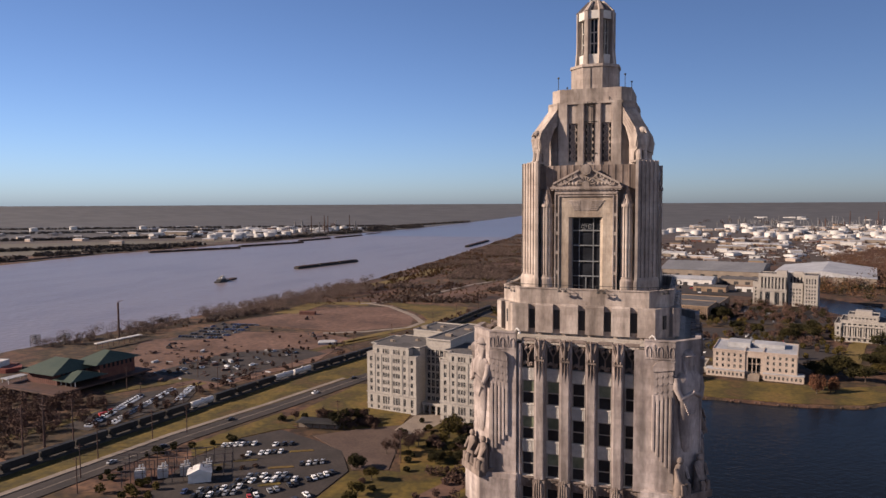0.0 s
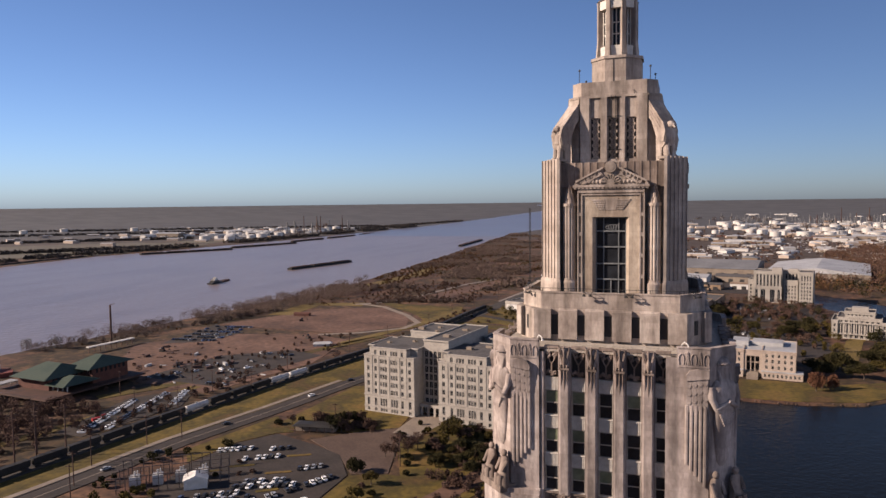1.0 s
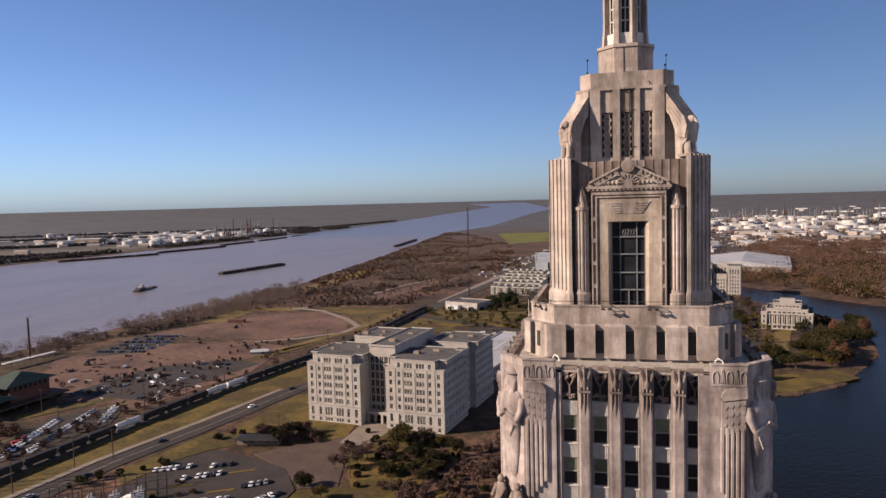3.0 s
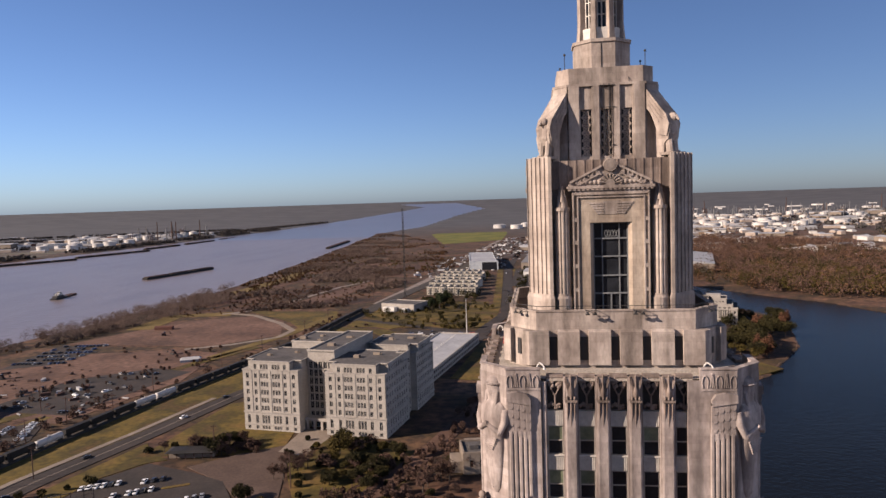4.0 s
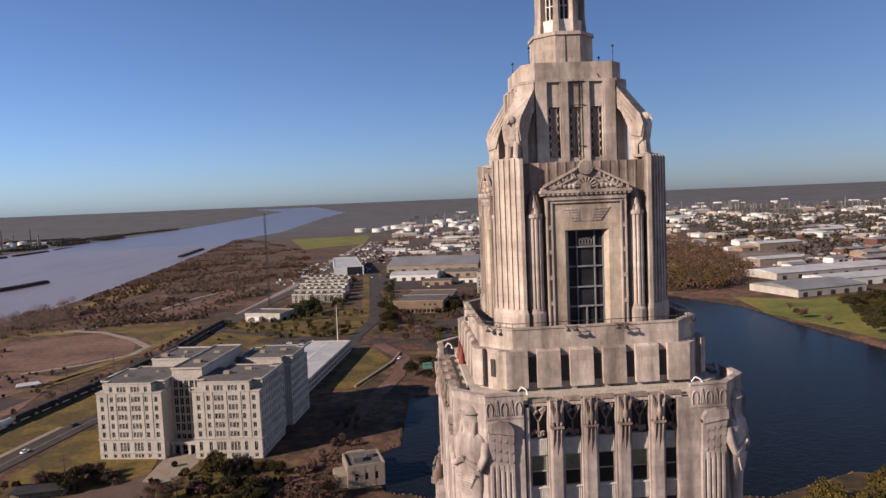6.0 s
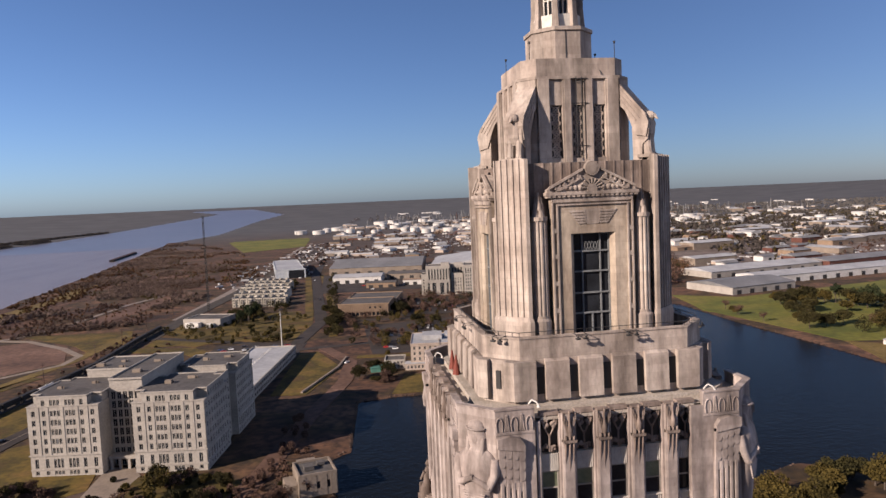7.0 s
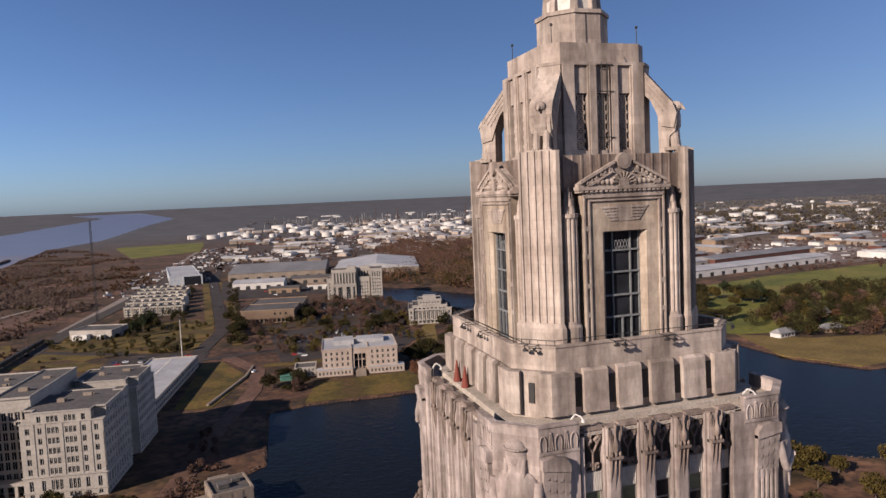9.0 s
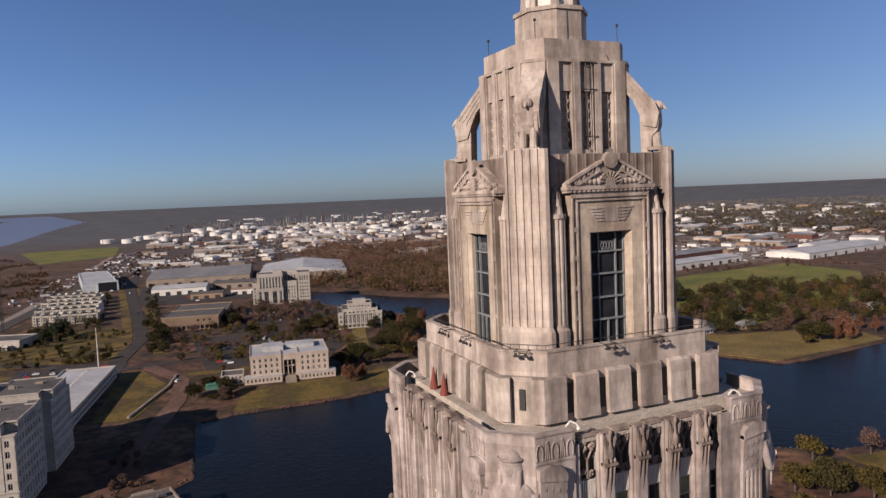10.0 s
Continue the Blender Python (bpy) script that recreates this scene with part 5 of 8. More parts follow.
R6 = [(1.5, 3.8), (5.6, 8.0), (9.6, 12.0), (13.6, 16.0), (17.6, 20.0)]
R8 = R6 + [(21.8, 24.2), (26.0, 32.0)]
tall_block(ctower, 0, 2, 6, 22, 25, (even(6, 1, 1.8, 1), R6), (even(22, 5, 1.5), R6), PALE)
tall_block(ctower, 6, 0, 29, 26, 35, ([(1.6, 4.4), (7.2, 12.2), (16.8, 21.8), (24.6, 27.4)], [(1.0, 15.0)]), (even(26, 6, 1.5), R8), PALE)
for k in range(8):
    part("column", Build().box(7.4 + 3.55 * k, 8.9 + 3.55 * k, -0.8, 0.05, 18.4, 32.4), PALE, ctower)
    if k < 7:
        part("window", bar_pane(1.9, 12.6, 1), None, ctower, at=pose(9.92 + 3.55 * k, -0.12, 25.4))
boxes(ctower, "cornice", [(5.6, 35.4, -1.1, 0.0, 16.4, 18.3), (5.6, 35.4, -1.0, 0.0, 32.4, 33.4)], PALE)
tall_block(ctower, 36, 4, 15, 22, 25, (even(15, 4, 1.5), R6), (even(22, 5, 1.5), R6), PALE)
tall_block(ctower, 52, -2, 14, 30, 35, (even(14, 4, 1.6), R8), (even(30, 7, 1.6), R8), PALE)
tall_block(ctower, 34.9, 13, 17, 15, 34.6, (even(17, 4, 1.8), R8), (even(15, 3, 1.6), R8), PALE)
boxes(ctower, "penthouse", [(24, 34, 8, 22, 35, 38.5), (40, 50, 16, 24, 34, 37.5)], PALE)

court = thing("court_building", "pale stone court building with tall columns and a stepped roof", "building", pose(126, 572, 0, 0, 0, -14))
tall_block(court, 3, 2, 32, 32, 17.0, (even(32, 8, 2.2, 1.0), [(1.0, 3.6), (5.2, 12.6), (14.0, 15.6)]), (even(32, 8, 2.2, 1.0), [(1.0, 3.6), (5.2, 12.6), (14.0, 15.6)]), PALE)
for x0 in (-1, 34.2):
    tall_block(court, x0, 0, 4.8, 36, 14.5, (even(4.8, 1, 1.6, 0.8), [(1.2, 3.4), (5.6, 8.2), (10.0, 12.4)]), (even(36, 8, 1.6), [(1.2, 3.4), (5.6, 8.2), (10.0, 12.4)]), PALE)
for k in range(8):
    part("column", Build().cyl(5.9 + 3.75 * k, 1.4, 4.4, 13.0, 0.42, 0.36, n=10), PALE, court)
boxes(court, "band", [(3.2, 34, 0.8, 2.0, 3.7, 4.4), (3.2, 34, 0.8, 2.0, 13.0, 13.8)], PALE)
tall_block(court, 8, 8, 22, 20, 21.5, (even(22, 7, 1.5), [(18.6, 20.4)]), (even(20, 6, 1.5), [(18.6, 20.4)]), PALE)
boxes(court, "penthouse", [(13, 25, 12, 22, 21.4, 25)], PALE)

hall = thing("assembly_hall", "broad brown-grey hall with a flat roof", "building", pose(-23, 662, 0, 0, 0, -12))
hb = Build().box(1.2, 50.8, 1.2, 44, 0, 12.6).box(0, 52, 0, 44.6, 4.6, 5.0)
for k in range(27):
    hb.box(0.15 + 1.93 * k, 1.15 + 1.93 * k, -0.45, 0.3, 5.0, 12.6)
    if k < 22:
        hb.box(51.7, 52.45, 1.0 + 1.98 * k, 2.0 + 1.98 * k, 5.0, 12.6)
hb.box(0, 52, 0, 1.2, 5.0, 12.6).box(50.8, 52, 1.2, 44, 5.0, 12.6).box(0, 1.2, 1.2, 44, 5.0, 12.6)
part("wall", hb, TAN, hall)
for k in range(13):
    part("column", Build().box(0.4 + 4.2 * k, 1.2 + 4.2 * k, 0.1, 0.9, 0, 4.6), TAN, hall)
boxes(hall, "window", [(1.4 + 4.2 * k, 4.4 + 4.2 * k, 1.1, 1.19, 0.8, 4.0) for k in range(11)] + [(32 + 5.4 * k, 33.8 + 5.4 * k, -0.52, -0.3, 8.2, 10.2) for k in range(3)], GLASS)
flat_roof(hall, -0.6, 52.6, -0.6, 44.8, 12.6, ROOF, 1.0, TAN)
wing(hall, -2, 46, 56, 60, 11, [(1.2, 4.0)], 12, 8, wall=TAN, margin=1.4, gap=2.4, frames=False, sides=(False, True, False, True))

whitebox = thing("storehouse", "low cream storehouse with a flat grey roof", "building", pose(-176, 664, 0, 0, 0, -20))
wing(whitebox, 0, 0, 40, 30, 8.5, [(1.0, 3.0)], 5, 3, wall=PALE, margin=4, gap=5.5, frames=False)
boxes(whitebox, "shed", [(6, 20, -7, -0.6, 0, 5.5), (28, 34, -6, -0.6, 0, 4.4)], WHITE)

works = thing("glass_fronted_works", "long white building with a dark glazed end", "building", pose(-120, 1078, 0, 0, 0, 6))
wing(works, 0, 0, 44, 190, 15, [(1, 4)], 8, 20, wall=BLUEWHITE, roof=ROOFWHITE, margin=2, gap=3, frames=False, sides=(False, True, False, True))
boxes(works, "glazed_end", [(20, 44.6, -3, -0.1, 0, 13)], GLASS, "dark glazed end wall")
boxes(works, "frame", [(18, 20, -3.5, 0, 0, 15), (44.6, 46.6, -3.5, 0, 0, 15), (20, 44.6, -3.5, 0, 13, 15)], BLUEWHITE)

pump = thing("pump_house", "weathered concrete pump house at the lake shore", "building", pose(-40, 219, 0, 0, 0, 12))
wing(pump, 0, 0, 15, 16, 9.5, [(3.0, 6.0)], 3, 3, wall=CONCRETE, margin=1.2, gap=2.8, frames=False, sides=(True, True, False, True))
boxes(pump, "annex", [(-5, -0.4, 2, 13, 0, 5), (3, 11, 16.5, 28, 0, 6)], CONCRETE)
boxes(pump, "roof_hatch", [(3, 7, 5, 9, 9, 10.6), (9, 12, 9, 12, 9, 10.2)], ROOF)

# river restaurant on piles, with green hipped roofs
pier_house = thing("riverside_restaurant", "brick restaurant with green hipped roofs on a dark deck", "building", pose(-389, 243, 0, 0, 0, -6) @ Matrix.Diagonal((0.5, 0.95, 1.02, 1)))


def hip(x0, x1, y0, y1, z0, z1, over=2.0, ridge=0.3):
    w, d = x1 - x0, y1 - y0
    i = min(w, d) / 2 * (1 - ridge * 0.2)
    top = [(x0 + i, y0 + d / 2 - 0.3), (x1 - i, y0 + d / 2 - 0.3), (x1 - i, y0 + d / 2 + 0.3), (x0 + i, y0 + d / 2 + 0.3)]
    if w < d:
        top = [(x0 + w / 2 - 0.3, y0 + i), (x0 + w / 2 + 0.3, y0 + i), (x0 + w / 2 + 0.3, y1 - i), (x0 + w / 2 - 0.3, y1 - i)]
    return Build().prism([(x0 - over, y0 - over), (x1 + over, y0 - over), (x1 + over, y1 + over), (x0 - over, y1 + over)], z0, z1, top)


part("deck", Build().box(-18, 96, -14, 62, 3.2, 4.2), RUST, pier_house, "dark timber deck")
for k in range(14):
    part("pile", Build().cyl(-16 + 8.5 * k, -12, -2, 3.2, 0.5, n=8), RUST, pier_house)
wing(pier_house, 4, 2, 56, 30, 11.6, [(5.2, 8.0)], 14, 8, wall=BRICK, z0=4.2, margin=1.5, gap=1.6, frames=False, parapet=0.3)
part("green_roof", hip(4, 60, 2, 32, 11.2, 17.5, 5.0), GREENROOF, pier_house, "green metal hipped roof")
wing(pier_house, 42, 26, 38, 28, 14.0, [(6, 9)], 9, 7, wall=BRICK, z0=4.2, margin=1.5, gap=1.6, frames=False, parapet=0.3)
part("green_roof", hip(42, 80, 26, 54, 13.6, 19.5, 5.0), GREENROOF, pier_house, "green metal hipped roof")
part("porch_roof", hip(60, 90, 2, 24, 8.0, 12, 3.0), GREENROOF, pier_house, "green metal hipped roof")
for x in (61, 70, 79, 87):
    part("post", Build().box(x - 0.3, x + 0.3, 4, 4.6, 4.2, 8.1), WHITE, pier_house)
part("terrace_shelter", Build().box(-16, -2, -10, 4, 7.0, 7.5), ROOFWHITE, pier_house, "pale flat terrace roof")
for x, y in ((-15, -9), (-3, -9), (-15, 3), (-3, 3)):
    part("post", Build().box(x - 0.2, x + 0.2, y - 0.2, y + 0.2, 4.2, 7.0), WHITE, pier_house)
dock = thing("red_dock", "red and white riverboat dock at the bank", "dock", pose(-470, 268, -1, 0, 0, 12))
part("hull", Build().prism([(-34, -8), (34, -8), (40, 0), (34, 8), (-34, 8)], 0, 4), REDPAINT, dock)
part("cabin", Build().box(-28, 26, -6, 6, 4, 8), WHITE, dock)
part("ramp", Build().box(-6, 30, 8, 11, 3.6, 4.4), BRICK, dock)
gang = thing("covered_gangway", "long white covered gangway to the river", "gangway", pose(-440, 350, 0, 0, 0, 83) @ Matrix.Diagonal((0.7, 0.8, 0.75, 1)))
part("roof", Build().box(0, 62, -2.5, 2.5, 6.0, 6.9), WHITE, gang)
for k in range(9):
    part("post", Build().box(1 + 7.4 * k, 1.6 + 7.4 * k, -0.4, 0.4, -3, 6.0), RUST, gang)

# town houses in rows, with gables and chimneys
rowhouse = thing("town_house", "pale narrow town house with a dark roof", "house", pose(-146, 786, 0, 0, 0, -14), group="town houses in rows")
part("wall", Build().box(0, 8.6, 0, 16, 0, 9.5), TOWNWALL, rowhouse)
part("roof", Build().box(0.3, 8.5, 0.4, 15.8, 9.4, 9.8), ROOF, rowhouse, "dark flat roof")
part("party_wall", Build().box(-0.2, 0.28, -0.3, 16.2, 0, 11.0), TOWNWALL, rowhouse)
part("parapet", Build().box(0.28, 8.6, -0.2, 0.35, 9.5, 10.3), TOWNWALL, rowhouse)
part("stair_tower", Build().box(5.0, 8.3, 9.5, 14.5, 9.5, 11.9), TOWNWALL, rowhouse)
part("bay", Build().box(1.2, 4.0, -1.2, 0, 0, 8.6), TOWNWALL, rowhouse)
for x in (1.8, 5.6):
    for z in (1.0, 4.2, 7.0):
        part("window", Build().box(x, x + 1.5, -1.26 if x < 4 else -0.06, -1.1 if x < 4 else 0.05, z, z + 1.7), GLASS, rowhouse)
for r, (x0, y0, n) in enumerate(((-146, 786, 7), (-150, 832, 7), (-140, 866, 6), (-152, 902, 7), (-150, 940, 7), (-150, 976, 6))):
    for k in range(n):
        if r or k:
            copy_thing(rowhouse, pose(x0 + 9.0 * k, y0 - 9 * 0.25 * k, 0, 0, 0, -14))

# big sheds and warehouses, with shallow gabled roofs


def warehouse(x, y, ang, w, d, h, wall, roof, label, doors=4):
    t = thing("warehouse", label, "warehouse", pose(x, y, 0, 0, 0, ang))
    part("wall", Build().box(0, w, 0, d, 0, h), wall, t)
    rise = min(w, d) * 0.06
    if w >= d:
        v = [(-0.6, -0.6, h), (w + 0.6, -0.6, h), (w + 0.6, d + 0.6, h), (-0.6, d + 0.6, h), (-0.6, d / 2, h + rise), (w + 0.6, d / 2, h + rise)]
        f = [(0, 1, 5, 4), (2, 3, 4, 5), (3, 0, 4), (1, 2, 5), (3, 2, 1, 0)]
    else:
        v = [(-0.6, -0.6, h), (w + 0.6, -0.6, h), (w + 0.6, d + 0.6, h), (-0.6, d + 0.6, h), (w / 2, -0.6, h + rise), (w / 2, d + 0.6, h + rise)]
        f = [(0, 1, 4), (2, 3, 5), (1, 2, 5, 4), (3, 0, 4, 5), (3, 2, 1, 0)]
    part("roof", Build().add(v, f), roof, t)
    for k in range(doors):
        xx = w * (k + 0.5) / doors
        part("loading_door", Build().box(xx - min(3, w / doors / 4), xx + min(3, w / doors / 4), -0.15, 0.1, 0, min(5, h * 0.6)), IRON, t)
    return t


warehouse(-36, 1085, -10, 150, 150, 11, CONCRETE, ROOFGREY, "wide grey warehouse with a flat-pitched roof", 8)
warehouse(-30, 960, -10, 70, 50, 9, WHITE, ROOFWHITE, "white warehouse with a pale roof", 5)
warehouse(50, 985, -14, 60, 40, 8, CONCRETE, ROOF, "low grey warehouse with a dark roof", 4)
warehouse(118, 1010, -12, 130, 190, 13, CONCRETE, ROOFWHITE, "huge pale warehouse with a bright metal roof", 8)
warehouse(15, 890, -12, 40, 26, 7, TAN, ROOF, "small tan warehouse with a dark roof", 3)
warehouse(66, 900, -12, 34, 22, 7, WHITE, TAN, "small pale warehouse with a tan roof", 3)
# the east shore
warehouse(396, 632, 14, 92, 70, 8, PALE, ROOFGREY, "grey warehouse with a flat roof on the green field", 5)
warehouse(470, 690, 10, 330, 46, 9, WHITE, ROOFWHITE, "very long white warehouse with a bright roof", 16)
warehouse(450, 770, 12, 190, 60, 8, PALE, ROOFWHITE, "long white warehouse with a pale roof", 8)
warehouse(640, 800, 12, 220, 50, 9, BRICK, ROOFGREY, "long red warehouse with a white roof", 8)
warehouse(880, 700, 10, 240, 70, 9, WHITE, ROOFWHITE, "wide white warehouse with a bright roof", 8)

# ---- streets, fields and yards ----


def strip(name, label, category, pts, width, mat, z=0.3):
    return patch(name, label, category, band(pts, width), mat, z)


strip("pavement", "pale concrete pavement along the road", "pavement", [(x - 9.5, y) for x, y in MAIN_ROAD[:5]], 3.4, CONCRETE, 0.42)
strip("road_line", "pale painted road line", "road line", MAIN_ROAD[:6], 0.5, CONCRETE, 0.34)
strip("road", "grey asphalt side street", "road", [(-196, 329), (-186, 380), (-150, 440), (-75, 510), (0, 520), (110, 515)], 9, ASPHALT, 0.32)
strip("road", "grey asphalt access road", "road", [(-60, 532), (-110, 560), (-205, 620)], 9, ASPHALT, 0.33)
strip("road", "grey asphalt avenue", "road", [(-38, 640), (60, 625), (115, 560)], 8, ASPHALT, 0.31)
strip("dirt_road", "pale brown dirt lane beside the lake", "lane", [(-92, 150), (-72, 205), (-58, 250), (-40, 330), (-20, 400), (-15, 455), (-38, 520)], 10, DIRT, 0.27)
strip("low_wall", "low pale concrete wall beside the lane", "wall", [(-47, 378), (-24, 440), (-18, 470)], 1.4, CONCRETE, 1.3)
strip("dirt_road", "pale earth track across the scrub", "track", [(-352, 650), (-330, 668), (-309, 715), (-285, 869), (-255, 960)], 6, PALETRACK, 0.27)
strip("road", "grey loop of road round the bare field", "road", [(-300, 470), (-268, 488), (-238, 520), (-236, 552), (-262, 590), (-310, 640), (-345, 655)], 6, CONCRETE, 0.3)
patch("lawn", "green winter lawn beyond the bare field", "lawn", [(-330, 670), (-224, 662), (-205, 590), (-232, 560), (-255, 598)], LAWN, 0.22)
patch("lawn", "winter lawn round the office block", "lawn", [(-196, 232), (-190, 318), (-166, 330), (-162, 283), (-134, 276), (-130, 244), (-150, 236)], LAWN, 0.22)
patch("lawn", "winter lawn before the office block", "lawn", [(-127, 236), (-114, 262), (-84, 256), (-60, 240), (-66, 190), (-104, 186)], LAWN, 0.22)
patch("lawn", "green lawn behind the garage", "lawn", [(-66, 378), (-44, 374), (-22, 440), (-40, 500), (-54, 496)], LAWN, 0.22)
patch("lawn", "sunlit lawn along the lake shore", "lawn", [(8, 360), (30, 359), (70, 359), (105, 367), (150, 405), (140, 425), (100, 405), (20, 405)], LAWN, 0.22)
patch("lawn", "bright lawn on the far lake shore", "lawn", [(324, 330), (345, 286), (410, 288), (460, 292), (470, 320), (430, 350), (380, 365), (345, 400)], GRASSGOLD, 0.22)
patch("lawn", "wide green field before the long warehouses", "lawn", [(322, 560), (335, 470), (345, 400), (420, 380), (620, 420), (800, 560), (820, 690), (620, 668), (500, 640), (395, 618), (340, 660)], FIELD, 0.2)
patch("lawn", "lawn at the near lake shore", "lawn", [(236, 154), (262, 148), (320, 140), (380, 118), (380, 40), (230, 80)], LAWN, 0.24)
patch("lawn", "green tank field beside the river", "lawn", [(-374, 2325), (-300, 2700), (-164, 2948), (-110, 2300), (-110, 1916), (-260, 1784)], FIELD, 0.3)
patch("bare_field", "bare brown yard beside the river", "field", [(-366, 293), (-430, 390), (-385, 452), (-300, 470), (-262, 455), (-249, 368), (-273, 277)], DIRT, 0.18)
patch("parking_lot", "grey asphalt yard beside the railway", "parking lot", [(-340, 300), (-330, 372), (-290, 405), (-255, 395), (-278, 292)], ASPHALT, 0.24)
patch("parking_lot", "grey asphalt yard full of dark cars", "parking lot", [(-410, 398), (-425, 492), (-372, 462), (-380, 415)], ASPHALT, 0.24)
patch("parking_lot", "grey asphalt strip with parked cars", "parking lot", [(-298, 190), (-310, 255), (-284, 284), (-268, 250), (-280, 190)], ASPHALT, 0.24)
patch("parking_lot", "grey asphalt car park behind the public building", "parking lot", [(2, 475), (0, 600), (110, 620), (122, 520), (90, 470)], ASPHALT, 0.24)
patch("parking_lot", "grey asphalt car park before the tall building", "parking lot", [(40, 640), (44, 760), (130, 765), (150, 650)], ASPHALT, 0.24)
patch("parking_lot", "grey asphalt yards among the warehouses", "parking lot", [(-45, 860), (-45, 1085), (110, 1060), (140, 1000), (110, 850)], ASPHALT, 0.24)
patch("parking_lot", "grey asphalt forecourt near the garage", "parking lot", [(-130, 505), (-55, 500), (-50, 540), (-125, 552)], ASPHALT, 0.24)
patch("drive", "brown paved drive to the office block", "drive", [(-131, 241), (-130, 276), (-118, 274), (-112, 262), (-117, 236)], CONCRETE, 0.26)
patch("forecourt", "brown paved forecourt beside the parking lot", "forecourt", [(-166, 220), (-150, 236), (-128, 252), (-124, 238), (-118, 213), (-112, 191), (-127, 186), (-142, 204)], PAVING, 0.25)
patch("yard", "dusty grey industrial yards", "yard", [(-60, 1300), (-20, 1900), (60, 2350), (700, 2350), (640, 1900), (300, 1500), (180, 1310)], YARD, 0.3)
patch("yard", "dusty grey industrial yards to the east", "yard", [(440, 850), (520, 1250), (900, 1350), (1500, 1000), (1300, 720), (760, 720)], EASTDUST, 0.3)
for pts, w, m, text in (
        ([(-52, 560), (-54, 700), (-62, 900), (-70, 1090)], 9, LAWN, "olive grass verge of the avenue"),
        ([(-28, 560), (-28, 700), (-38, 900), (-46, 1090)], 8, LAWN, "olive grass verge of the avenue"),
        ([(8, 480), (8, 600)], 7, LAWN, "grass strip between parking rows"),
        ([(45, 480), (48, 606)], 5, LAWN, "grass strip between parking rows"),
        ([(80, 485), (84, 612)], 5, GROUND, "bare strip between parking rows"),
        ([(62, 648), (66, 758)], 6, LAWN, "grass strip between parking rows"),
        ([(100, 652), (104, 760)], 6, GROUND, "bare strip between parking rows"),
        ([(-150, 560), (-118, 600), (-80, 640), (-64, 700)], 16, LAWN, "winter lawn beside the access road"),
        ([(-200, 560), (-150, 545), (-132, 520)], 18, LAWN, "winter lawn near the garage"),
        ([(-196, 660), (-150, 650), (-90, 665)], 20, LAWN, "winter lawn round the white hall"),
        ([(-10, 470), (20, 466), (60, 462)], 9, LAWN, "grass strip behind the public building"),
        ([(120, 480), (140, 560), (160, 600)], 12, GRASSGOLD, "golden grass under the lakeside trees"),
        ([(-330, 250), (-300, 300), (-262, 430), (-240, 480)], 10, LAWN, "rough grass beside the railway"),
        ([(-320, 120), (-305, 190), (-288, 290)], 8, GRASSGOLD, "rough golden grass beside the railway"),
        ([(-262, 440), (-232, 540), (-222, 640)], 10, GRASSGOLD, "rough golden grass beside the railway"),
        ([(-470, 640), (-420, 700), (-400, 860), (-330, 1050), (-250, 1300)], 5, DIRT, "pale earth track through the scrub"),
        ([(-396, 560), (-400, 640), (-341, 653)], 26, GRASSGOLD, "dry golden grass beside the track"),
        ([(-290, 700), (-262, 830), (-230, 960)], 30, DIRT, "dry bare ground beside the track"),
        ([(-420, 800), (-405, 980), (-420, 1150)], 24, GRASSGOLD, "dry grass clearing in the scrub"),
        ([(-360, 980), (-330, 1150), (-300, 1320)], 20, DIRT, "bare clearing in the scrub"),
        ([(-193, 715), (-181, 836), (-171, 936), (-166, 1015), (-159, 1174), (-145, 1375), (-115, 1900)], 11, PALETRACK, "pale service track beside the railway")):
    strip("lawn" if m in (LAWN, GRASSGOLD) else "bare_ground", text, "ground", pts, w, m, 0.235 if m in (LAWN, GRASSGOLD, GROUND) else 0.255)
for label, poly, m in (
        ("olive field across the river", [(-1330, 1250), (-1500, 1100), (-2100, 1500), (-1900, 1800), (-1350, 1700)], FARFIELD),
        ("dry grass field across the river", [(-1380, 1750), (-1900, 1850), (-2250, 2050), (-1500, 2200)], FARFIELD),
        ("brown field across the river", [(-1360, 900), (-1350, 1180), (-1500, 1050), (-1900, 1200), (-2000, 900)], GROUND)):
    patch("field", label, "field", poly, m, 0.25)
bank = Build()
random.seed(21)
for (x0, y0), (x1, y1) in zip(LAKE, LAKE[1:] + LAKE[:1]):
    n = int(math.hypot(x1 - x0, y1 - y0) / 2.2) + 1
    for k in range(n):
        x, y = x0 + (x1 - x0) * k / n + random.uniform(-0.8, 0.8), y0 + (y1 - y0) * k / n + random.uniform(-0.8, 0.8)
        s = random.uniform(0.3, 0.8)
        bank.ball((x, y, -0.5), (s, s * random.uniform(0.6, 1.2), s * 0.8), 6, 4)
thing("shore_stones", "pale stones along the lake shore", "stones", kind="stuff", shape=bank, mat=PAVING)

# ---- the railway ----
RAIL = [(-300, -40), (-283, 60), (-269, 132), (-262, 180), (-252, 252), (-243, 312), (-226, 394), (-217, 435), (-206, 500), (-201, 600), (-195, 663), (-185, 760), (-168, 881), (-106, 1400), (-20, 2200), (60, 2900)]
strip("railway_bed", "dark gravel railway bed", "railway", RAIL, 8, GRAVEL, 0.5)
strip("railway_bed", "dark gravel second railway bed", "railway", [(x + 7, y) for x, y in RAIL[9:]], 12, GRAVEL, 0.45)


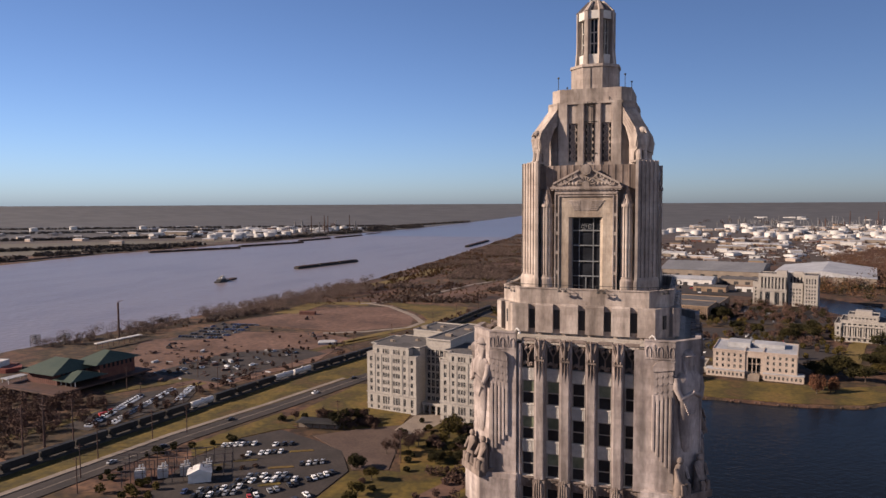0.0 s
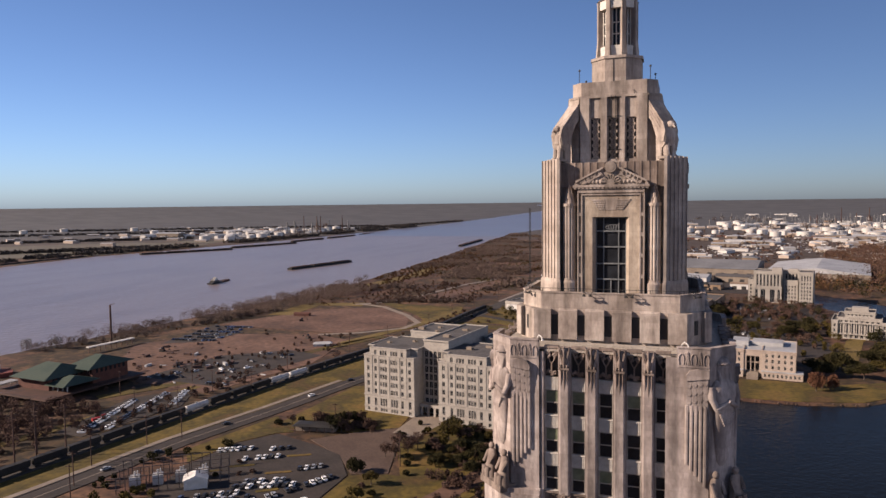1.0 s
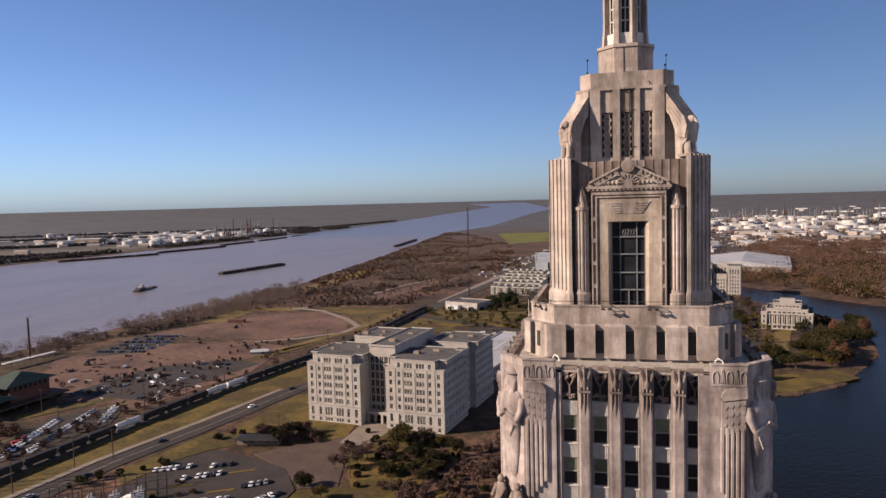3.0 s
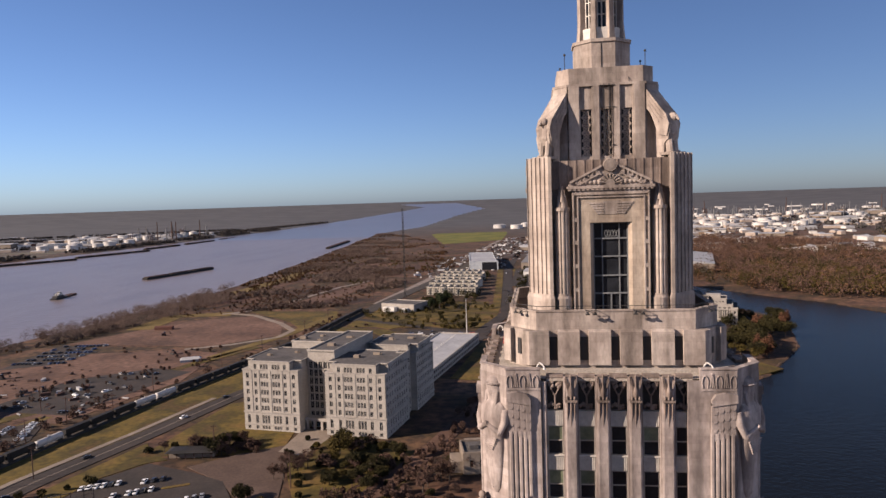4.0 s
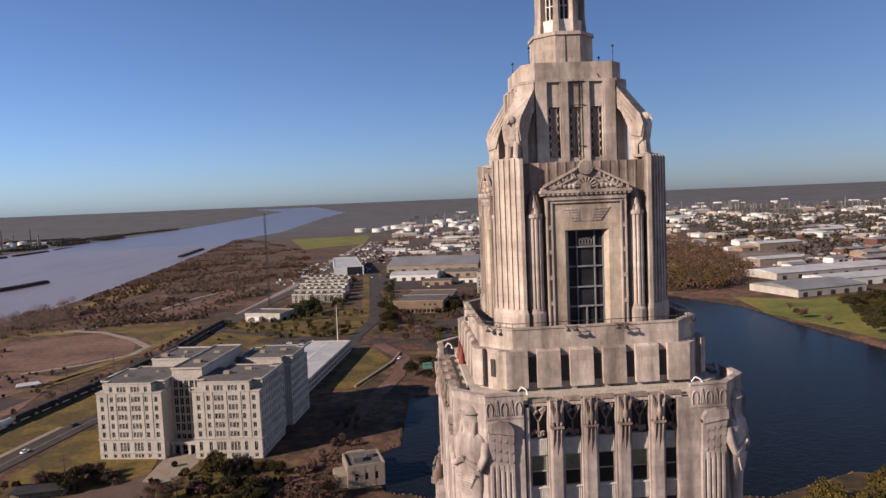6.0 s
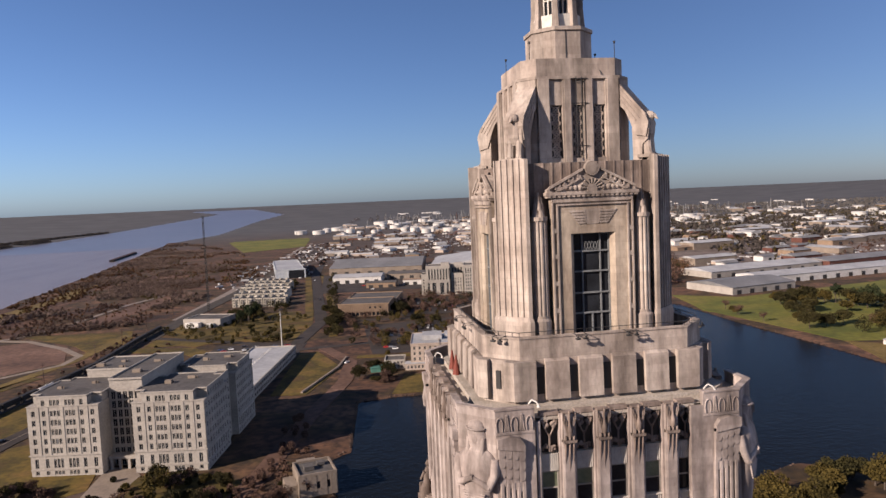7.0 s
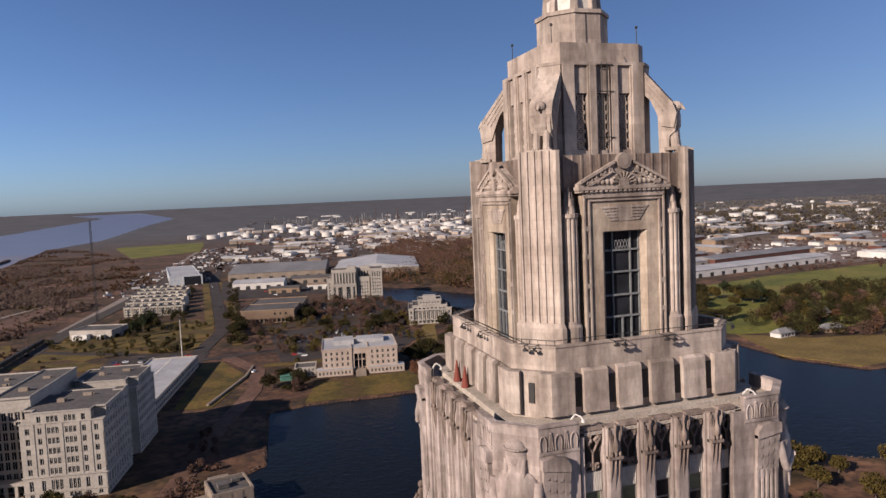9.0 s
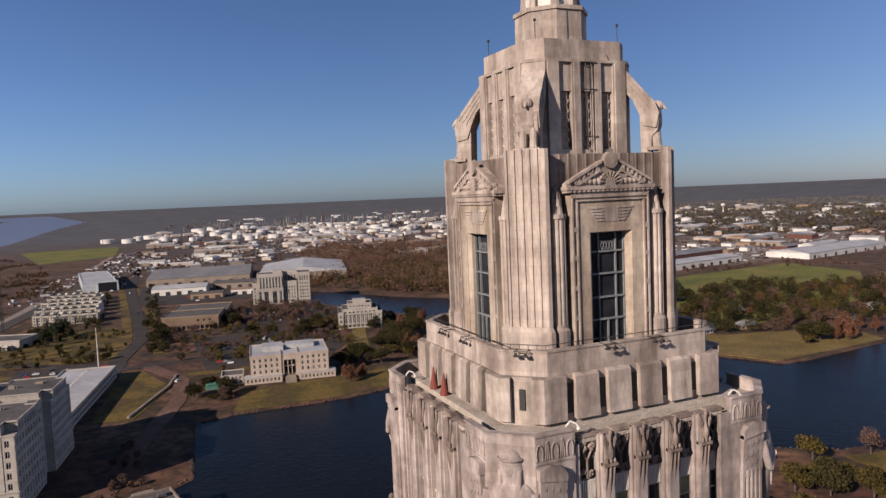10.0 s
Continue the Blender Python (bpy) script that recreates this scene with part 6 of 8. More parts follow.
def point_on(line, s):
    for (x0, y0), (x1, y1) in zip(line, line[1:]):
        d = math.hypot(x1 - x0, y1 - y0)
        if s <= d:
            return x0 + (x1 - x0) * s / d, y0 + (y1 - y0) * s / d, math.degrees(math.atan2(y1 - y0, x1 - x0))
        s -= d
    return x1, y1, math.degrees(math.atan2(y1 - y0, x1 - x0))


def bogies(t):
    for x in (-6, 6):
        part("bogie", Build().box(x - 1.6, x + 1.6, -1.1, 1.1, 0.5, 1.2).cyl(x - 0.9, 0, 0.5, 0.52, 0.4), IRON, t)


hopper = thing("hopper_wagon", "dark steel hopper wagon on the railway", "wagon", pose(0, -900, 0), group="freight wagons of the train")
hb = Build().prism([(-8.2, -1.5), (8.2, -1.5), (8.2, 1.5), (-8.2, 1.5)], 1.9, 4.6)
hb.prism([(-6.5, -0.9), (6.5, -0.9), (6.5, 0.9), (-6.5, 0.9)], 1.1, 1.9, [(-8, -1.5), (8, -1.5), (8, 1.5), (-8, 1.5)])
for k in range(9):
    hb.box(-8 + 2 * k - 0.08, -8 + 2 * k + 0.08, -1.62, 1.62, 1.9, 4.6)
part("body", hb, BLACKSTEEL, hopper)
bogies(hopper)
tanker = thing("tank_wagon", "white cylindrical tank wagon on the railway", "wagon", pose(0, -940, 0), group="freight wagons of the train")
tb = Build().cyl(0, 0, -7.6, 7.6, 1.6, n=16)
tb.v = [(z, x, y + 2.9) for x, y, z in tb.v]
tb.ball((7.6, 0, 2.9), (0.7, 1.6, 1.6), 12, 8).ball((-7.6, 0, 2.9), (0.7, 1.6, 1.6), 12, 8).cyl(0, 0, 4.4, 5.0, 0.6, n=10).box(-8.4, 8.4, -0.8, 0.8, 1.1, 1.4)
part("tank", tb, WHITE, tanker, smooth=False)
bogies(tanker)
random.seed(2)
for k in range(37):
    x, y, a = point_on(RAIL, 60 + 17.6 * k)
    white = k in (13, 17, 18, 24)
    copy_thing(tanker if white else hopper, pose(x, y, 0.25, 0, 0, a))
for t in (hopper, tanker):
    x, y, a = point_on(RAIL, 60 - 17.6 * (1 if t is hopper else 2))
    t.matrix_basis = pose(x, y, 0.25, 0, 0, a)

# ---- cars ----


def make_car(paint, label, near=True):
    t = thing("car", label, "car", pose(0, -960, 0), group="parked cars")
    b = Build()
    b.prism([(-2.25, -0.85), (2.2, -0.85), (2.3, -0.6), (2.3, 0.6), (2.2, 0.85), (-2.25, 0.85), (-2.35, 0.6), (-2.35, -0.6)], 0.3, 0.85)
    b.prism([(-2.2, -0.83), (2.2, -0.83), (2.2, 0.83), (-2.2, 0.83)], 0.85, 0.95, [(-2.1, -0.78), (2.0, -0.78), (2.0, 0.78), (-2.1, 0.78)])
    b.prism([(-1.15, -0.62), (0.55, -0.62), (0.55, 0.62), (-1.15, 0.62)], 1.42, 1.47)
    if not near:
        b.box(-1.8, 1.8, -0.8, 0.8, 0.02, 0.3)
    part("body", b, paint, t)
    g = Build().prism([(-1.75, -0.78), (1.15, -0.78), (1.15, 0.78), (-1.75, 0.78)], 0.94, 1.43, [(-1.2, -0.64), (0.6, -0.64), (0.6, 0.64), (-1.2, 0.64)])
    part("cabin_glass", g, GLASS, t, "dark car glass")
    for x in (-1.4, 1.4) if near else ():
        for y in (-0.86, 0.66):
            w = Build().cyl(0, 0, 0, 0.2, 0.33, n=12)
            w.v = [(a + x, c + y, d + 0.33) for a, d, c in w.v]
            part("wheel", w, BLACK, t)
    return t


PAINTS = [material("car_paint_" + n, [c, tuple(1.1 * v for v in c)], 0.3, 0.3, spec=0.5, fine=0.03) for n, c in (("white", (0.6, 0.6, 0.58)), ("silver", (0.20, 0.205, 0.21)), ("black", (0.02, 0.02, 0.022)), ("red", (0.30, 0.03, 0.025)), ("blue", (0.04, 0.06, 0.12)))]
CARS = [make_car(p, l, near) for near in (True, False) for p, l in zip(PAINTS, ("white car parked on asphalt", "silver grey car parked on asphalt", "black car parked on asphalt", "red car parked on asphalt", "dark blue car parked on asphalt"))]
used = set()


def island(x, y, l, a):
    thing("kerbed_island", "narrow kerbed island of brown grass in the parking lot", "kerb", pose(x, y, 0, 0, 0, a), group="islands of the parking lot", kind="structure", shape=Build().prism([(-l, -1.1), (l, -1.1), (l + 0.8, 0), (l, 1.1), (-l, 1.1), (-l - 0.8, 0)], 0.2, 0.45), mat=LAWN)


for x, y, l, a in ((-178, 180, 5, 30), (-158, 178, 5, 28), (-188, 170, 5, 32), (-160, 199, 5, 28), (-152, 160, 4, 32)):
    island(x, y, l, a)


def put_car(k, x, y, a, z=0.29):
    k += len(PAINTS) if y > 280 or x < -250 else 0
    car = CARS[k]
    if k not in used:
        used.add(k)
        car.matrix_basis = pose(x, y, z, 0, 0, a)
    else:
        copy_thing(car, pose(x, y, z, 0, 0, a))


random.seed(31)
PICK = [0, 0, 0, 1, 1, 2, 2, 2, 3, 4]
for xa, ya, xb, yb, p in ((-199, 193, -184, 201, 0.95), (-181, 187, -166, 196, 0.7), (-176, 202, -166, 207, 0.8), (-151, 184, -141, 191, 1.0), (-170, 162, -146, 173, 0.9), (-166, 158, -142, 169, 0.85), (-180, 142, -157, 157, 0.9), (-176, 138, -153, 153, 0.85), (-152, 146, -132, 182, 0.75), (-140, 128, -131, 158, 0.7), (-168, 122, -148, 134, 0.7)):
    n = int(math.hypot(xb - xa, yb - ya) / 2.8)
    a = math.degrees(math.atan2(yb - ya, xb - xa))
    for k in range(n):
        if random.random() < p:
            put_car(random.choice([0, 0, 0, 0, 1, 1, 2, 2, 2, 4, 3] if k % 5 == 0 else [0, 0, 1, 2, 2]), xa + (xb - xa) * k / n, ya + (yb - ya) * k / n, a + 75 + random.uniform(-3, 3))
for xa, ya, xb, yb, p in ((-302, 250, -284, 192, 0.9), (-294, 268, -276, 200, 0.8), (-286, 276, -270, 240, 0.5)):
    n = int(math.hypot(xb - xa, yb - ya) / 3.0)
    for k in range(n):
        if random.random() < p:
            put_car(random.choice([0, 0, 1, 0, 2]), xa + (xb - xa) * k / n, ya + (yb - ya) * k / n, random.choice((20, 22)), 0.25)
for r in range(6):
    for k in range(13):
        if random.random() < 0.7:
            put_car(random.choice([2, 2, 4, 2, 1]), -418 + 3.1 * k + r * 1.5, 480 - 13 * r + 2.2 * k * 0.2, 70, 0.25)
for x, y, a, c in ((-221, 228, 76, 2), (-233, 158, 80, 1), (-205, 290, 74, 0), (-199, 330, 72, 2), (-226, 182, 77, 2), (-45, 800, 88, 2), (-58, 1020, 91, 0), (-18, 452, 60, 0)):
    put_car(c, x, y, a, 0.33)
for k in range(28):
    put_car(random.choice(PICK), random.uniform(6, 104), random.uniform(490, 590) // 8 * 8, random.choice((0, 90, 85)), 0.25)
for k in range(32):
    put_car(random.choice(PICK), random.uniform(46, 128), random.uniform(650, 750) // 9 * 9, random.choice((78, 80)), 0.25)
for k in range(20):
    put_car(random.choice(PICK), random.uniform(-40, 100), random.uniform(870, 1050) // 9 * 9, random.choice((0, 80)), 0.25)
for k in range(14):
    put_car(random.choice(PICK), random.uniform(-125, -60), random.uniform(508, 540) // 7 * 7, 10, 0.25)
for k in range(22):
    put_car(random.choice([0, 2, 1, 2]), random.uniform(-335, -262), random.uniform(300, 395) // 9 * 9, random.choice((70, -20)), 0.25)
truck = thing("red_truck", "red delivery truck parked beside the railway", "truck", pose(-293, 213, 0.2, 0, 0, 72) @ Matrix.Scale(0.55, 4))
part("cab", Build().prism([(3.0, -1.1), (5.0, -1.1), (5.0, 1.1), (3.0, 1.1)], 0.6, 2.6, [(3.0, -1.05), (4.5, -1.05), (4.5, 1.05), (3.0, 1.05)]), PAINTS[3], truck)
part("box_body", Build().box(-5.0, 2.8, -1.25, 1.25, 0.9, 3.6), PAINTS[3], truck)
for x in (-3.6, 3.8):
    for y in (-1.2, 0.9):
        w = Build().cyl(0, 0, 0, 0.3, 0.5, n=12)
        w.v = [(a + x, c + y, d + 0.5) for a, d, c in w.v]
        part("wheel", w, BLACK, truck)
copy_thing(truck, pose(-297, 222, 0.2, 0, 0, 70) @ Matrix.Scale(0.5, 4))

# ---- boats ----


def barge(x, y, a, n, wide=1, label="dark steel barges moored in a string"):
    for k in range(n):
        for j in range(wide):
            t = thing("barge", "dark rusty steel barge on the river", "barge", group="barges on the river")
            b = Build().prism([(-29, -5.2), (29, -5.2), (29, 5.2), (-29, 5.2)], -0.8, 3.0, [(-30, -5.3), (30, -5.3), (30, 5.3), (-30, 5.3)])
            b.box(-27, 27, -4.4, 4.4, 3.0, 4.0)
            part("hull", b, BLACKSTEEL, t)
            for c in range(5):
                part("hatch_cover", Build().box(-26 + 10.6 * c, -16 + 10.6 * c, -4.6, 4.6, 4.0, 4.5), RUST, t)
            d = radians(a)
            cx, cy = x + math.cos(d) * 61 * k - math.sin(d) * 11 * j, y + math.sin(d) * 61 * k + math.cos(d) * 11 * j
            t.matrix_basis = pose(cx, cy, -1.3, 0, 0, a)


barge(-664, 1060, 80, 3)
barge(-652, 1120, 80, 2)
barge(-566, 1760, 95, 5)
for x, y, a, n in ((-1240, 1330, 62, 4), (-1172, 1600, 75, 4), (-1168, 1900, 86, 3), (-1160, 2130, 86, 3), (-1320, 1000, 95, 4), (-1160, 2380, 88, 2)):
    barge(x, y, a, n)
boat = thing("towboat", "small dark towboat pushing a barge on the river", "boat", pose(-666, 812, -1.4, 0, 0, 100) @ Matrix.Scale(0.85, 4))
part("hull", Build().prism([(-20, -5), (18, -5), (22, -2), (22, 2), (18, 5), (-20, 5)], -0.6, 2.2), BLACK, boat)
part("lower_cabin", Build().box(-14, 8, -4, 4, 2.2, 5.2), ROOF, boat)
part("upper_cabin", Build().box(-8, 6, -3.2, 3.2, 5.2, 8.0), WHITE, boat)
part("wheelhouse", Build().box(-2, 4, -2.4, 2.4, 8.0, 10.8), WHITE, boat)
part("wheelhouse_window", Build().box(-2.1, 4.1, -2.5, 2.5, 9.2, 10.2), GLASS, boat)
for y in (-2, 2):
    part("funnel", Build().cyl(-11, y, 5.2, 9.5, 0.6, n=10), BLACK, boat)
part("pushed_barge", Build().box(23, 48, -5, 5, -0.5, 2.4), RUST, boat)

# ---- masts, poles and the substation ----


def lattice(x, y, h, w0, w1, name, label, category):
    b = Build()
    steps = max(6, int(h / 5))
    for k in range(steps):
        z0, z1 = h * k / steps, h * (k + 1) / steps
        a, c = w0 + (w1 - w0) * k / steps, w0 + (w1 - w0) * (k + 1) / steps
        p0, p1 = [(-a, -a), (a, -a), (a, a), (-a, a)], [(-c, -c), (c, -c), (c, c), (-c, c)]
        for i in range(4):
            j = (i + 1) % 4
            b.rod((*p0[i], z0), (*p1[i], z1), 0.2, n=4)
            b.rod((*p0[i], z0), (*p1[j], z1), 0.13, n=4)
            b.rod((*p1[i], z1), (*p1[j], z1), 0.13, n=4)
    return thing(name, label, category, pose(x, y, 0), shape=b, mat=IRON)


lattice(-168, 758, 109, 0.9, 0.7, "radio_mast", "tall thin lattice radio mast", "mast")
lattice(-500, 346, 9, 2.6, 2.6, "dock_frame", "dark steel dock frame at the bank", "frame")
lattice(-482, 359, 9, 2.4, 2.4, "dock_frame", "dark steel dock frame at the bank", "frame")
stack = thing("pole_crane", "tall dark steel column at the river bank", "column", pose(-457, 392, 0))
part("column", Build().cyl(0, 0, -2, 32, 0.9, 0.8, n=10), RUST, stack)
part("arm", Build().rod((-0.5, 0, 32.4), (5, 0, 33.6), 0.25), RUST, stack)
lightpole = thing("light_pole", "tall pale light pole beside the garage", "light pole", pose(-70, 528, 0))
part("pole", Build().cyl(0, 0, 0, 31, 0.45, 0.25, n=8), WHITE, lightpole)
part("lamp_head", Build().cyl(0, 0, 31, 31.6, 1.2, n=10), IRON, lightpole)
pole = thing("utility_pole", "brown wooden utility pole with cross arms", "pole", pose(-272, 157, 0), group="utility poles along the railway")
part("shaft", Build().cyl(0, 0, 0, 25, 0.4, 0.28, n=8), RUST, pole)
part("cross_arm", Build().box(-2.2, 2.2, -0.15, 0.15, 23.3, 23.6), RUST, pole)
part("cross_arm", Build().box(-1.8, 1.8, -0.15, 0.15, 21.6, 21.9), RUST, pole)
for x, y in ((-264, 166), (-277, 150), (-281, 165)):
    copy_thing(pole, pose(x, y, 0, 0, 0, 20))
short = thing("utility_pole", "slim wooden utility pole", "pole", pose(-243, 160, 0), group="utility poles along the railway")
part("shaft", Build().cyl(0, 0, 0, 15, 0.25, 0.18, n=8), RUST, short)
part("cross_arm", Build().box(-1.4, 1.4, -0.1, 0.1, 14.0, 14.25), RUST, short)
for x, y in ((-221, 128), (-239, 190), (-229, 203), (-268, 279), (-246, 288), (-262, 240), (-285, 232), (-252, 340), (-236, 404), (-226, 455), (-300, 300), (-322, 260), (-213, 520), (-210, 580), (-205, 640), (-198, 720), (-232, 140), (-290, 120), (-160, 235), (-110, 200)):
    copy_thing(short, pose(x, y, 0, 0, 0, 15))
sub = thing("substation", "grey steel substation with frames and transformers", "substation", pose(-200, 158, 0.2, 0, 0, 35))
random.seed(17)
for k in range(6):
    for j in range(3):
        x, y = -18 + 8 * k, -12 + 10 * j
        part("gantry", Build().box(x - 0.15, x + 0.15, y - 0.15, y + 0.15, 0, 7).box(x - 3.6, x + 3.6, y - 0.12, y + 0.12, 6.7, 7.0).box(x + 3.3, x + 3.6, y - 0.15, y + 0.15, 0, 7).box(x - 3.6, x + 3.6, y - 0.08, y + 0.08, 5.0, 5.15), RUSTPALE, sub)
for k in range(4):
    part("transformer", Build().box(-14 + 9 * k, -10 + 9 * k, -6, -2, 0, 4.2).cyl(-12 + 9 * k, -4, 4.2, 6, 0.4, n=8).cyl(-11 + 9 * k, -3, 4.2, 6, 0.3, n=8), ROOFWHITE, sub, "pale grey transformer")
house_like = part("control_house", Build().box(8, 17, -16, -9, 0, 4).add([(7.5, -16.5, 4), (17.5, -16.5, 4), (17.5, -8.5, 4), (7.5, -8.5, 4), (12.5, -16.5, 6), (12.5, -8.5, 6)], [(0, 1, 4), (2, 3, 5), (1, 2, 5, 4), (3, 0, 4, 5)]), WHITE, sub, "small white control house")
barrier = thing("brown_shed", "long brown-red shed beside the bare field", "shed", pose(-377, 557, 0, 0, 0, 8) @ Matrix.Scale(0.56, 4), shape=Build().box(0, 30, 0, 10, 0, 5).add([(-0.5, -0.5, 5), (30.5, -0.5, 5), (30.5, 10.5, 5), (-0.5, 10.5, 5), (-0.5, 5, 7), (30.5, 5, 7)], [(0, 1, 5, 4), (2, 3, 4, 5), (3, 0, 4), (1, 2, 5)]), mat=BRICK)
thing("white_tent", "low white tent beside the railway yard", "tent", pose(-278, 422, 0, 0, 0, 25) @ Matrix.Scale(0.58, 4), shape=Build().box(0, 26, 0, 12, 0, 3.4).prism([(-0.5, -0.5), (26.5, -0.5), (26.5, 12.5), (-0.5, 12.5)], 3.4, 6.0, [(3, 5.8), (23, 5.8), (23, 6.2), (3, 6.2)]), mat=ROOFWHITE)


shelter = thing("garden_shelter", "low shelter with a dark flat roof among shrubs", "shelter", pose(-180, 228, 0.2, 0, 0, 8))
part("roof", Build().prism([(-1, -1), (22, -1), (22, 9), (-1, 9)], 3.2, 3.9, [(1, 1), (20, 1), (20, 7), (1, 7)]), BLACKSTEEL, shelter)
part("wall", Build().box(0, 21, 2, 8, 0, 3.2), CONCRETE, shelter)
for k in range(6):
    part("post", Build().box(0.2 + 4 * k, 0.5 + 4 * k, 0, 0.3, 0, 3.2), RUST, shelter)


def digger(x, y, a):
    t = thing("digger", "small rusty tracked digger on bare earth", "digger", pose(x, y, 0.2, 0, 0, a), group="diggers on the river yards")
    for s in (-1.3, 1.3):
        part("track", Build().prism([(-2.2, s - 0.4), (2.2, s - 0.4), (2.2, s + 0.4), (-2.2, s + 0.4)], 0.2, 1.1, [(-1.8, s - 0.4), (1.8, s - 0.4), (1.8, s + 0.4), (-1.8, s + 0.4)]), BLACK, t)
    part("body", Build().box(-2.0, 1.2, -1.4, 1.4, 1.2, 2.4), RUST, t)
    part("cab", Build().prism([(-0.2, -1.3), (1.2, -1.3), (1.2, 0), (-0.2, 0)], 2.4, 3.6), GLASS, t)
    part("boom", Build().rod((1.0, 0.5, 2.2), (3.6, 0.5, 4.8), 0.3, 0.25).rod((3.6, 0.5, 4.8), (5.6, 0.5, 2.4), 0.25, 0.18), RUST, t)
    part("bucket", Build().prism([(5.2, 0), (6.2, 0), (6.2, 1.0), (5.2, 1.0)], 1.4, 2.4), IRON, t)


for x, y, a in ((-352, 530, 30), (-338, 330, 100), (-330, 342, -40), (-386, 372, 10), (-300, 452, 160)):
    digger(x, y, a)


def clutter(label, zones, mats, seed):
    """Pallets, containers, pipes and crates strewn over yards, past counting."""
    rng = random.Random(seed)
    b = Build()
    for (x0, y0, x1, y1, w), n in zones:
        for k in range(n):
            f = rng.random()
            x, y = x0 + (x1 - x0) * f + rng.uniform(-w, w), y0 + (y1 - y0) * f + rng.uniform(-w, w) * 0.6
            l, d, h = rng.choice(((6, 2.4, 2.4), (3, 2, 1.2), (2, 2, 1.6), (9, 1.2, 1.0), (4.5, 2, 1.6), (12, 2.6, 2.8)))
            if y < 600:
                l, d, h = 0.5 * l, 0.7 * d, 0.7 * h
            a = rng.uniform(0, math.pi)
            c, s = math.cos(a), math.sin(a)
            q = [(x + c * u - s * v, y + s * u + c * v) for u, v in ((-l / 2, -d / 2), (l / 2, -d / 2), (l / 2, d / 2), (-l / 2, d / 2))]
            b.prism(q, 0.15, h * rng.uniform(0.7, 1.2))
    thing("yard_clutter", label, "clutter", kind="stuff", shape=b, mat=mats)


RIVERYARD = ((-400, 400, -280, 300, 40), 60)
RAILYARD = ((-150, 950, -40, 2000, 60), 260)
WORKSYARD = ((-40, 1300, 600, 2300, 160), 420)
EASTYARD = ((500, 900, 1300, 900, 260), 420)
clutter("rusty and dark clutter strewn over the yards", [RIVERYARD, RAILYARD, WORKSYARD, EASTYARD], RUST, 5)
clutter("pale containers and crates strewn over the yards", [((-380, 380, -280, 300, 40), 16), RAILYARD, WORKSYARD, EASTYARD], ROOFWHITE, 6)
strip("yard", "dusty brown goods yard beside the railway", "yard", [(-140, 1000), (-90, 1500), (-20, 2150)], 90, YARD, 0.26)

# ---- trees ----


def leaf_material(name, a, b, tint=0.3, rough=0.9):
    m = material(name, [a, b], 0.08, rough, fine=0.2, random_tint=0.18, spec=0.15)
    nt = m.node_tree
    hsv = next(n for n in nt.nodes if n.type == "HUE_SAT")
    geo = next(n for n in nt.nodes if n.type == "NEW_GEOMETRY")
    bsdf = nt.nodes["Principled BSDF"]
    mr = nt.nodes.new("ShaderNodeMapRange")
    mr.inputs[3].default_value, mr.inputs[4].default_value = 1 - tint, 1 + tint
    nt.links.new(geo.outputs["Random Per Island"], mr.inputs[0])
    h2 = nt.nodes.new("ShaderNodeHueSaturation")
    nt.links.new(hsv.outputs[0], h2.inputs["Color"])
    nt.links.new(mr.outputs[0], h2.inputs["Value"])
    nt.links.new(h2.outputs[0], bsdf.inputs["Base Color"])
    return m


OAKLEAF = leaf_material("live_oak_leaves", (0.014, 0.013, 0.004), (0.031, 0.025, 0.007), 0.4)
SCRUBTWIG = leaf_material("pale_scrub_twigs", (0.084, 0.056, 0.043), (0.140, 0.100, 0.078), 0.4)
OLIVE = leaf_material("olive_leaves", (0.032, 0.025, 0.006), (0.062, 0.044, 0.010), 0.4)
TWIG = leaf_material("bare_winter_twigs", (0.049, 0.028, 0.019), (0.087, 0.051, 0.038), 0.45)
RUSSET = leaf_material("russet_winter_scrub", (0.056, 0.028, 0.013), (0.089, 0.047, 0.022), 0.4)
REDLEAF = leaf_material("rusty_cypress_needles", (0.070, 0.031, 0.017), (0.105, 0.048, 0.026))
PINELEAF = leaf_material("dark_pine_needles", (0.015, 0.022, 0.009), (0.032, 0.038, 0.015))
# both far-wood colours are greyed to put distance haze into the leaves
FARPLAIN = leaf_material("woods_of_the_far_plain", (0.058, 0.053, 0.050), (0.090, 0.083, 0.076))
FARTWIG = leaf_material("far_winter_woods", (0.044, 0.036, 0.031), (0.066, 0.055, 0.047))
BARK = material("bark", [(0.042, 0.031, 0.023), (0.070, 0.054, 0.041)], 1.0, 0.95)


def flakes(rng, centres, size):
    """Small bent leaf clumps, one turned any way at each centre: vertices and faces."""
    n = len(centres)
    u = rng.normal(size=(n, 3))
    u /= np.linalg.norm(u, axis=1)[:, None]
    w = rng.normal(size=(n, 3))
    w -= (w * u).sum(1)[:, None] * u
    w /= np.linalg.norm(w, axis=1)[:, None]
    s = (size * rng.uniform(0.6, 1.3, n))[:, None]
    k = np.cross(u, w) * s * 0.35
    c = np.asarray(centres)
    v = np.stack([c - u * s, c - w * s * 0.7 + k, c + u * s, c + w * s * 0.7 + k], 1).reshape(-1, 3)
    f = np.arange(4 * n).reshape(-1, 4)
    return v, f


def quick_mesh(name, v, f, mat):
    me = bpy.data.meshes.new(name)
    me.from_pydata([tuple(p) for p in v.tolist()], [], [tuple(q) for q in f.tolist()])
    me.materials.append(mat)
    return me


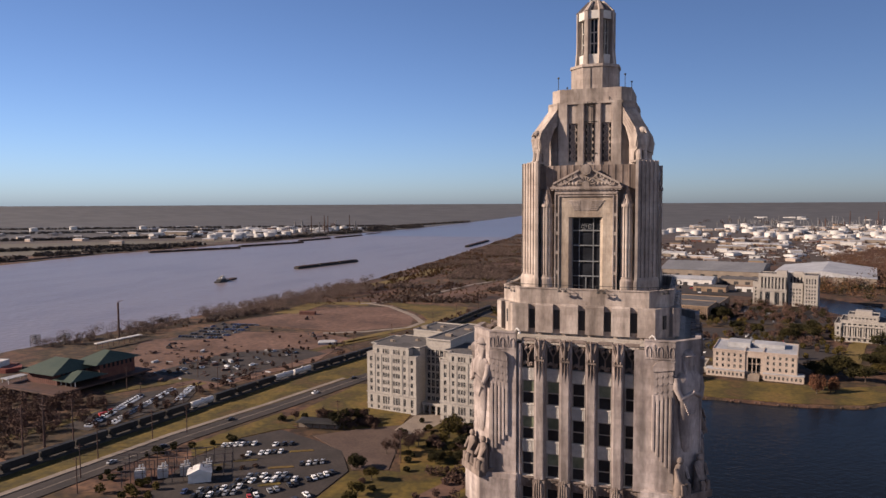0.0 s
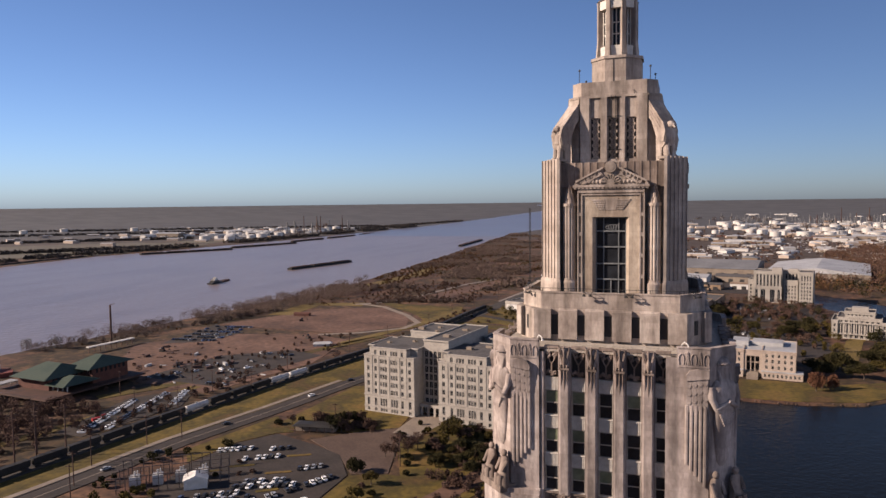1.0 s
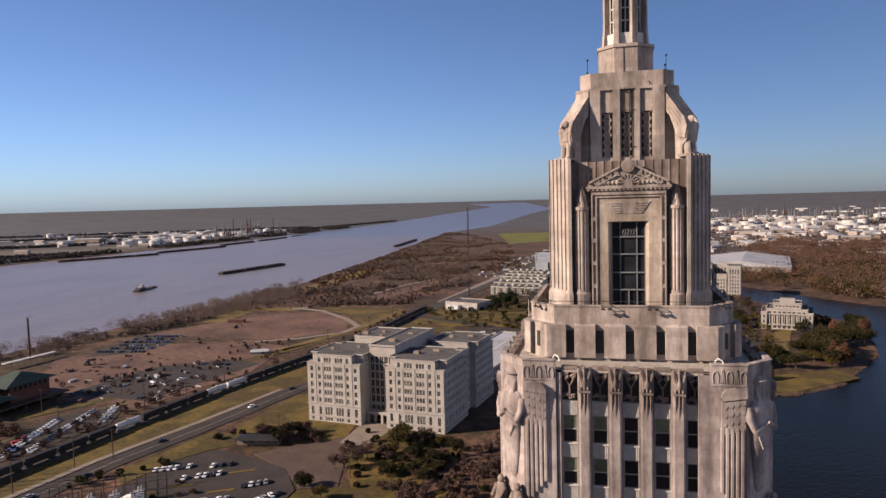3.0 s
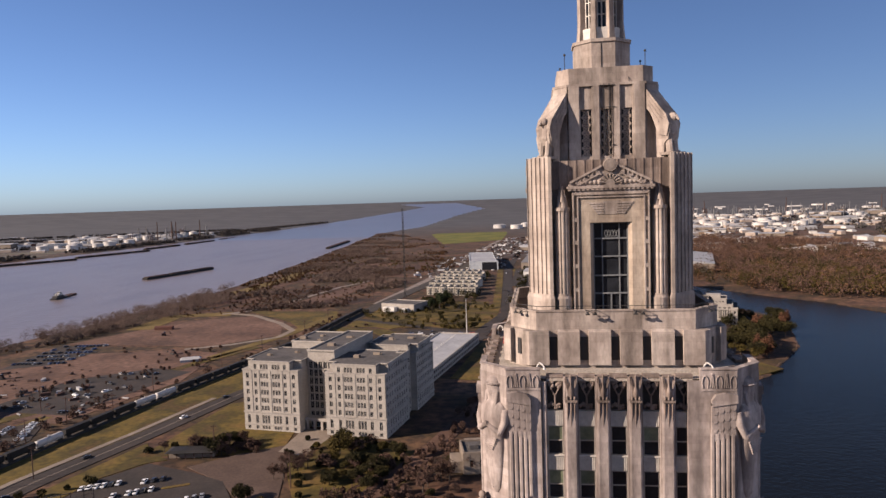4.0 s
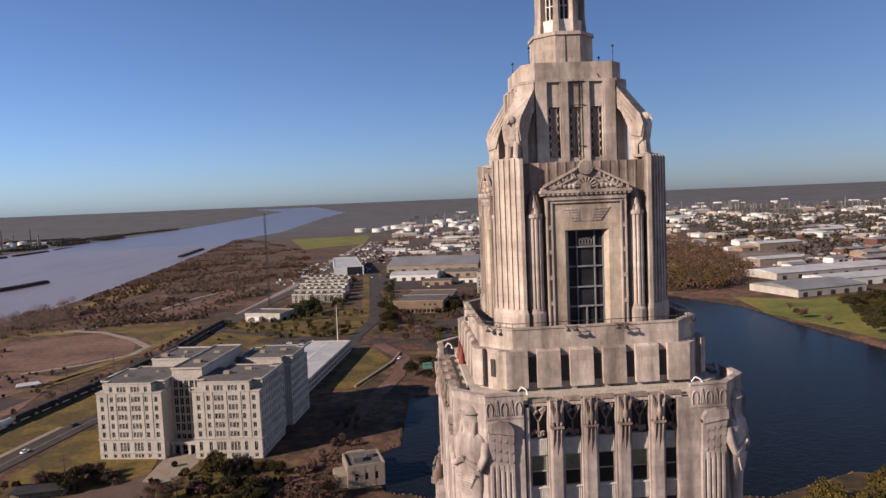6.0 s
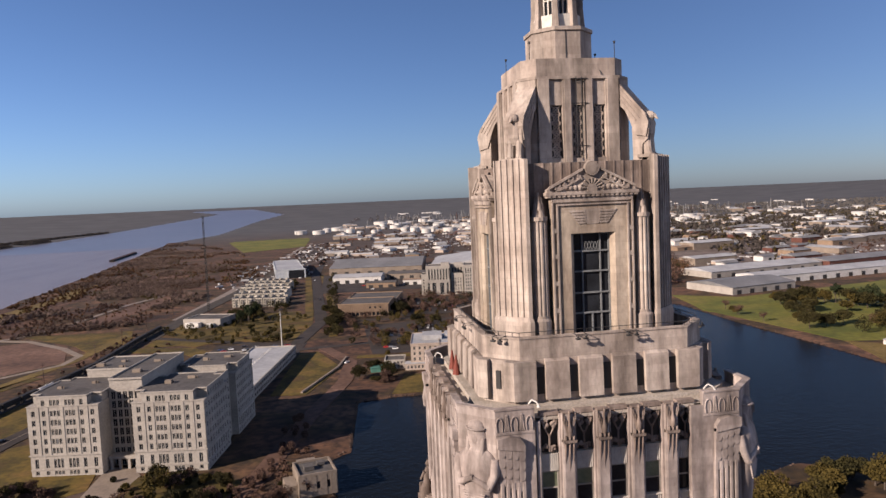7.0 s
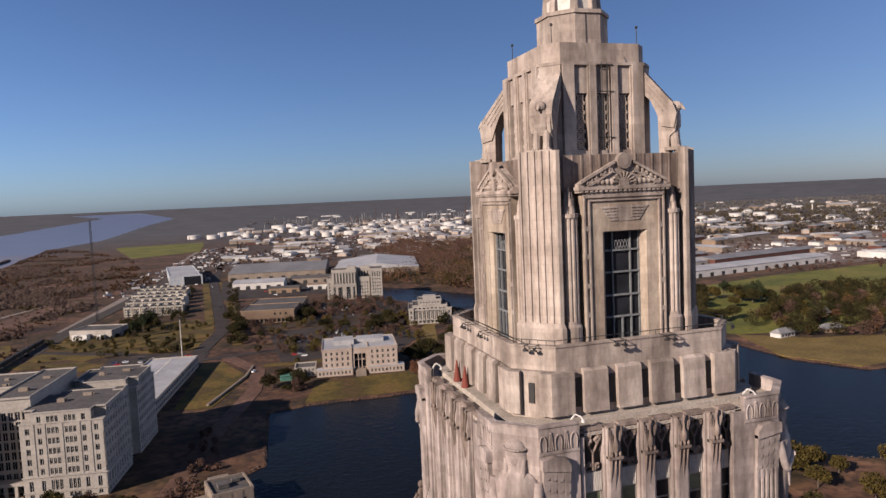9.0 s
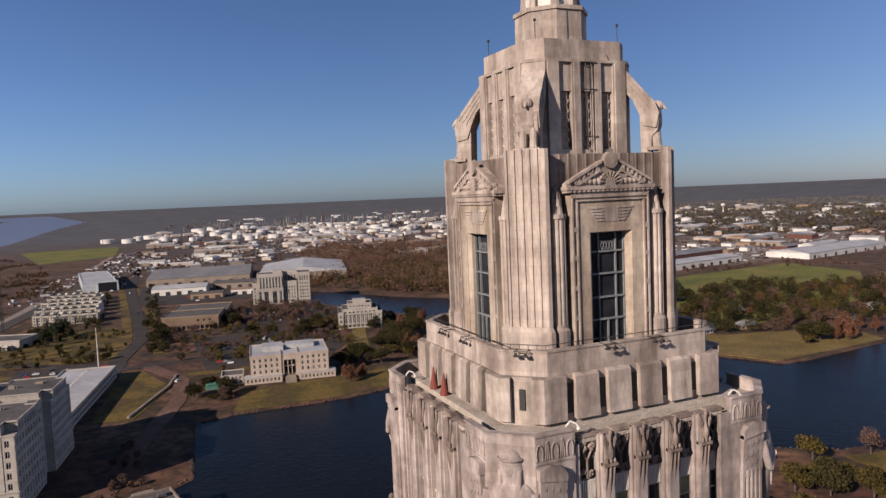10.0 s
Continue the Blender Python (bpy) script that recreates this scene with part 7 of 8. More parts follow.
def crown(seed, lobes, n, size, hollow=0.55):
    """Leaf clumps over the shells of several lobes (x, y, z, rx, ry, rz), with gaps."""
    rng = np.random.default_rng(seed)
    weight = np.array([l[3] * l[4] + l[5] * l[3] for l in lobes])
    which = rng.choice(len(lobes), n, p=weight / weight.sum())
    d = rng.normal(size=(n, 3))
    d /= np.linalg.norm(d, axis=1)[:, None]
    r = rng.uniform(hollow, 1.05, n)[:, None]
    L = np.array(lobes)[which]
    c = L[:, :3] + d * r * L[:, 3:]
    keep = c[:, 2] > 0.4
    return flakes(rng, c[keep], size)


def lobes_for(seed, height, width, n, low=0.45):
    rng = np.random.default_rng(seed)
    out = [(0, 0, height * 0.66, width * 0.32, width * 0.32, height * 0.28)]
    for k in range(n):
        a = 2 * math.pi * k / n + rng.uniform(-0.4, 0.4)
        d = width * rng.uniform(0.22, 0.36)
        r = width * rng.uniform(0.16, 0.26)
        out.append((d * math.cos(a), d * math.sin(a), height * rng.uniform(low, 0.74), r, r, r * rng.uniform(0.7, 1.0)))
    return out


def make_tree(label, seed, height, width, leaf, n, size, lobes=7, low=0.45, trunk=0.4, hollow=0.55, shape=None, branchy=8):
    t = thing("tree", label, "tree", pose(0, -980 - seed, 0), group="trees")
    ls = shape or lobes_for(seed, height, width, lobes, low)
    random.seed(seed)
    b = Build().rod((0, 0, -0.4), (0, 0, height * 0.35), trunk, trunk * 0.7, 8)
    for x, y, z, rx, ry, rz in ls[:branchy]:
        mid = (x * 0.45, y * 0.45, height * 0.35 + (z - height * 0.35) * 0.55)
        b.rod((0, 0, height * 0.3), mid, trunk * 0.55, trunk * 0.35, 6)
        b.rod(mid, (x, y, z), trunk * 0.35, trunk * 0.12, 6)
        for j in range(4):
            e = (x + rx * random.uniform(-0.9, 0.9), y + ry * random.uniform(-0.9, 0.9), z + rz * random.uniform(-0.2, 0.95))
            b.rod((x, y, z), e, trunk * 0.13, trunk * 0.04, 4)
    part("trunk", b, BARK, t)
    v, f = crown(seed, ls, n, size, hollow)
    part("crown", quick_mesh("crown", v, f, leaf), None, t)
    return t


OAKS = [make_tree("broad dark green live oak on grass", 101 + k, 11 + 2 * k, 15 + 2 * k, OAKLEAF, 1500, 0.62) for k in range(3)]
OLIVES = [make_tree("rounded olive green tree on grass", 111 + k, 9 + 2 * k, 10 + 2 * k, OLIVE, 1200, 0.55) for k in range(2)]
BARES = [make_tree("bare brown winter tree with fine twigs", 121 + k, 11 + 2.5 * k, 9 + 2 * k, TWIG, 1000, 0.38, hollow=0.2) for k in range(3)]
REDS = [make_tree("rusty red cypress at the water", 131 + k, 13 + 2 * k, 8 + k, REDLEAF, 1000, 0.5, hollow=0.3, shape=[(0, 0, 9 + k, 2.6, 2.6, 5), (0.6, 0.4, 5, 3.6, 3.6, 3.2), (-0.8, 0, 7, 3.2, 3.2, 3)]) for k in range(2)]
PINES = [make_tree("tall dark pine with open crown", 141, 20, 9, PINELEAF, 1000, 0.6, low=0.62, trunk=0.35)]
SHRUBS = [make_tree("low brown winter shrub", 151 + k, 4.5 + k, 7 + k, TWIG, 600, 0.42, low=0.3, trunk=0.15, hollow=0.3) for k in range(2)] + [make_tree("low dark green shrub", 155, 4, 6, OAKLEAF, 600, 0.45, low=0.3, trunk=0.15)]
planted = set()
trng = random.Random(77)


def plant(kind, x, y, scale=1.0):
    src = trng.choice(kind)
    m = pose(x, y, 0.15, 0, 0, trng.uniform(0, 360)) @ Matrix.Scale(scale * trng.uniform(0.8, 1.2), 4)
    if src not in planted:
        planted.add(src)
        src.matrix_basis = m
    else:
        copy_thing(src, m).matrix_basis = m


def zone(kind, poly, n, scale=1.0):
    xs, ys = [p[0] for p in poly], [p[1] for p in poly]
    done = 0
    for k in range(n * 12):
        x, y = trng.uniform(min(xs), max(xs)), trng.uniform(min(ys), max(ys))
        if done < n and inside(poly, x, y) and not inside(LAKE, x, y):
            plant(kind, x, y, scale)
            done += 1


zone(OAKS + OLIVES[:1], [(-118, 246), (-110, 258), (-80, 250), (-68, 236), (-74, 200), (-98, 200)], 20, 0.5)
zone(SHRUBS + OLIVES, [(-122, 243), (-113, 262), (-75, 248), (-66, 222), (-73, 196), (-98, 199)], 10)
zone(OAKS[:1] + SHRUBS + BARES[:1], [(-198, 232), (-196, 252), (-169, 244), (-148, 258), (-135, 240), (-157, 233)], 12, 0.7)
zone(SHRUBS + BARES + OLIVES[:1], [(-60, 241), (-48, 251), (-34, 240), (-42, 190), (-62, 190)], 14, 0.7)
zone(SHRUBS[:2] + BARES[:1], [(-176, 240), (-164, 256), (-142, 250), (-146, 240)], 16, 0.8)
zone(BARES + SHRUBS[:2], [(-124, 206), (-104, 206), (-98, 226), (-116, 230)], 8, 0.6)
zone(OAKS[:2], [(-132, 180), (-126, 190), (-122, 180)], 2, 0.6)
zone(OLIVES + SHRUBS, [(-126, 130), (-124, 176), (-90, 186), (-86, 140)], 7, 0.55)
zone(SHRUBS + BARES[:1], [(-190, 160), (-180, 186), (-160, 180), (-172, 160)], 4, 0.5)
zone(OAKS + OLIVES + REDS, [(135, 430), (160, 530), (200, 610), (208, 560), (182, 485), (150, 410)], 26, 0.95)
zone(OAKS + OLIVES, [(108, 425), (150, 520), (168, 545), (152, 440), (128, 402)], 14, 0.9)
zone(OAKS[1:] + OLIVES, [(338, 440), (352, 480), (407, 585), (444, 577), (520, 545), (500, 460), (423, 440), (372, 430)], 30)
zone(PINES, [(440, 560), (490, 550), (480, 510), (444, 520)], 8, 0.9)
zone(REDS, [(425, 312), (430, 300), (482, 312), (480, 330)], 10, 0.95)
zone(OAKS + OLIVES, [(395, 305), (430, 300), (426, 330), (405, 335)], 6)
zone(BARES + OLIVES, [(330, 500), (340, 560), (345, 560), (338, 480)], 5, 0.7)
zone(OLIVES + OAKS[:1], [(150, 183), (165, 196), (215, 172), (228, 140), (228, 90), (160, 100)], 32, 0.95)
zone(OLIVES, [(124, 178), (165, 190), (160, 120), (120, 130)], 12, 0.9)
plant(BARES, 247, 150, 1.0)
zone(REDS, [(76, 380), (98, 392), (100, 400), (80, 396)], 5, 0.75)
zone(OAKS, [(86, 400), (120, 425), (118, 455), (92, 452)], 8, 0.8)
zone(OAKS[:2] + BARES[:1], [(-12, 400), (8, 385), (12, 412), (0, 440)], 6, 0.7)
zone(SHRUBS, [(-6, 372), (24, 366), (22, 400), (-10, 400)], 6, 0.8)
zone(OAKS + OLIVES, [(-36, 575), (-24, 580), (-22, 660), (-34, 690)], 8, 0.8)
zone(OAKS, [(30, 655), (36, 720), (44, 720), (42, 650)], 6, 0.8)
zone(OAKS + OLIVES + BARES, [(40, 600), (100, 618), (148, 640), (112, 565), (100, 545), (50, 590)], 14, 0.75)
zone(PINES + OAKS[:2], [(-124, 640), (-108, 640), (-104, 690), (-124, 720)], 14, 0.8)
zone(SHRUBS + BARES[:1], [(-200, 440), (-150, 455), (-160, 560), (-195, 620)], 8, 0.55)
zone(OLIVES + OAKS[:1] + SHRUBS, [(-120, 560), (-60, 545), (-50, 640), (-110, 640)], 10, 0.55)


def woods(name, label, area, n, leaf, height, flakes_each, size, seed, wob=1.0):
    """Far woodland: crowns of many small clumps over a stretch of land, past counting."""
    rng = np.random.default_rng(seed)
    xs, ys = [p[0] for p in area], [p[1] for p in area]
    cs = []
    while len(cs) < n:
        x, y = rng.uniform(min(xs), max(xs)), rng.uniform(min(ys), max(ys))
        if inside(area, x, y) and not (-60 < x < 620 and 80 < y < 920 and inside(LAKE, x, y)) and noise.noise((x * 0.008, y * 0.008, seed)) > -0.25 * wob:
            cs.append((x, y))
    c = np.array(cs)
    h = height * rng.uniform(0.6, 1.25, n)
    w = h * rng.uniform(0.35, 0.6, n)
    d = rng.normal(size=(n, flakes_each, 3))
    d /= np.linalg.norm(d, axis=2)[:, :, None]
    d *= rng.uniform(0.5, 1.05, (n, flakes_each))[:, :, None]
    p = np.empty((n, flakes_each, 3))
    p[:, :, 0] = c[:, 0, None] + d[:, :, 0] * w[:, None]
    p[:, :, 1] = c[:, 1, None] + d[:, :, 1] * w[:, None]
    p[:, :, 2] = h[:, None] * 0.56 + d[:, :, 2] * h[:, None] * 0.46
    v, f = flakes(rng, p.reshape(-1, 3), size)
    if max(math.hypot(x + 10, y + 70) for x, y in area) > 2400:
        v = np.array([far(q) for q in v])
    ob = new(name, quick_mesh(name, v, f, leaf))
    return tagged(ob, label, "woods", kind="stuff")


woods("shore_trees", "dark green trees on the far shore", [(372, 375), (402, 442), (511, 530), (583, 553), (700, 470), (640, 380), (560, 350), (470, 345), (449, 400)], 90, OAKLEAF, 12, 420, 0.62, 41, 3.0)
woods("shore_trees", "brown and olive trees on the far shore", [(372, 375), (402, 442), (511, 530), (583, 553), (700, 470), (640, 380), (560, 350), (470, 345), (449, 400)], 50, OLIVE, 10, 380, 0.6, 42, 3.0)
woods("bank_trees", "bare winter trees along the river bank", [(-425, 505), (-478, 498), (-460, 620), (-448, 800), (-380, 760), (-405, 600)], 230, SCRUBTWIG, 10, 230, 0.34, 43, 3.0)
woods("bank_trees", "bare brown shrubs along the river bank", [(-486, 330), (-440, 400), (-452, 490), (-482, 480)], 70, SCRUBTWIG, 7, 200, 0.34, 44, 3.0)
woods("bank_scrub", "brown scrub below the restaurant", [(-430, 225), (-345, 222), (-312, 240), (-292, 200), (-300, 130), (-440, 100)], 330, TWIG, 6.0, 190, 0.42, 45, 3.0)
woods("field_scrub", "low brown scrub round the earth track", [(-330, 655), (-390, 700), (-320, 880), (-220, 820), (-225, 690)], 170, TWIG, 3.5, 120, 0.45, 46, 0.3)
woods("yard_scrub", "low brown bushes in the yards", [(-396, 240), (-300, 280), (-255, 400), (-290, 480), (-410, 480)], 24, TWIG, 2.6, 110, 0.4, 47, 3.0)
woods("street_trees", "bare brown trees in the car parks", [(50, 640), (130, 655), (140, 760), (60, 765)], 40, TWIG, 6, 200, 0.45, 48, 3.0)
woods("street_trees", "bare brown trees behind the public building", [(5, 480), (0, 600), (110, 615), (118, 520)], 40, TWIG, 6, 200, 0.45, 49, 3.0)
woods("street_trees", "dark trees among the town houses", [(-150, 700), (-120, 690), (-76, 745), (-82, 1000), (-90, 1000), (-96, 790), (-140, 780)], 50, OAKLEAF, 7, 180, 0.55, 50, 3.0)
woods("street_trees", "mixed trees along the avenue", [(-36, 700), (-34, 1080), (-22, 1080), (-25, 700)], 26, OAKLEAF, 7, 180, 0.55, 51, 3.0)
woods("lake_trees", "dark trees beside the court building", [(150, 560), (165, 545), (188, 600), (150, 640), (145, 610)], 24, OAKLEAF, 10, 300, 0.6, 52, 3.0)
woods("substation_scrub", "dark green and brown bushes round the substation", [(-226, 140), (-224, 185), (-200, 204), (-196, 196), (-214, 178), (-212, 140)], 14, OAKLEAF, 3.2, 200, 0.42, 54, 3.0)
woods("substation_scrub", "brown bushes beside the substation", [(-212, 132), (-196, 150), (-170, 138), (-176, 112), (-215, 112)], 18, OLIVE, 3.4, 200, 0.42, 55, 3.0)
woods("lane_scrub", "brown bushes along the lane", [(-96, 190), (-88, 200), (-70, 250), (-56, 252), (-50, 330), (-40, 330), (-36, 250), (-60, 180), (-100, 150)], 90, TWIG, 4, 180, 0.4, 56, 3.0)
woods("lawn_scrub", "dark bushes on the lawns before the office block", [(-196, 240), (-165, 262), (-150, 258), (-128, 240), (-104, 190), (-70, 195), (-64, 240), (-84, 254), (-120, 262), (-140, 244)], 36, OAKLEAF, 3, 190, 0.42, 57, 3.0)
woods("garage_scrub", "bushes on the lawns near the garage", [(-130, 556), (-60, 545), (-46, 620), (-60, 700), (-150, 700), (-200, 640)], 60, OLIVE, 4.5, 150, 0.45, 58, 3.0)
woods("garage_scrub", "dark trees on the lawns near the garage", [(-130, 556), (-60, 545), (-46, 620), (-60, 700), (-150, 700), (-200, 640)], 30, OAKLEAF, 6, 170, 0.5, 59, 3.0)
woods("park_scrub", "olive trees round the public buildings", [(-10, 380), (10, 470), (0, 620), (40, 640), (150, 640), (118, 500), (88, 462), (20, 462)], 90, OLIVE, 6, 190, 0.5, 61, 3.0)
woods("verge_scrub", "dark scrub beside the railway", [(-236, 420), (-226, 480), (-216, 640), (-207, 640), (-207, 470), (-222, 420)], 60, TWIG, 3, 110, 0.42, 53, 3.0)
woods("woodland", "bare brown winter woods behind the lake", [(160, 905), (205, 835), (250, 775), (300, 715), (345, 690), (470, 860), (600, 1300), (620, 1500), (420, 1750), (280, 1500), (210, 1150), (160, 1000)], 2100, TWIG, 15, 46, 1.0, 1)
woods("woodland", "olive green woods behind the lake", [(230, 830), (300, 725), (345, 700), (430, 830), (400, 1000), (260, 1000)], 420, OLIVE, 14, 46, 0.95, 2)
woods("scrub", "brown scrub along the river bank", [(-455, 760), (-445, 900), (-460, 1100), (-490, 1440), (-535, 1900), (-590, 2450), (-480, 2350), (-260, 1760), (-150, 1150), (-205, 850), (-300, 880), (-380, 760)], 2200, SCRUBTWIG, 5.0, 44, 0.95, 3, -0.4)
woods("scrub", "russet scrub along the river bank", [(-455, 760), (-445, 900), (-460, 1100), (-490, 1440), (-535, 1900), (-590, 2450), (-480, 2350), (-260, 1760), (-150, 1150), (-205, 850), (-300, 880), (-380, 760)], 1500, RUSSET, 3.0, 26, 1.1, 6, -0.3)
woods("scrub", "low olive scrub beside the river", [(-420, 780), (-440, 1100), (-470, 1500), (-300, 1700), (-170, 1150), (-215, 840), (-300, 900)], 160, OLIVE, 4, 24, 0.8, 4, 0.3)
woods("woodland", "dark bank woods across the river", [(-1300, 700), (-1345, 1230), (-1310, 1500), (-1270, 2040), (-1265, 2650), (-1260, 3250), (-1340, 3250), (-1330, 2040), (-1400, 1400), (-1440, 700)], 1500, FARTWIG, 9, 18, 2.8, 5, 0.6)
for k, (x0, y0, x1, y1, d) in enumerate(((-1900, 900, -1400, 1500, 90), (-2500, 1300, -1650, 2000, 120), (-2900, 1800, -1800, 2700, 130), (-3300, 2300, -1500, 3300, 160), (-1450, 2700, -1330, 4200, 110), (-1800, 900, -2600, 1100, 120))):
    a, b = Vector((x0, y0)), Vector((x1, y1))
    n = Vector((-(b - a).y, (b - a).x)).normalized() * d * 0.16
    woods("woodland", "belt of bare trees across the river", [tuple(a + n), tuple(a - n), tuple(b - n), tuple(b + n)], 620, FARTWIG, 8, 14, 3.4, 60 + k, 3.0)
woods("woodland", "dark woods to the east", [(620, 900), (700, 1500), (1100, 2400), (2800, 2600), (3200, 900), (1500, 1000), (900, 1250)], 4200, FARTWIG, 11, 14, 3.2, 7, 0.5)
woods("woodland", "olive tinted woods to the east", [(620, 880), (700, 1500), (1100, 2400), (2800, 2600), (3200, 900), (1500, 1100), (1000, 1250)], 1500, OLIVE, 11, 14, 2.2, 8, 0.5)
woods("woodland", "trees among the works", [(-80, 1350), (-20, 2200), (200, 3300), (1200, 3300), (1300, 2400), (700, 1900), (200, 1320)], 700, TWIG, 9, 20, 1.7, 10, 0.6)
woods("woodland", "trees round the houses to the east", [(560, 330), (700, 480), (1000, 620), (1500, 560), (1300, 250), (700, 200)], 900, OAKLEAF, 12, 30, 1.1, 11, 1.0)
woods("woodland", "brown trees round the houses to the east", [(560, 330), (700, 480), (1000, 620), (1500, 560), (1300, 250), (700, 200)], 700, TWIG, 12, 30, 1.1, 12, 1.0)
SHORE = [(345, 400), (372, 430), (402, 442), (511, 530), (583, 553), (720, 470), (660, 360), (560, 330), (470, 335), (410, 350)]
woods("shore_trees", "bare brown trees on the far shore", SHORE, 60, TWIG, 11, 380, 0.55, 71, 3.0)
woods("shore_trees", "russet trees on the far shore", SHORE, 30, RUSSET, 10, 340, 0.55, 72, 3.0)
woods("shore_trees", "dense dark trees on the far shore", SHORE, 60, OAKLEAF, 13, 380, 0.62, 73, 3.0)
BANKLAND = [(-486, 330), (-452, 490), (-440, 620), (-432, 800), (-445, 900), (-460, 1100), (-490, 1440), (-400, 1440), (-250, 1200), (-215, 900), (-215, 700), (-330, 665), (-400, 620), (-425, 520), (-440, 420)]
woods("scrub", "clumps of dark brown scrub between river and railway", BANKLAND, 1000, SCRUBTWIG, 3.6, 60, 0.7, 74, -0.6)
woods("scrub", "russet dry grass clumps between river and railway", BANKLAND, 600, RUSSET, 2.0, 34, 0.55, 75, 0.5)
woods("bank_trees", "tall bare trees on the river's edge", [(-505, 330), (-488, 330), (-462, 520), (-440, 700), (-440, 900), (-456, 900), (-462, 700), (-488, 480)], 110, SCRUBTWIG, 9, 180, 0.32, 76, 3.0)
woods("yard_scrub", "brown bushes round the river yards", [(-396, 240), (-300, 280), (-255, 400), (-252, 470), (-290, 480), (-300, 400), (-350, 330)], 46, TWIG, 3.2, 120, 0.4, 77, 3.0)
woods("verge_scrub", "bare bushes along the railway verge", [(-318, 60), (-296, 60), (-262, 260), (-238, 395), (-246, 400), (-285, 300)], 70, TWIG, 4.0, 150, 0.38, 78, 3.0)
woods("street_trees", "dark street trees along the avenue", [(-36, 560), (-20, 560), (-18, 690), (-30, 700)], 24, OAKLEAF, 9, 260, 0.5, 79, 3.0)
woods("street_trees", "bare trees between the public buildings", [(-10, 460), (-4, 640), (150, 660), (150, 800), (40, 790), (-20, 700)], 110, TWIG, 7, 200, 0.42, 80, 3.0)
woods("street_trees", "dark trees between the public buildings", [(-10, 440), (-4, 640), (150, 660), (150, 800), (40, 790), (-20, 700)], 60, OAKLEAF, 7, 220, 0.5, 81, 3.0)
woods("woodland", "russet winter woods behind the lake", [(160, 905), (205, 835), (250, 775), (300, 715), (345, 690), (470, 860), (600, 1300), (620, 1500), (420, 1750), (280, 1500), (210, 1150), (160, 1000)], 700, RUSSET, 14, 40, 1.0, 82)
woods("woodland", "dark trees in the woods behind the lake", [(160, 905), (205, 835), (250, 775), (300, 715), (345, 690), (470, 860), (600, 1300), (420, 1400), (210, 1150), (160, 1000)], 420, OAKLEAF, 15, 46, 0.95, 83)
woods("woodland", "brown scrub land among the eastern yards", [(620, 700), (700, 1100), (1100, 1300), (1600, 1000), (1400, 640), (900, 600)], 420, TWIG, 6, 24, 1.2, 84, 0.0)
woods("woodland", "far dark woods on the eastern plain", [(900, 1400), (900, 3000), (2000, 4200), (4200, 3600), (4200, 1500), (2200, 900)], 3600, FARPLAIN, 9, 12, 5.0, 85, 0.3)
# the houses on the far shore
for x, y, a, wall in ((362, 372, 12, WHITE), (404, 372, -8, TAN), (492, 340, 15, TAN), (560, 372, 5, WHITE), (455, 420, 30, TAN)):
    h = thing("house", "low family house with a grey gabled roof among trees", "house", pose(x, y, 0.1, 0, 0, a), group="houses on the far shore")
    part("wall", Build().box(0, 17, 0, 9, 0, 3.4), wall, h)
    part("roof", Build().add([(-0.7, -0.7, 3.4), (17.7, -0.7, 3.4), (17.7, 9.7, 3.4), (-0.7, 9.7, 3.4), (2.5, 4.5, 6.6), (14.5, 4.5, 6.6)], [(0, 1, 5, 4), (2, 3, 4, 5), (3, 0, 4), (1, 2, 5), (3, 2, 1, 0)]), ROOFGREY, h)
    for k in range(4):
        part("window", Build().box(1.6 + 4 * k, 3.4 + 4 * k, -0.08, 0.05, 1.0, 2.5), GLASS, h)
    part("door", Build().box(8.4, 9.5, -0.1, 0.05, 0, 2.1), BRICK, h)

# ---- the works to the north: tanks, columns, sheds ----
irng = random.Random(55)


def place_far(ob, x, y, a=0.0):
    """Sets a thing on the land; past 2.4 km it is drawn in with the land."""
    p = far((x, y, 0))
    s = (p - EYE_MID).length / (Vector((x, y, 0)) - EYE_MID).length
    ob.matrix_basis = Matrix.Translation(p) @ Matrix.Rotation(radians(a), 4, "Z") @ Matrix.Scale(s, 4)
    return ob


def make_tank(r, h, label, domed):
    t = thing("storage_tank", label, "storage tank", pose(0, -990, 0), group="storage tanks of the works")
    part("shell", Build().cyl(0, 0, 0, h, r, n=28), WHITE, t)
    part("roof", Build().cyl(0, 0, h, h + (r * 0.16 if domed else 0.5), r * 1.01, r * (0.15 if domed else 0.98), n=28), WHITE, t)
    part("rim", Build().cyl(0, 0, h - 0.5, h + 0.15, r * 1.02, n=28), ROOFWHITE, t)
    part("stair", Build().box(r, r + 1.2, -0.8, 0.8, 0, h), METALBAR, t)
    return t


TANKS = [make_tank(24, 14, "wide white storage tank with a low roof", False), make_tank(17, 15, "white storage tank with a domed roof", True), make_tank(11, 12, "small white storage tank with a domed roof", True)]
started = set()


def put_tank(k, x, y):
    src = TANKS[k]
    if k in started:
        src = copy_thing(src, Matrix())
    started.add(k)
    place_far(src, x, y, irng.uniform(0, 360))


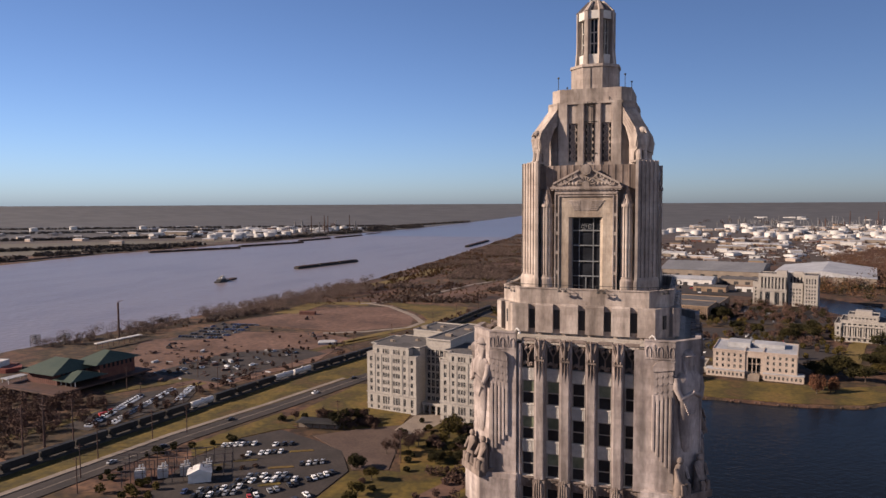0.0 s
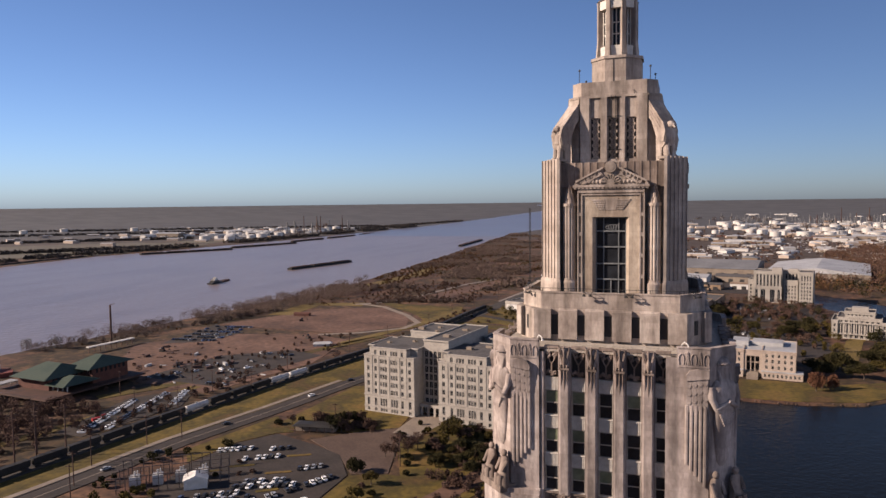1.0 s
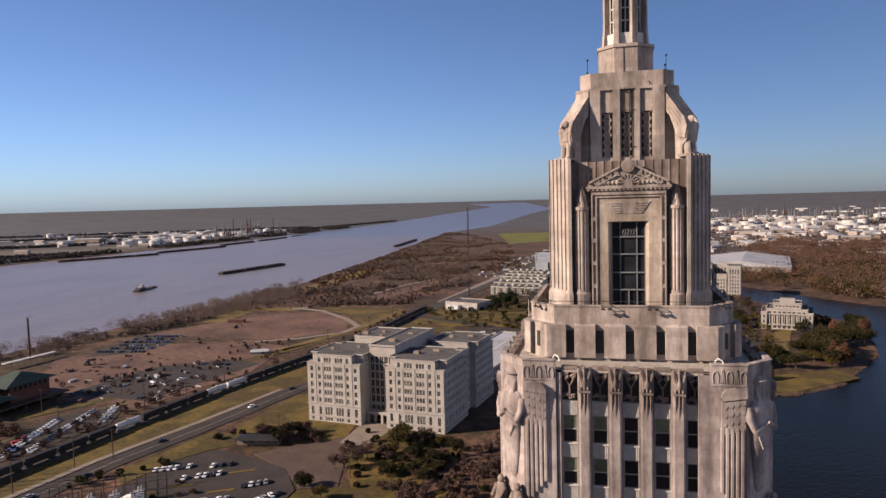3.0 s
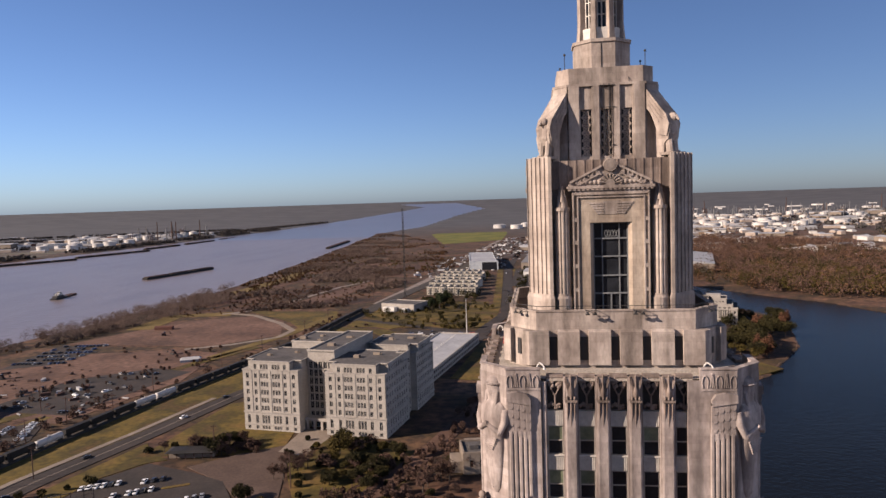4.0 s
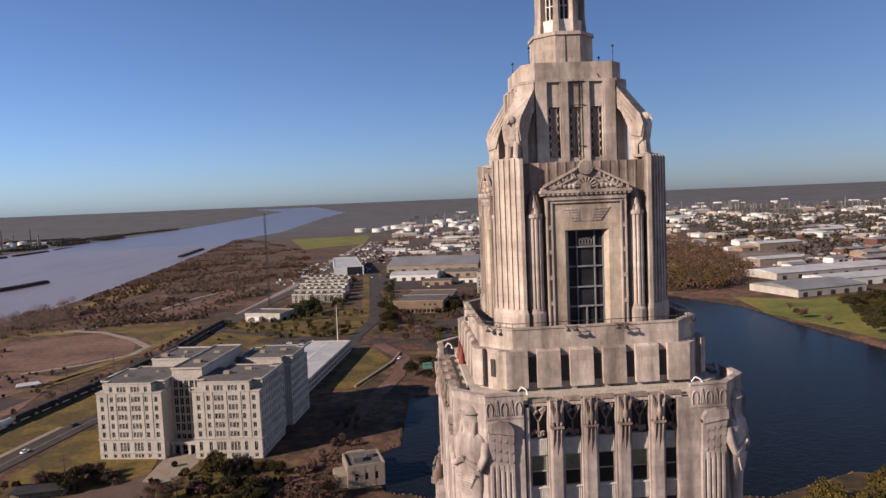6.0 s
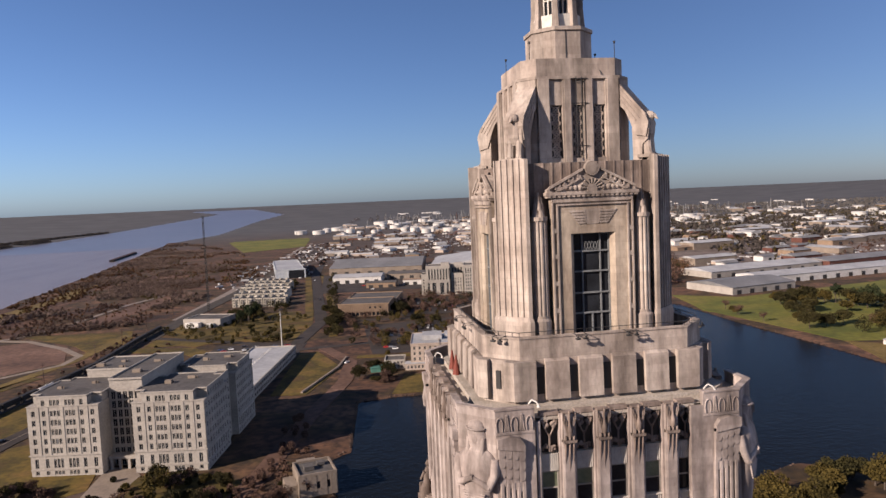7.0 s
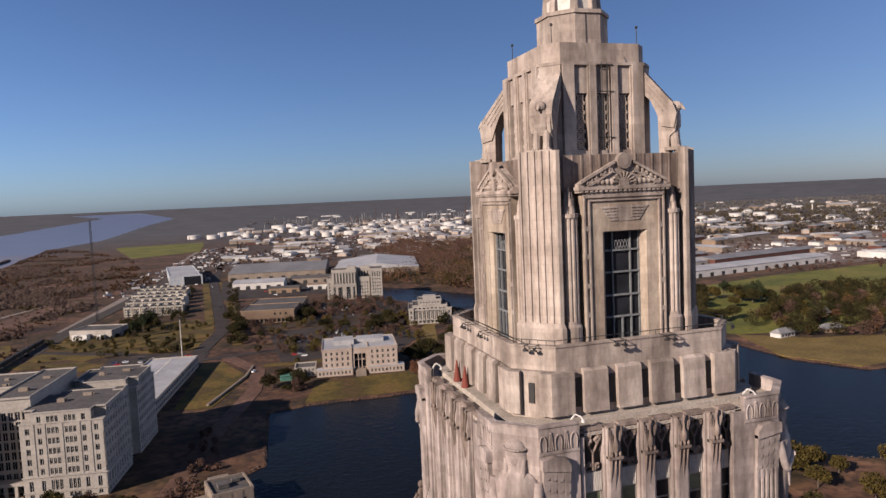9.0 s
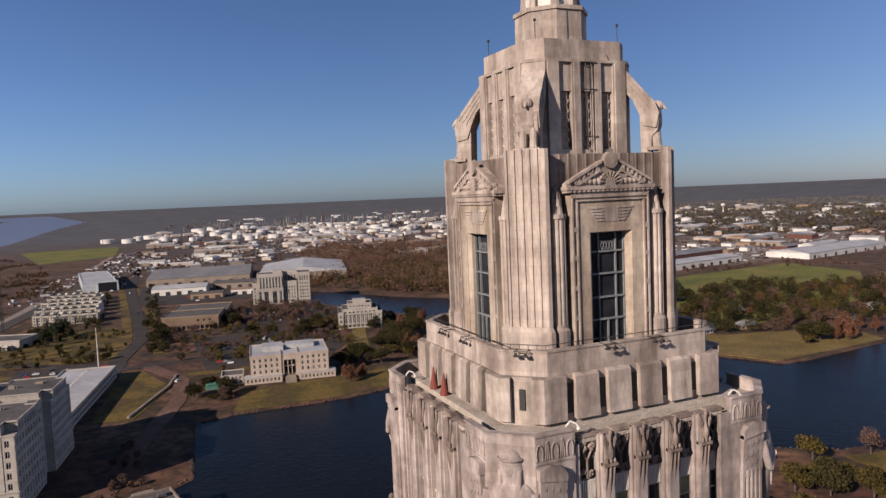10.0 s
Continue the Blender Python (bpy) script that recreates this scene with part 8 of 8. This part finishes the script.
for x, y, k in ((114, 2507, 2), (60, 2460, 2), (231, 2550, 1), (260, 2480, 1), (283, 2330, 1), (320, 2420, 1), (370, 2360, 0), (430, 2300, 1), (475, 2420, 0), (560, 2330, 0), (620, 2420, 1), (700, 2300, 0), (760, 2420, 0), (840, 2330, 1), (900, 2450, 0), (980, 2380, 0), (-90, 2650, 0), (-160, 2720, 0), (-60, 2800, 1), (-20, 2900, 0), (30, 2620, 1), (540, 2560, 2), (660, 2580, 2)):
    put_tank(k, x, y)
for k in range(34):
    put_tank(irng.choice((0, 0, 1, 1, 2)), irng.uniform(150, 1500), irng.uniform(2600, 3700))
for k in range(16):
    put_tank(irng.choice((0, 0, 1)), irng.uniform(1100, 2300), irng.uniform(1700, 2600))
for k in range(30):
    y = irng.uniform(1900, 2900)
    put_tank(irng.choice((0, 1, 1, 2)), -1380 - irng.uniform(0, 500), y)
for x, y in ((-2500, 2640), (-2114, 2336), (-2810, 2300), (-2806, 2514), (-1595, 2050), (-1480, 1980), (-1400, 1990)):
    put_tank(1, x, y)

# process columns, chimneys and frames
column = thing("process_column", "tall grey refinery column with platforms", "column", pose(0, -992, 0), group="columns of the works")
part("shell", Build().cyl(0, 0, 0, 46, 1.9, n=12).ball((0, 0, 46), (1.9, 1.9, 2), 12, 6), ROOFGREY, column)
for z in (20, 42):
    part("platform", Build().cyl(0, 0, z, z + 0.8, 3.0, n=12), RUST, column)
part("pipe", Build().cyl(3.2, 0, 0, 44, 0.5, n=6), METALBAR, column)
chimney = thing("chimney", "slim dark refinery chimney", "chimney", pose(0, -993, 0), group="chimneys of the works")
part("shaft", Build().cyl(0, 0, 0, 68, 2.4, 1.6, n=12), RUST, chimney)
part("rim", Build().cyl(0, 0, 67, 68.6, 2.0, n=12), IRON, chimney)
frame_unit = thing("process_frame", "dark steel process frame with pipes and vessels", "frame", pose(0, -994, 0), group="frames of the works")
steelwork = Build()
for x in (-9, 0, 9):
    for y in (-6, 6):
        steelwork.box(x - 0.5, x + 0.5, y - 0.5, y + 0.5, 0, 27)
for z in (7, 14, 21, 27):
    steelwork.box(-10, 10, -7, 7, z, z + 0.6)
part("steelwork", steelwork, RUST, frame_unit, kind="stuff")
part("vessel", Build().cyl(-5, 0, 8, 20, 2.4, n=10).cyl(5, 1, 15, 30, 1.6, n=10), ROOFWHITE, frame_unit)
for src, n, box in ((column, 44, (380, 2100, 3000, 4300)), (chimney, 18, (500, 2000, 3100, 4300)), (frame_unit, 26, (350, 2000, 2900, 4200))):
    for k in range(n):
        x, y = irng.uniform(box[0], box[1]), irng.uniform(box[2], box[3])
        ob = place_far(copy_thing(src, Matrix()) if k else src, x, y, irng.uniform(0, 90))
        ob.matrix_basis = ob.matrix_basis @ Matrix.Diagonal((1, 1, irng.choice((0.35, 0.45, 0.55, 0.7, 1.1)), 1))
for k in range(26):
    ob = place_far(copy_thing(irng.choice((column, frame_unit)), Matrix()), irng.uniform(60, 420), irng.uniform(3400, 4600), 0)
    ob.matrix_basis = ob.matrix_basis @ Matrix.Diagonal((1, 1, irng.uniform(0.35, 0.8), 1))
for k in range(16):
    place_far(copy_thing(irng.choice((column, frame_unit, chimney)), Matrix()), irng.uniform(-1650, -1350), irng.uniform(2300, 2900), 0)

# many sheds and flat-roofed works buildings
SHEDMATS = [(WHITE, ROOFWHITE), (TAN, ROOFGREY), (CONCRETE, ROOFWHITE), (BRICK, ROOFGREY), (WHITE, ROOFGREY), (TAN, TAN)]
SHEDS = []
for k, (wall, roof) in enumerate(SHEDMATS):
    t = thing("works_shed", "works shed with a shallow gabled roof", "shed", pose(0, -995, 0), group="sheds of the works")
    w, d, h = ((40, 18, 7), (26, 20, 6), (60, 26, 8), (34, 16, 6), (22, 14, 6), (30, 24, 5))[k]
    part("wall", Build().box(-w / 2, w / 2, -d / 2, d / 2, 0, h), wall, t)
    part("roof", Build().add([(-w / 2 - 0.5, -d / 2 - 0.5, h), (w / 2 + 0.5, -d / 2 - 0.5, h), (w / 2 + 0.5, d / 2 + 0.5, h), (-w / 2 - 0.5, d / 2 + 0.5, h), (-w / 2 - 0.5, 0, h + 2.2), (w / 2 + 0.5, 0, h + 2.2)], [(0, 1, 5, 4), (2, 3, 4, 5), (3, 0, 4), (1, 2, 5), (3, 2, 1, 0)]), roof, t)
    part("loading_door", Build().box(-2.4, 2.4, -d / 2 - 0.15, -d / 2 + 0.1, 0, 4), IRON, t)
    SHEDS.append(t)
begun = set()


def put_shed(x, y, a, s=1.0):
    k = irng.randrange(len(SHEDS))
    src = SHEDS[k]
    if k in begun:
        src = copy_thing(src, Matrix())
    begun.add(k)
    place_far(src, x, y, a)
    src.matrix_basis = src.matrix_basis @ Matrix.Scale(s, 4)


for k in range(70):
    put_shed(irng.uniform(-50, 700) + 0.1 * k, irng.uniform(1330, 2350), irng.choice((-12, 78, -10)), irng.uniform(0.6, 1.4))
for k in range(90):
    put_shed(irng.uniform(480, 1500), irng.uniform(780, 1700), irng.choice((12, 100, 14)), irng.uniform(0.7, 1.6))
for k in range(30):
    put_shed(irng.uniform(1000, 3200), irng.uniform(1200, 3200), irng.choice((12, 100, 14)), irng.uniform(0.9, 2.2))
for k in range(24):
    put_shed(irng.uniform(-1900, -1380), irng.uniform(1900, 2900), irng.uniform(0, 90), irng.uniform(0.9, 1.9))
for k in range(30):
    put_shed(irng.uniform(200, 2200), irng.uniform(2500, 3800), irng.uniform(0, 90), irng.uniform(0.8, 2.0))


def far_sheds(label, spots, wall, roof):
    """Sheds past counting, joined: walls and gabled roofs."""
    for name, mat in (("far_shed_walls", wall), ("far_shed_roofs", roof)):
        b = Build()
        for x, y, a, w, d, h in spots:
            m = pose(x, y, 0, 0, 0, a)
            c = Build()
            if name == "far_shed_walls":
                c.box(-w / 2, w / 2, -d / 2, d / 2, 0, h)
            else:
                c.add([(-w / 2, -d / 2, h), (w / 2, -d / 2, h), (w / 2, d / 2, h), (-w / 2, d / 2, h), (-w / 2, 0, h + 2), (w / 2, 0, h + 2)], [(0, 1, 5, 4), (2, 3, 4, 5), (3, 0, 4), (1, 2, 5)])
            c.turned(m)
            b.add([far(p) for p in c.v], c.f)
        thing(name, label, "sheds", kind="stuff", shape=b, mat=mat)


def spread(n, x0, x1, y0, y1, big=1.0):
    return [(irng.uniform(x0, x1), irng.uniform(y0, y1), irng.choice((12, 100, -12, 60)), big * irng.uniform(14, 60), big * irng.uniform(10, 26), irng.uniform(4, 9)) for k in range(n)]


far_sheds("far white works buildings", spread(110, 0, 1500, 1400, 3600) + spread(80, 500, 3000, 900, 3000) + spread(50, -2000, -1400, 1900, 3000) + spread(40, 400, 3500, 3500, 6000, 1.6), WHITE, ROOFWHITE)
far_sheds("far pinkish works buildings with pale roofs", spread(200, -20, 1500, 1350, 3600) + spread(160, 500, 3000, 800, 3000) + spread(40, -2600, -1400, 1500, 3000), PINKSTONE, ROOFWHITE)
pipes = Build()
for k in range(420):
    x, y = irng.uniform(250, 2100), irng.uniform(2700, 4300)
    q = Build().cyl(x, y, 0, irng.choice((8, 12, 16, 22, 40)), irng.uniform(0.5, 1.3), n=6)
    pipes.add([far(p) for p in q.v], q.f)
thing("refinery_pipework", "thin grey columns and pipes of the far refinery", "pipework", kind="stuff", shape=pipes, mat=ROOFGREY)
watertower = thing("water_tower", "white water tower far off among trees", "water tower")
part("bowl", Build().ball((0, 0, 38), (8, 8, 6), 16, 10), WHITE, watertower)
part("leg", Build().cyl(0, 0, 0, 36, 2.2, 1.6, n=12), WHITE, watertower)
place_far(watertower, 2050, 2050)
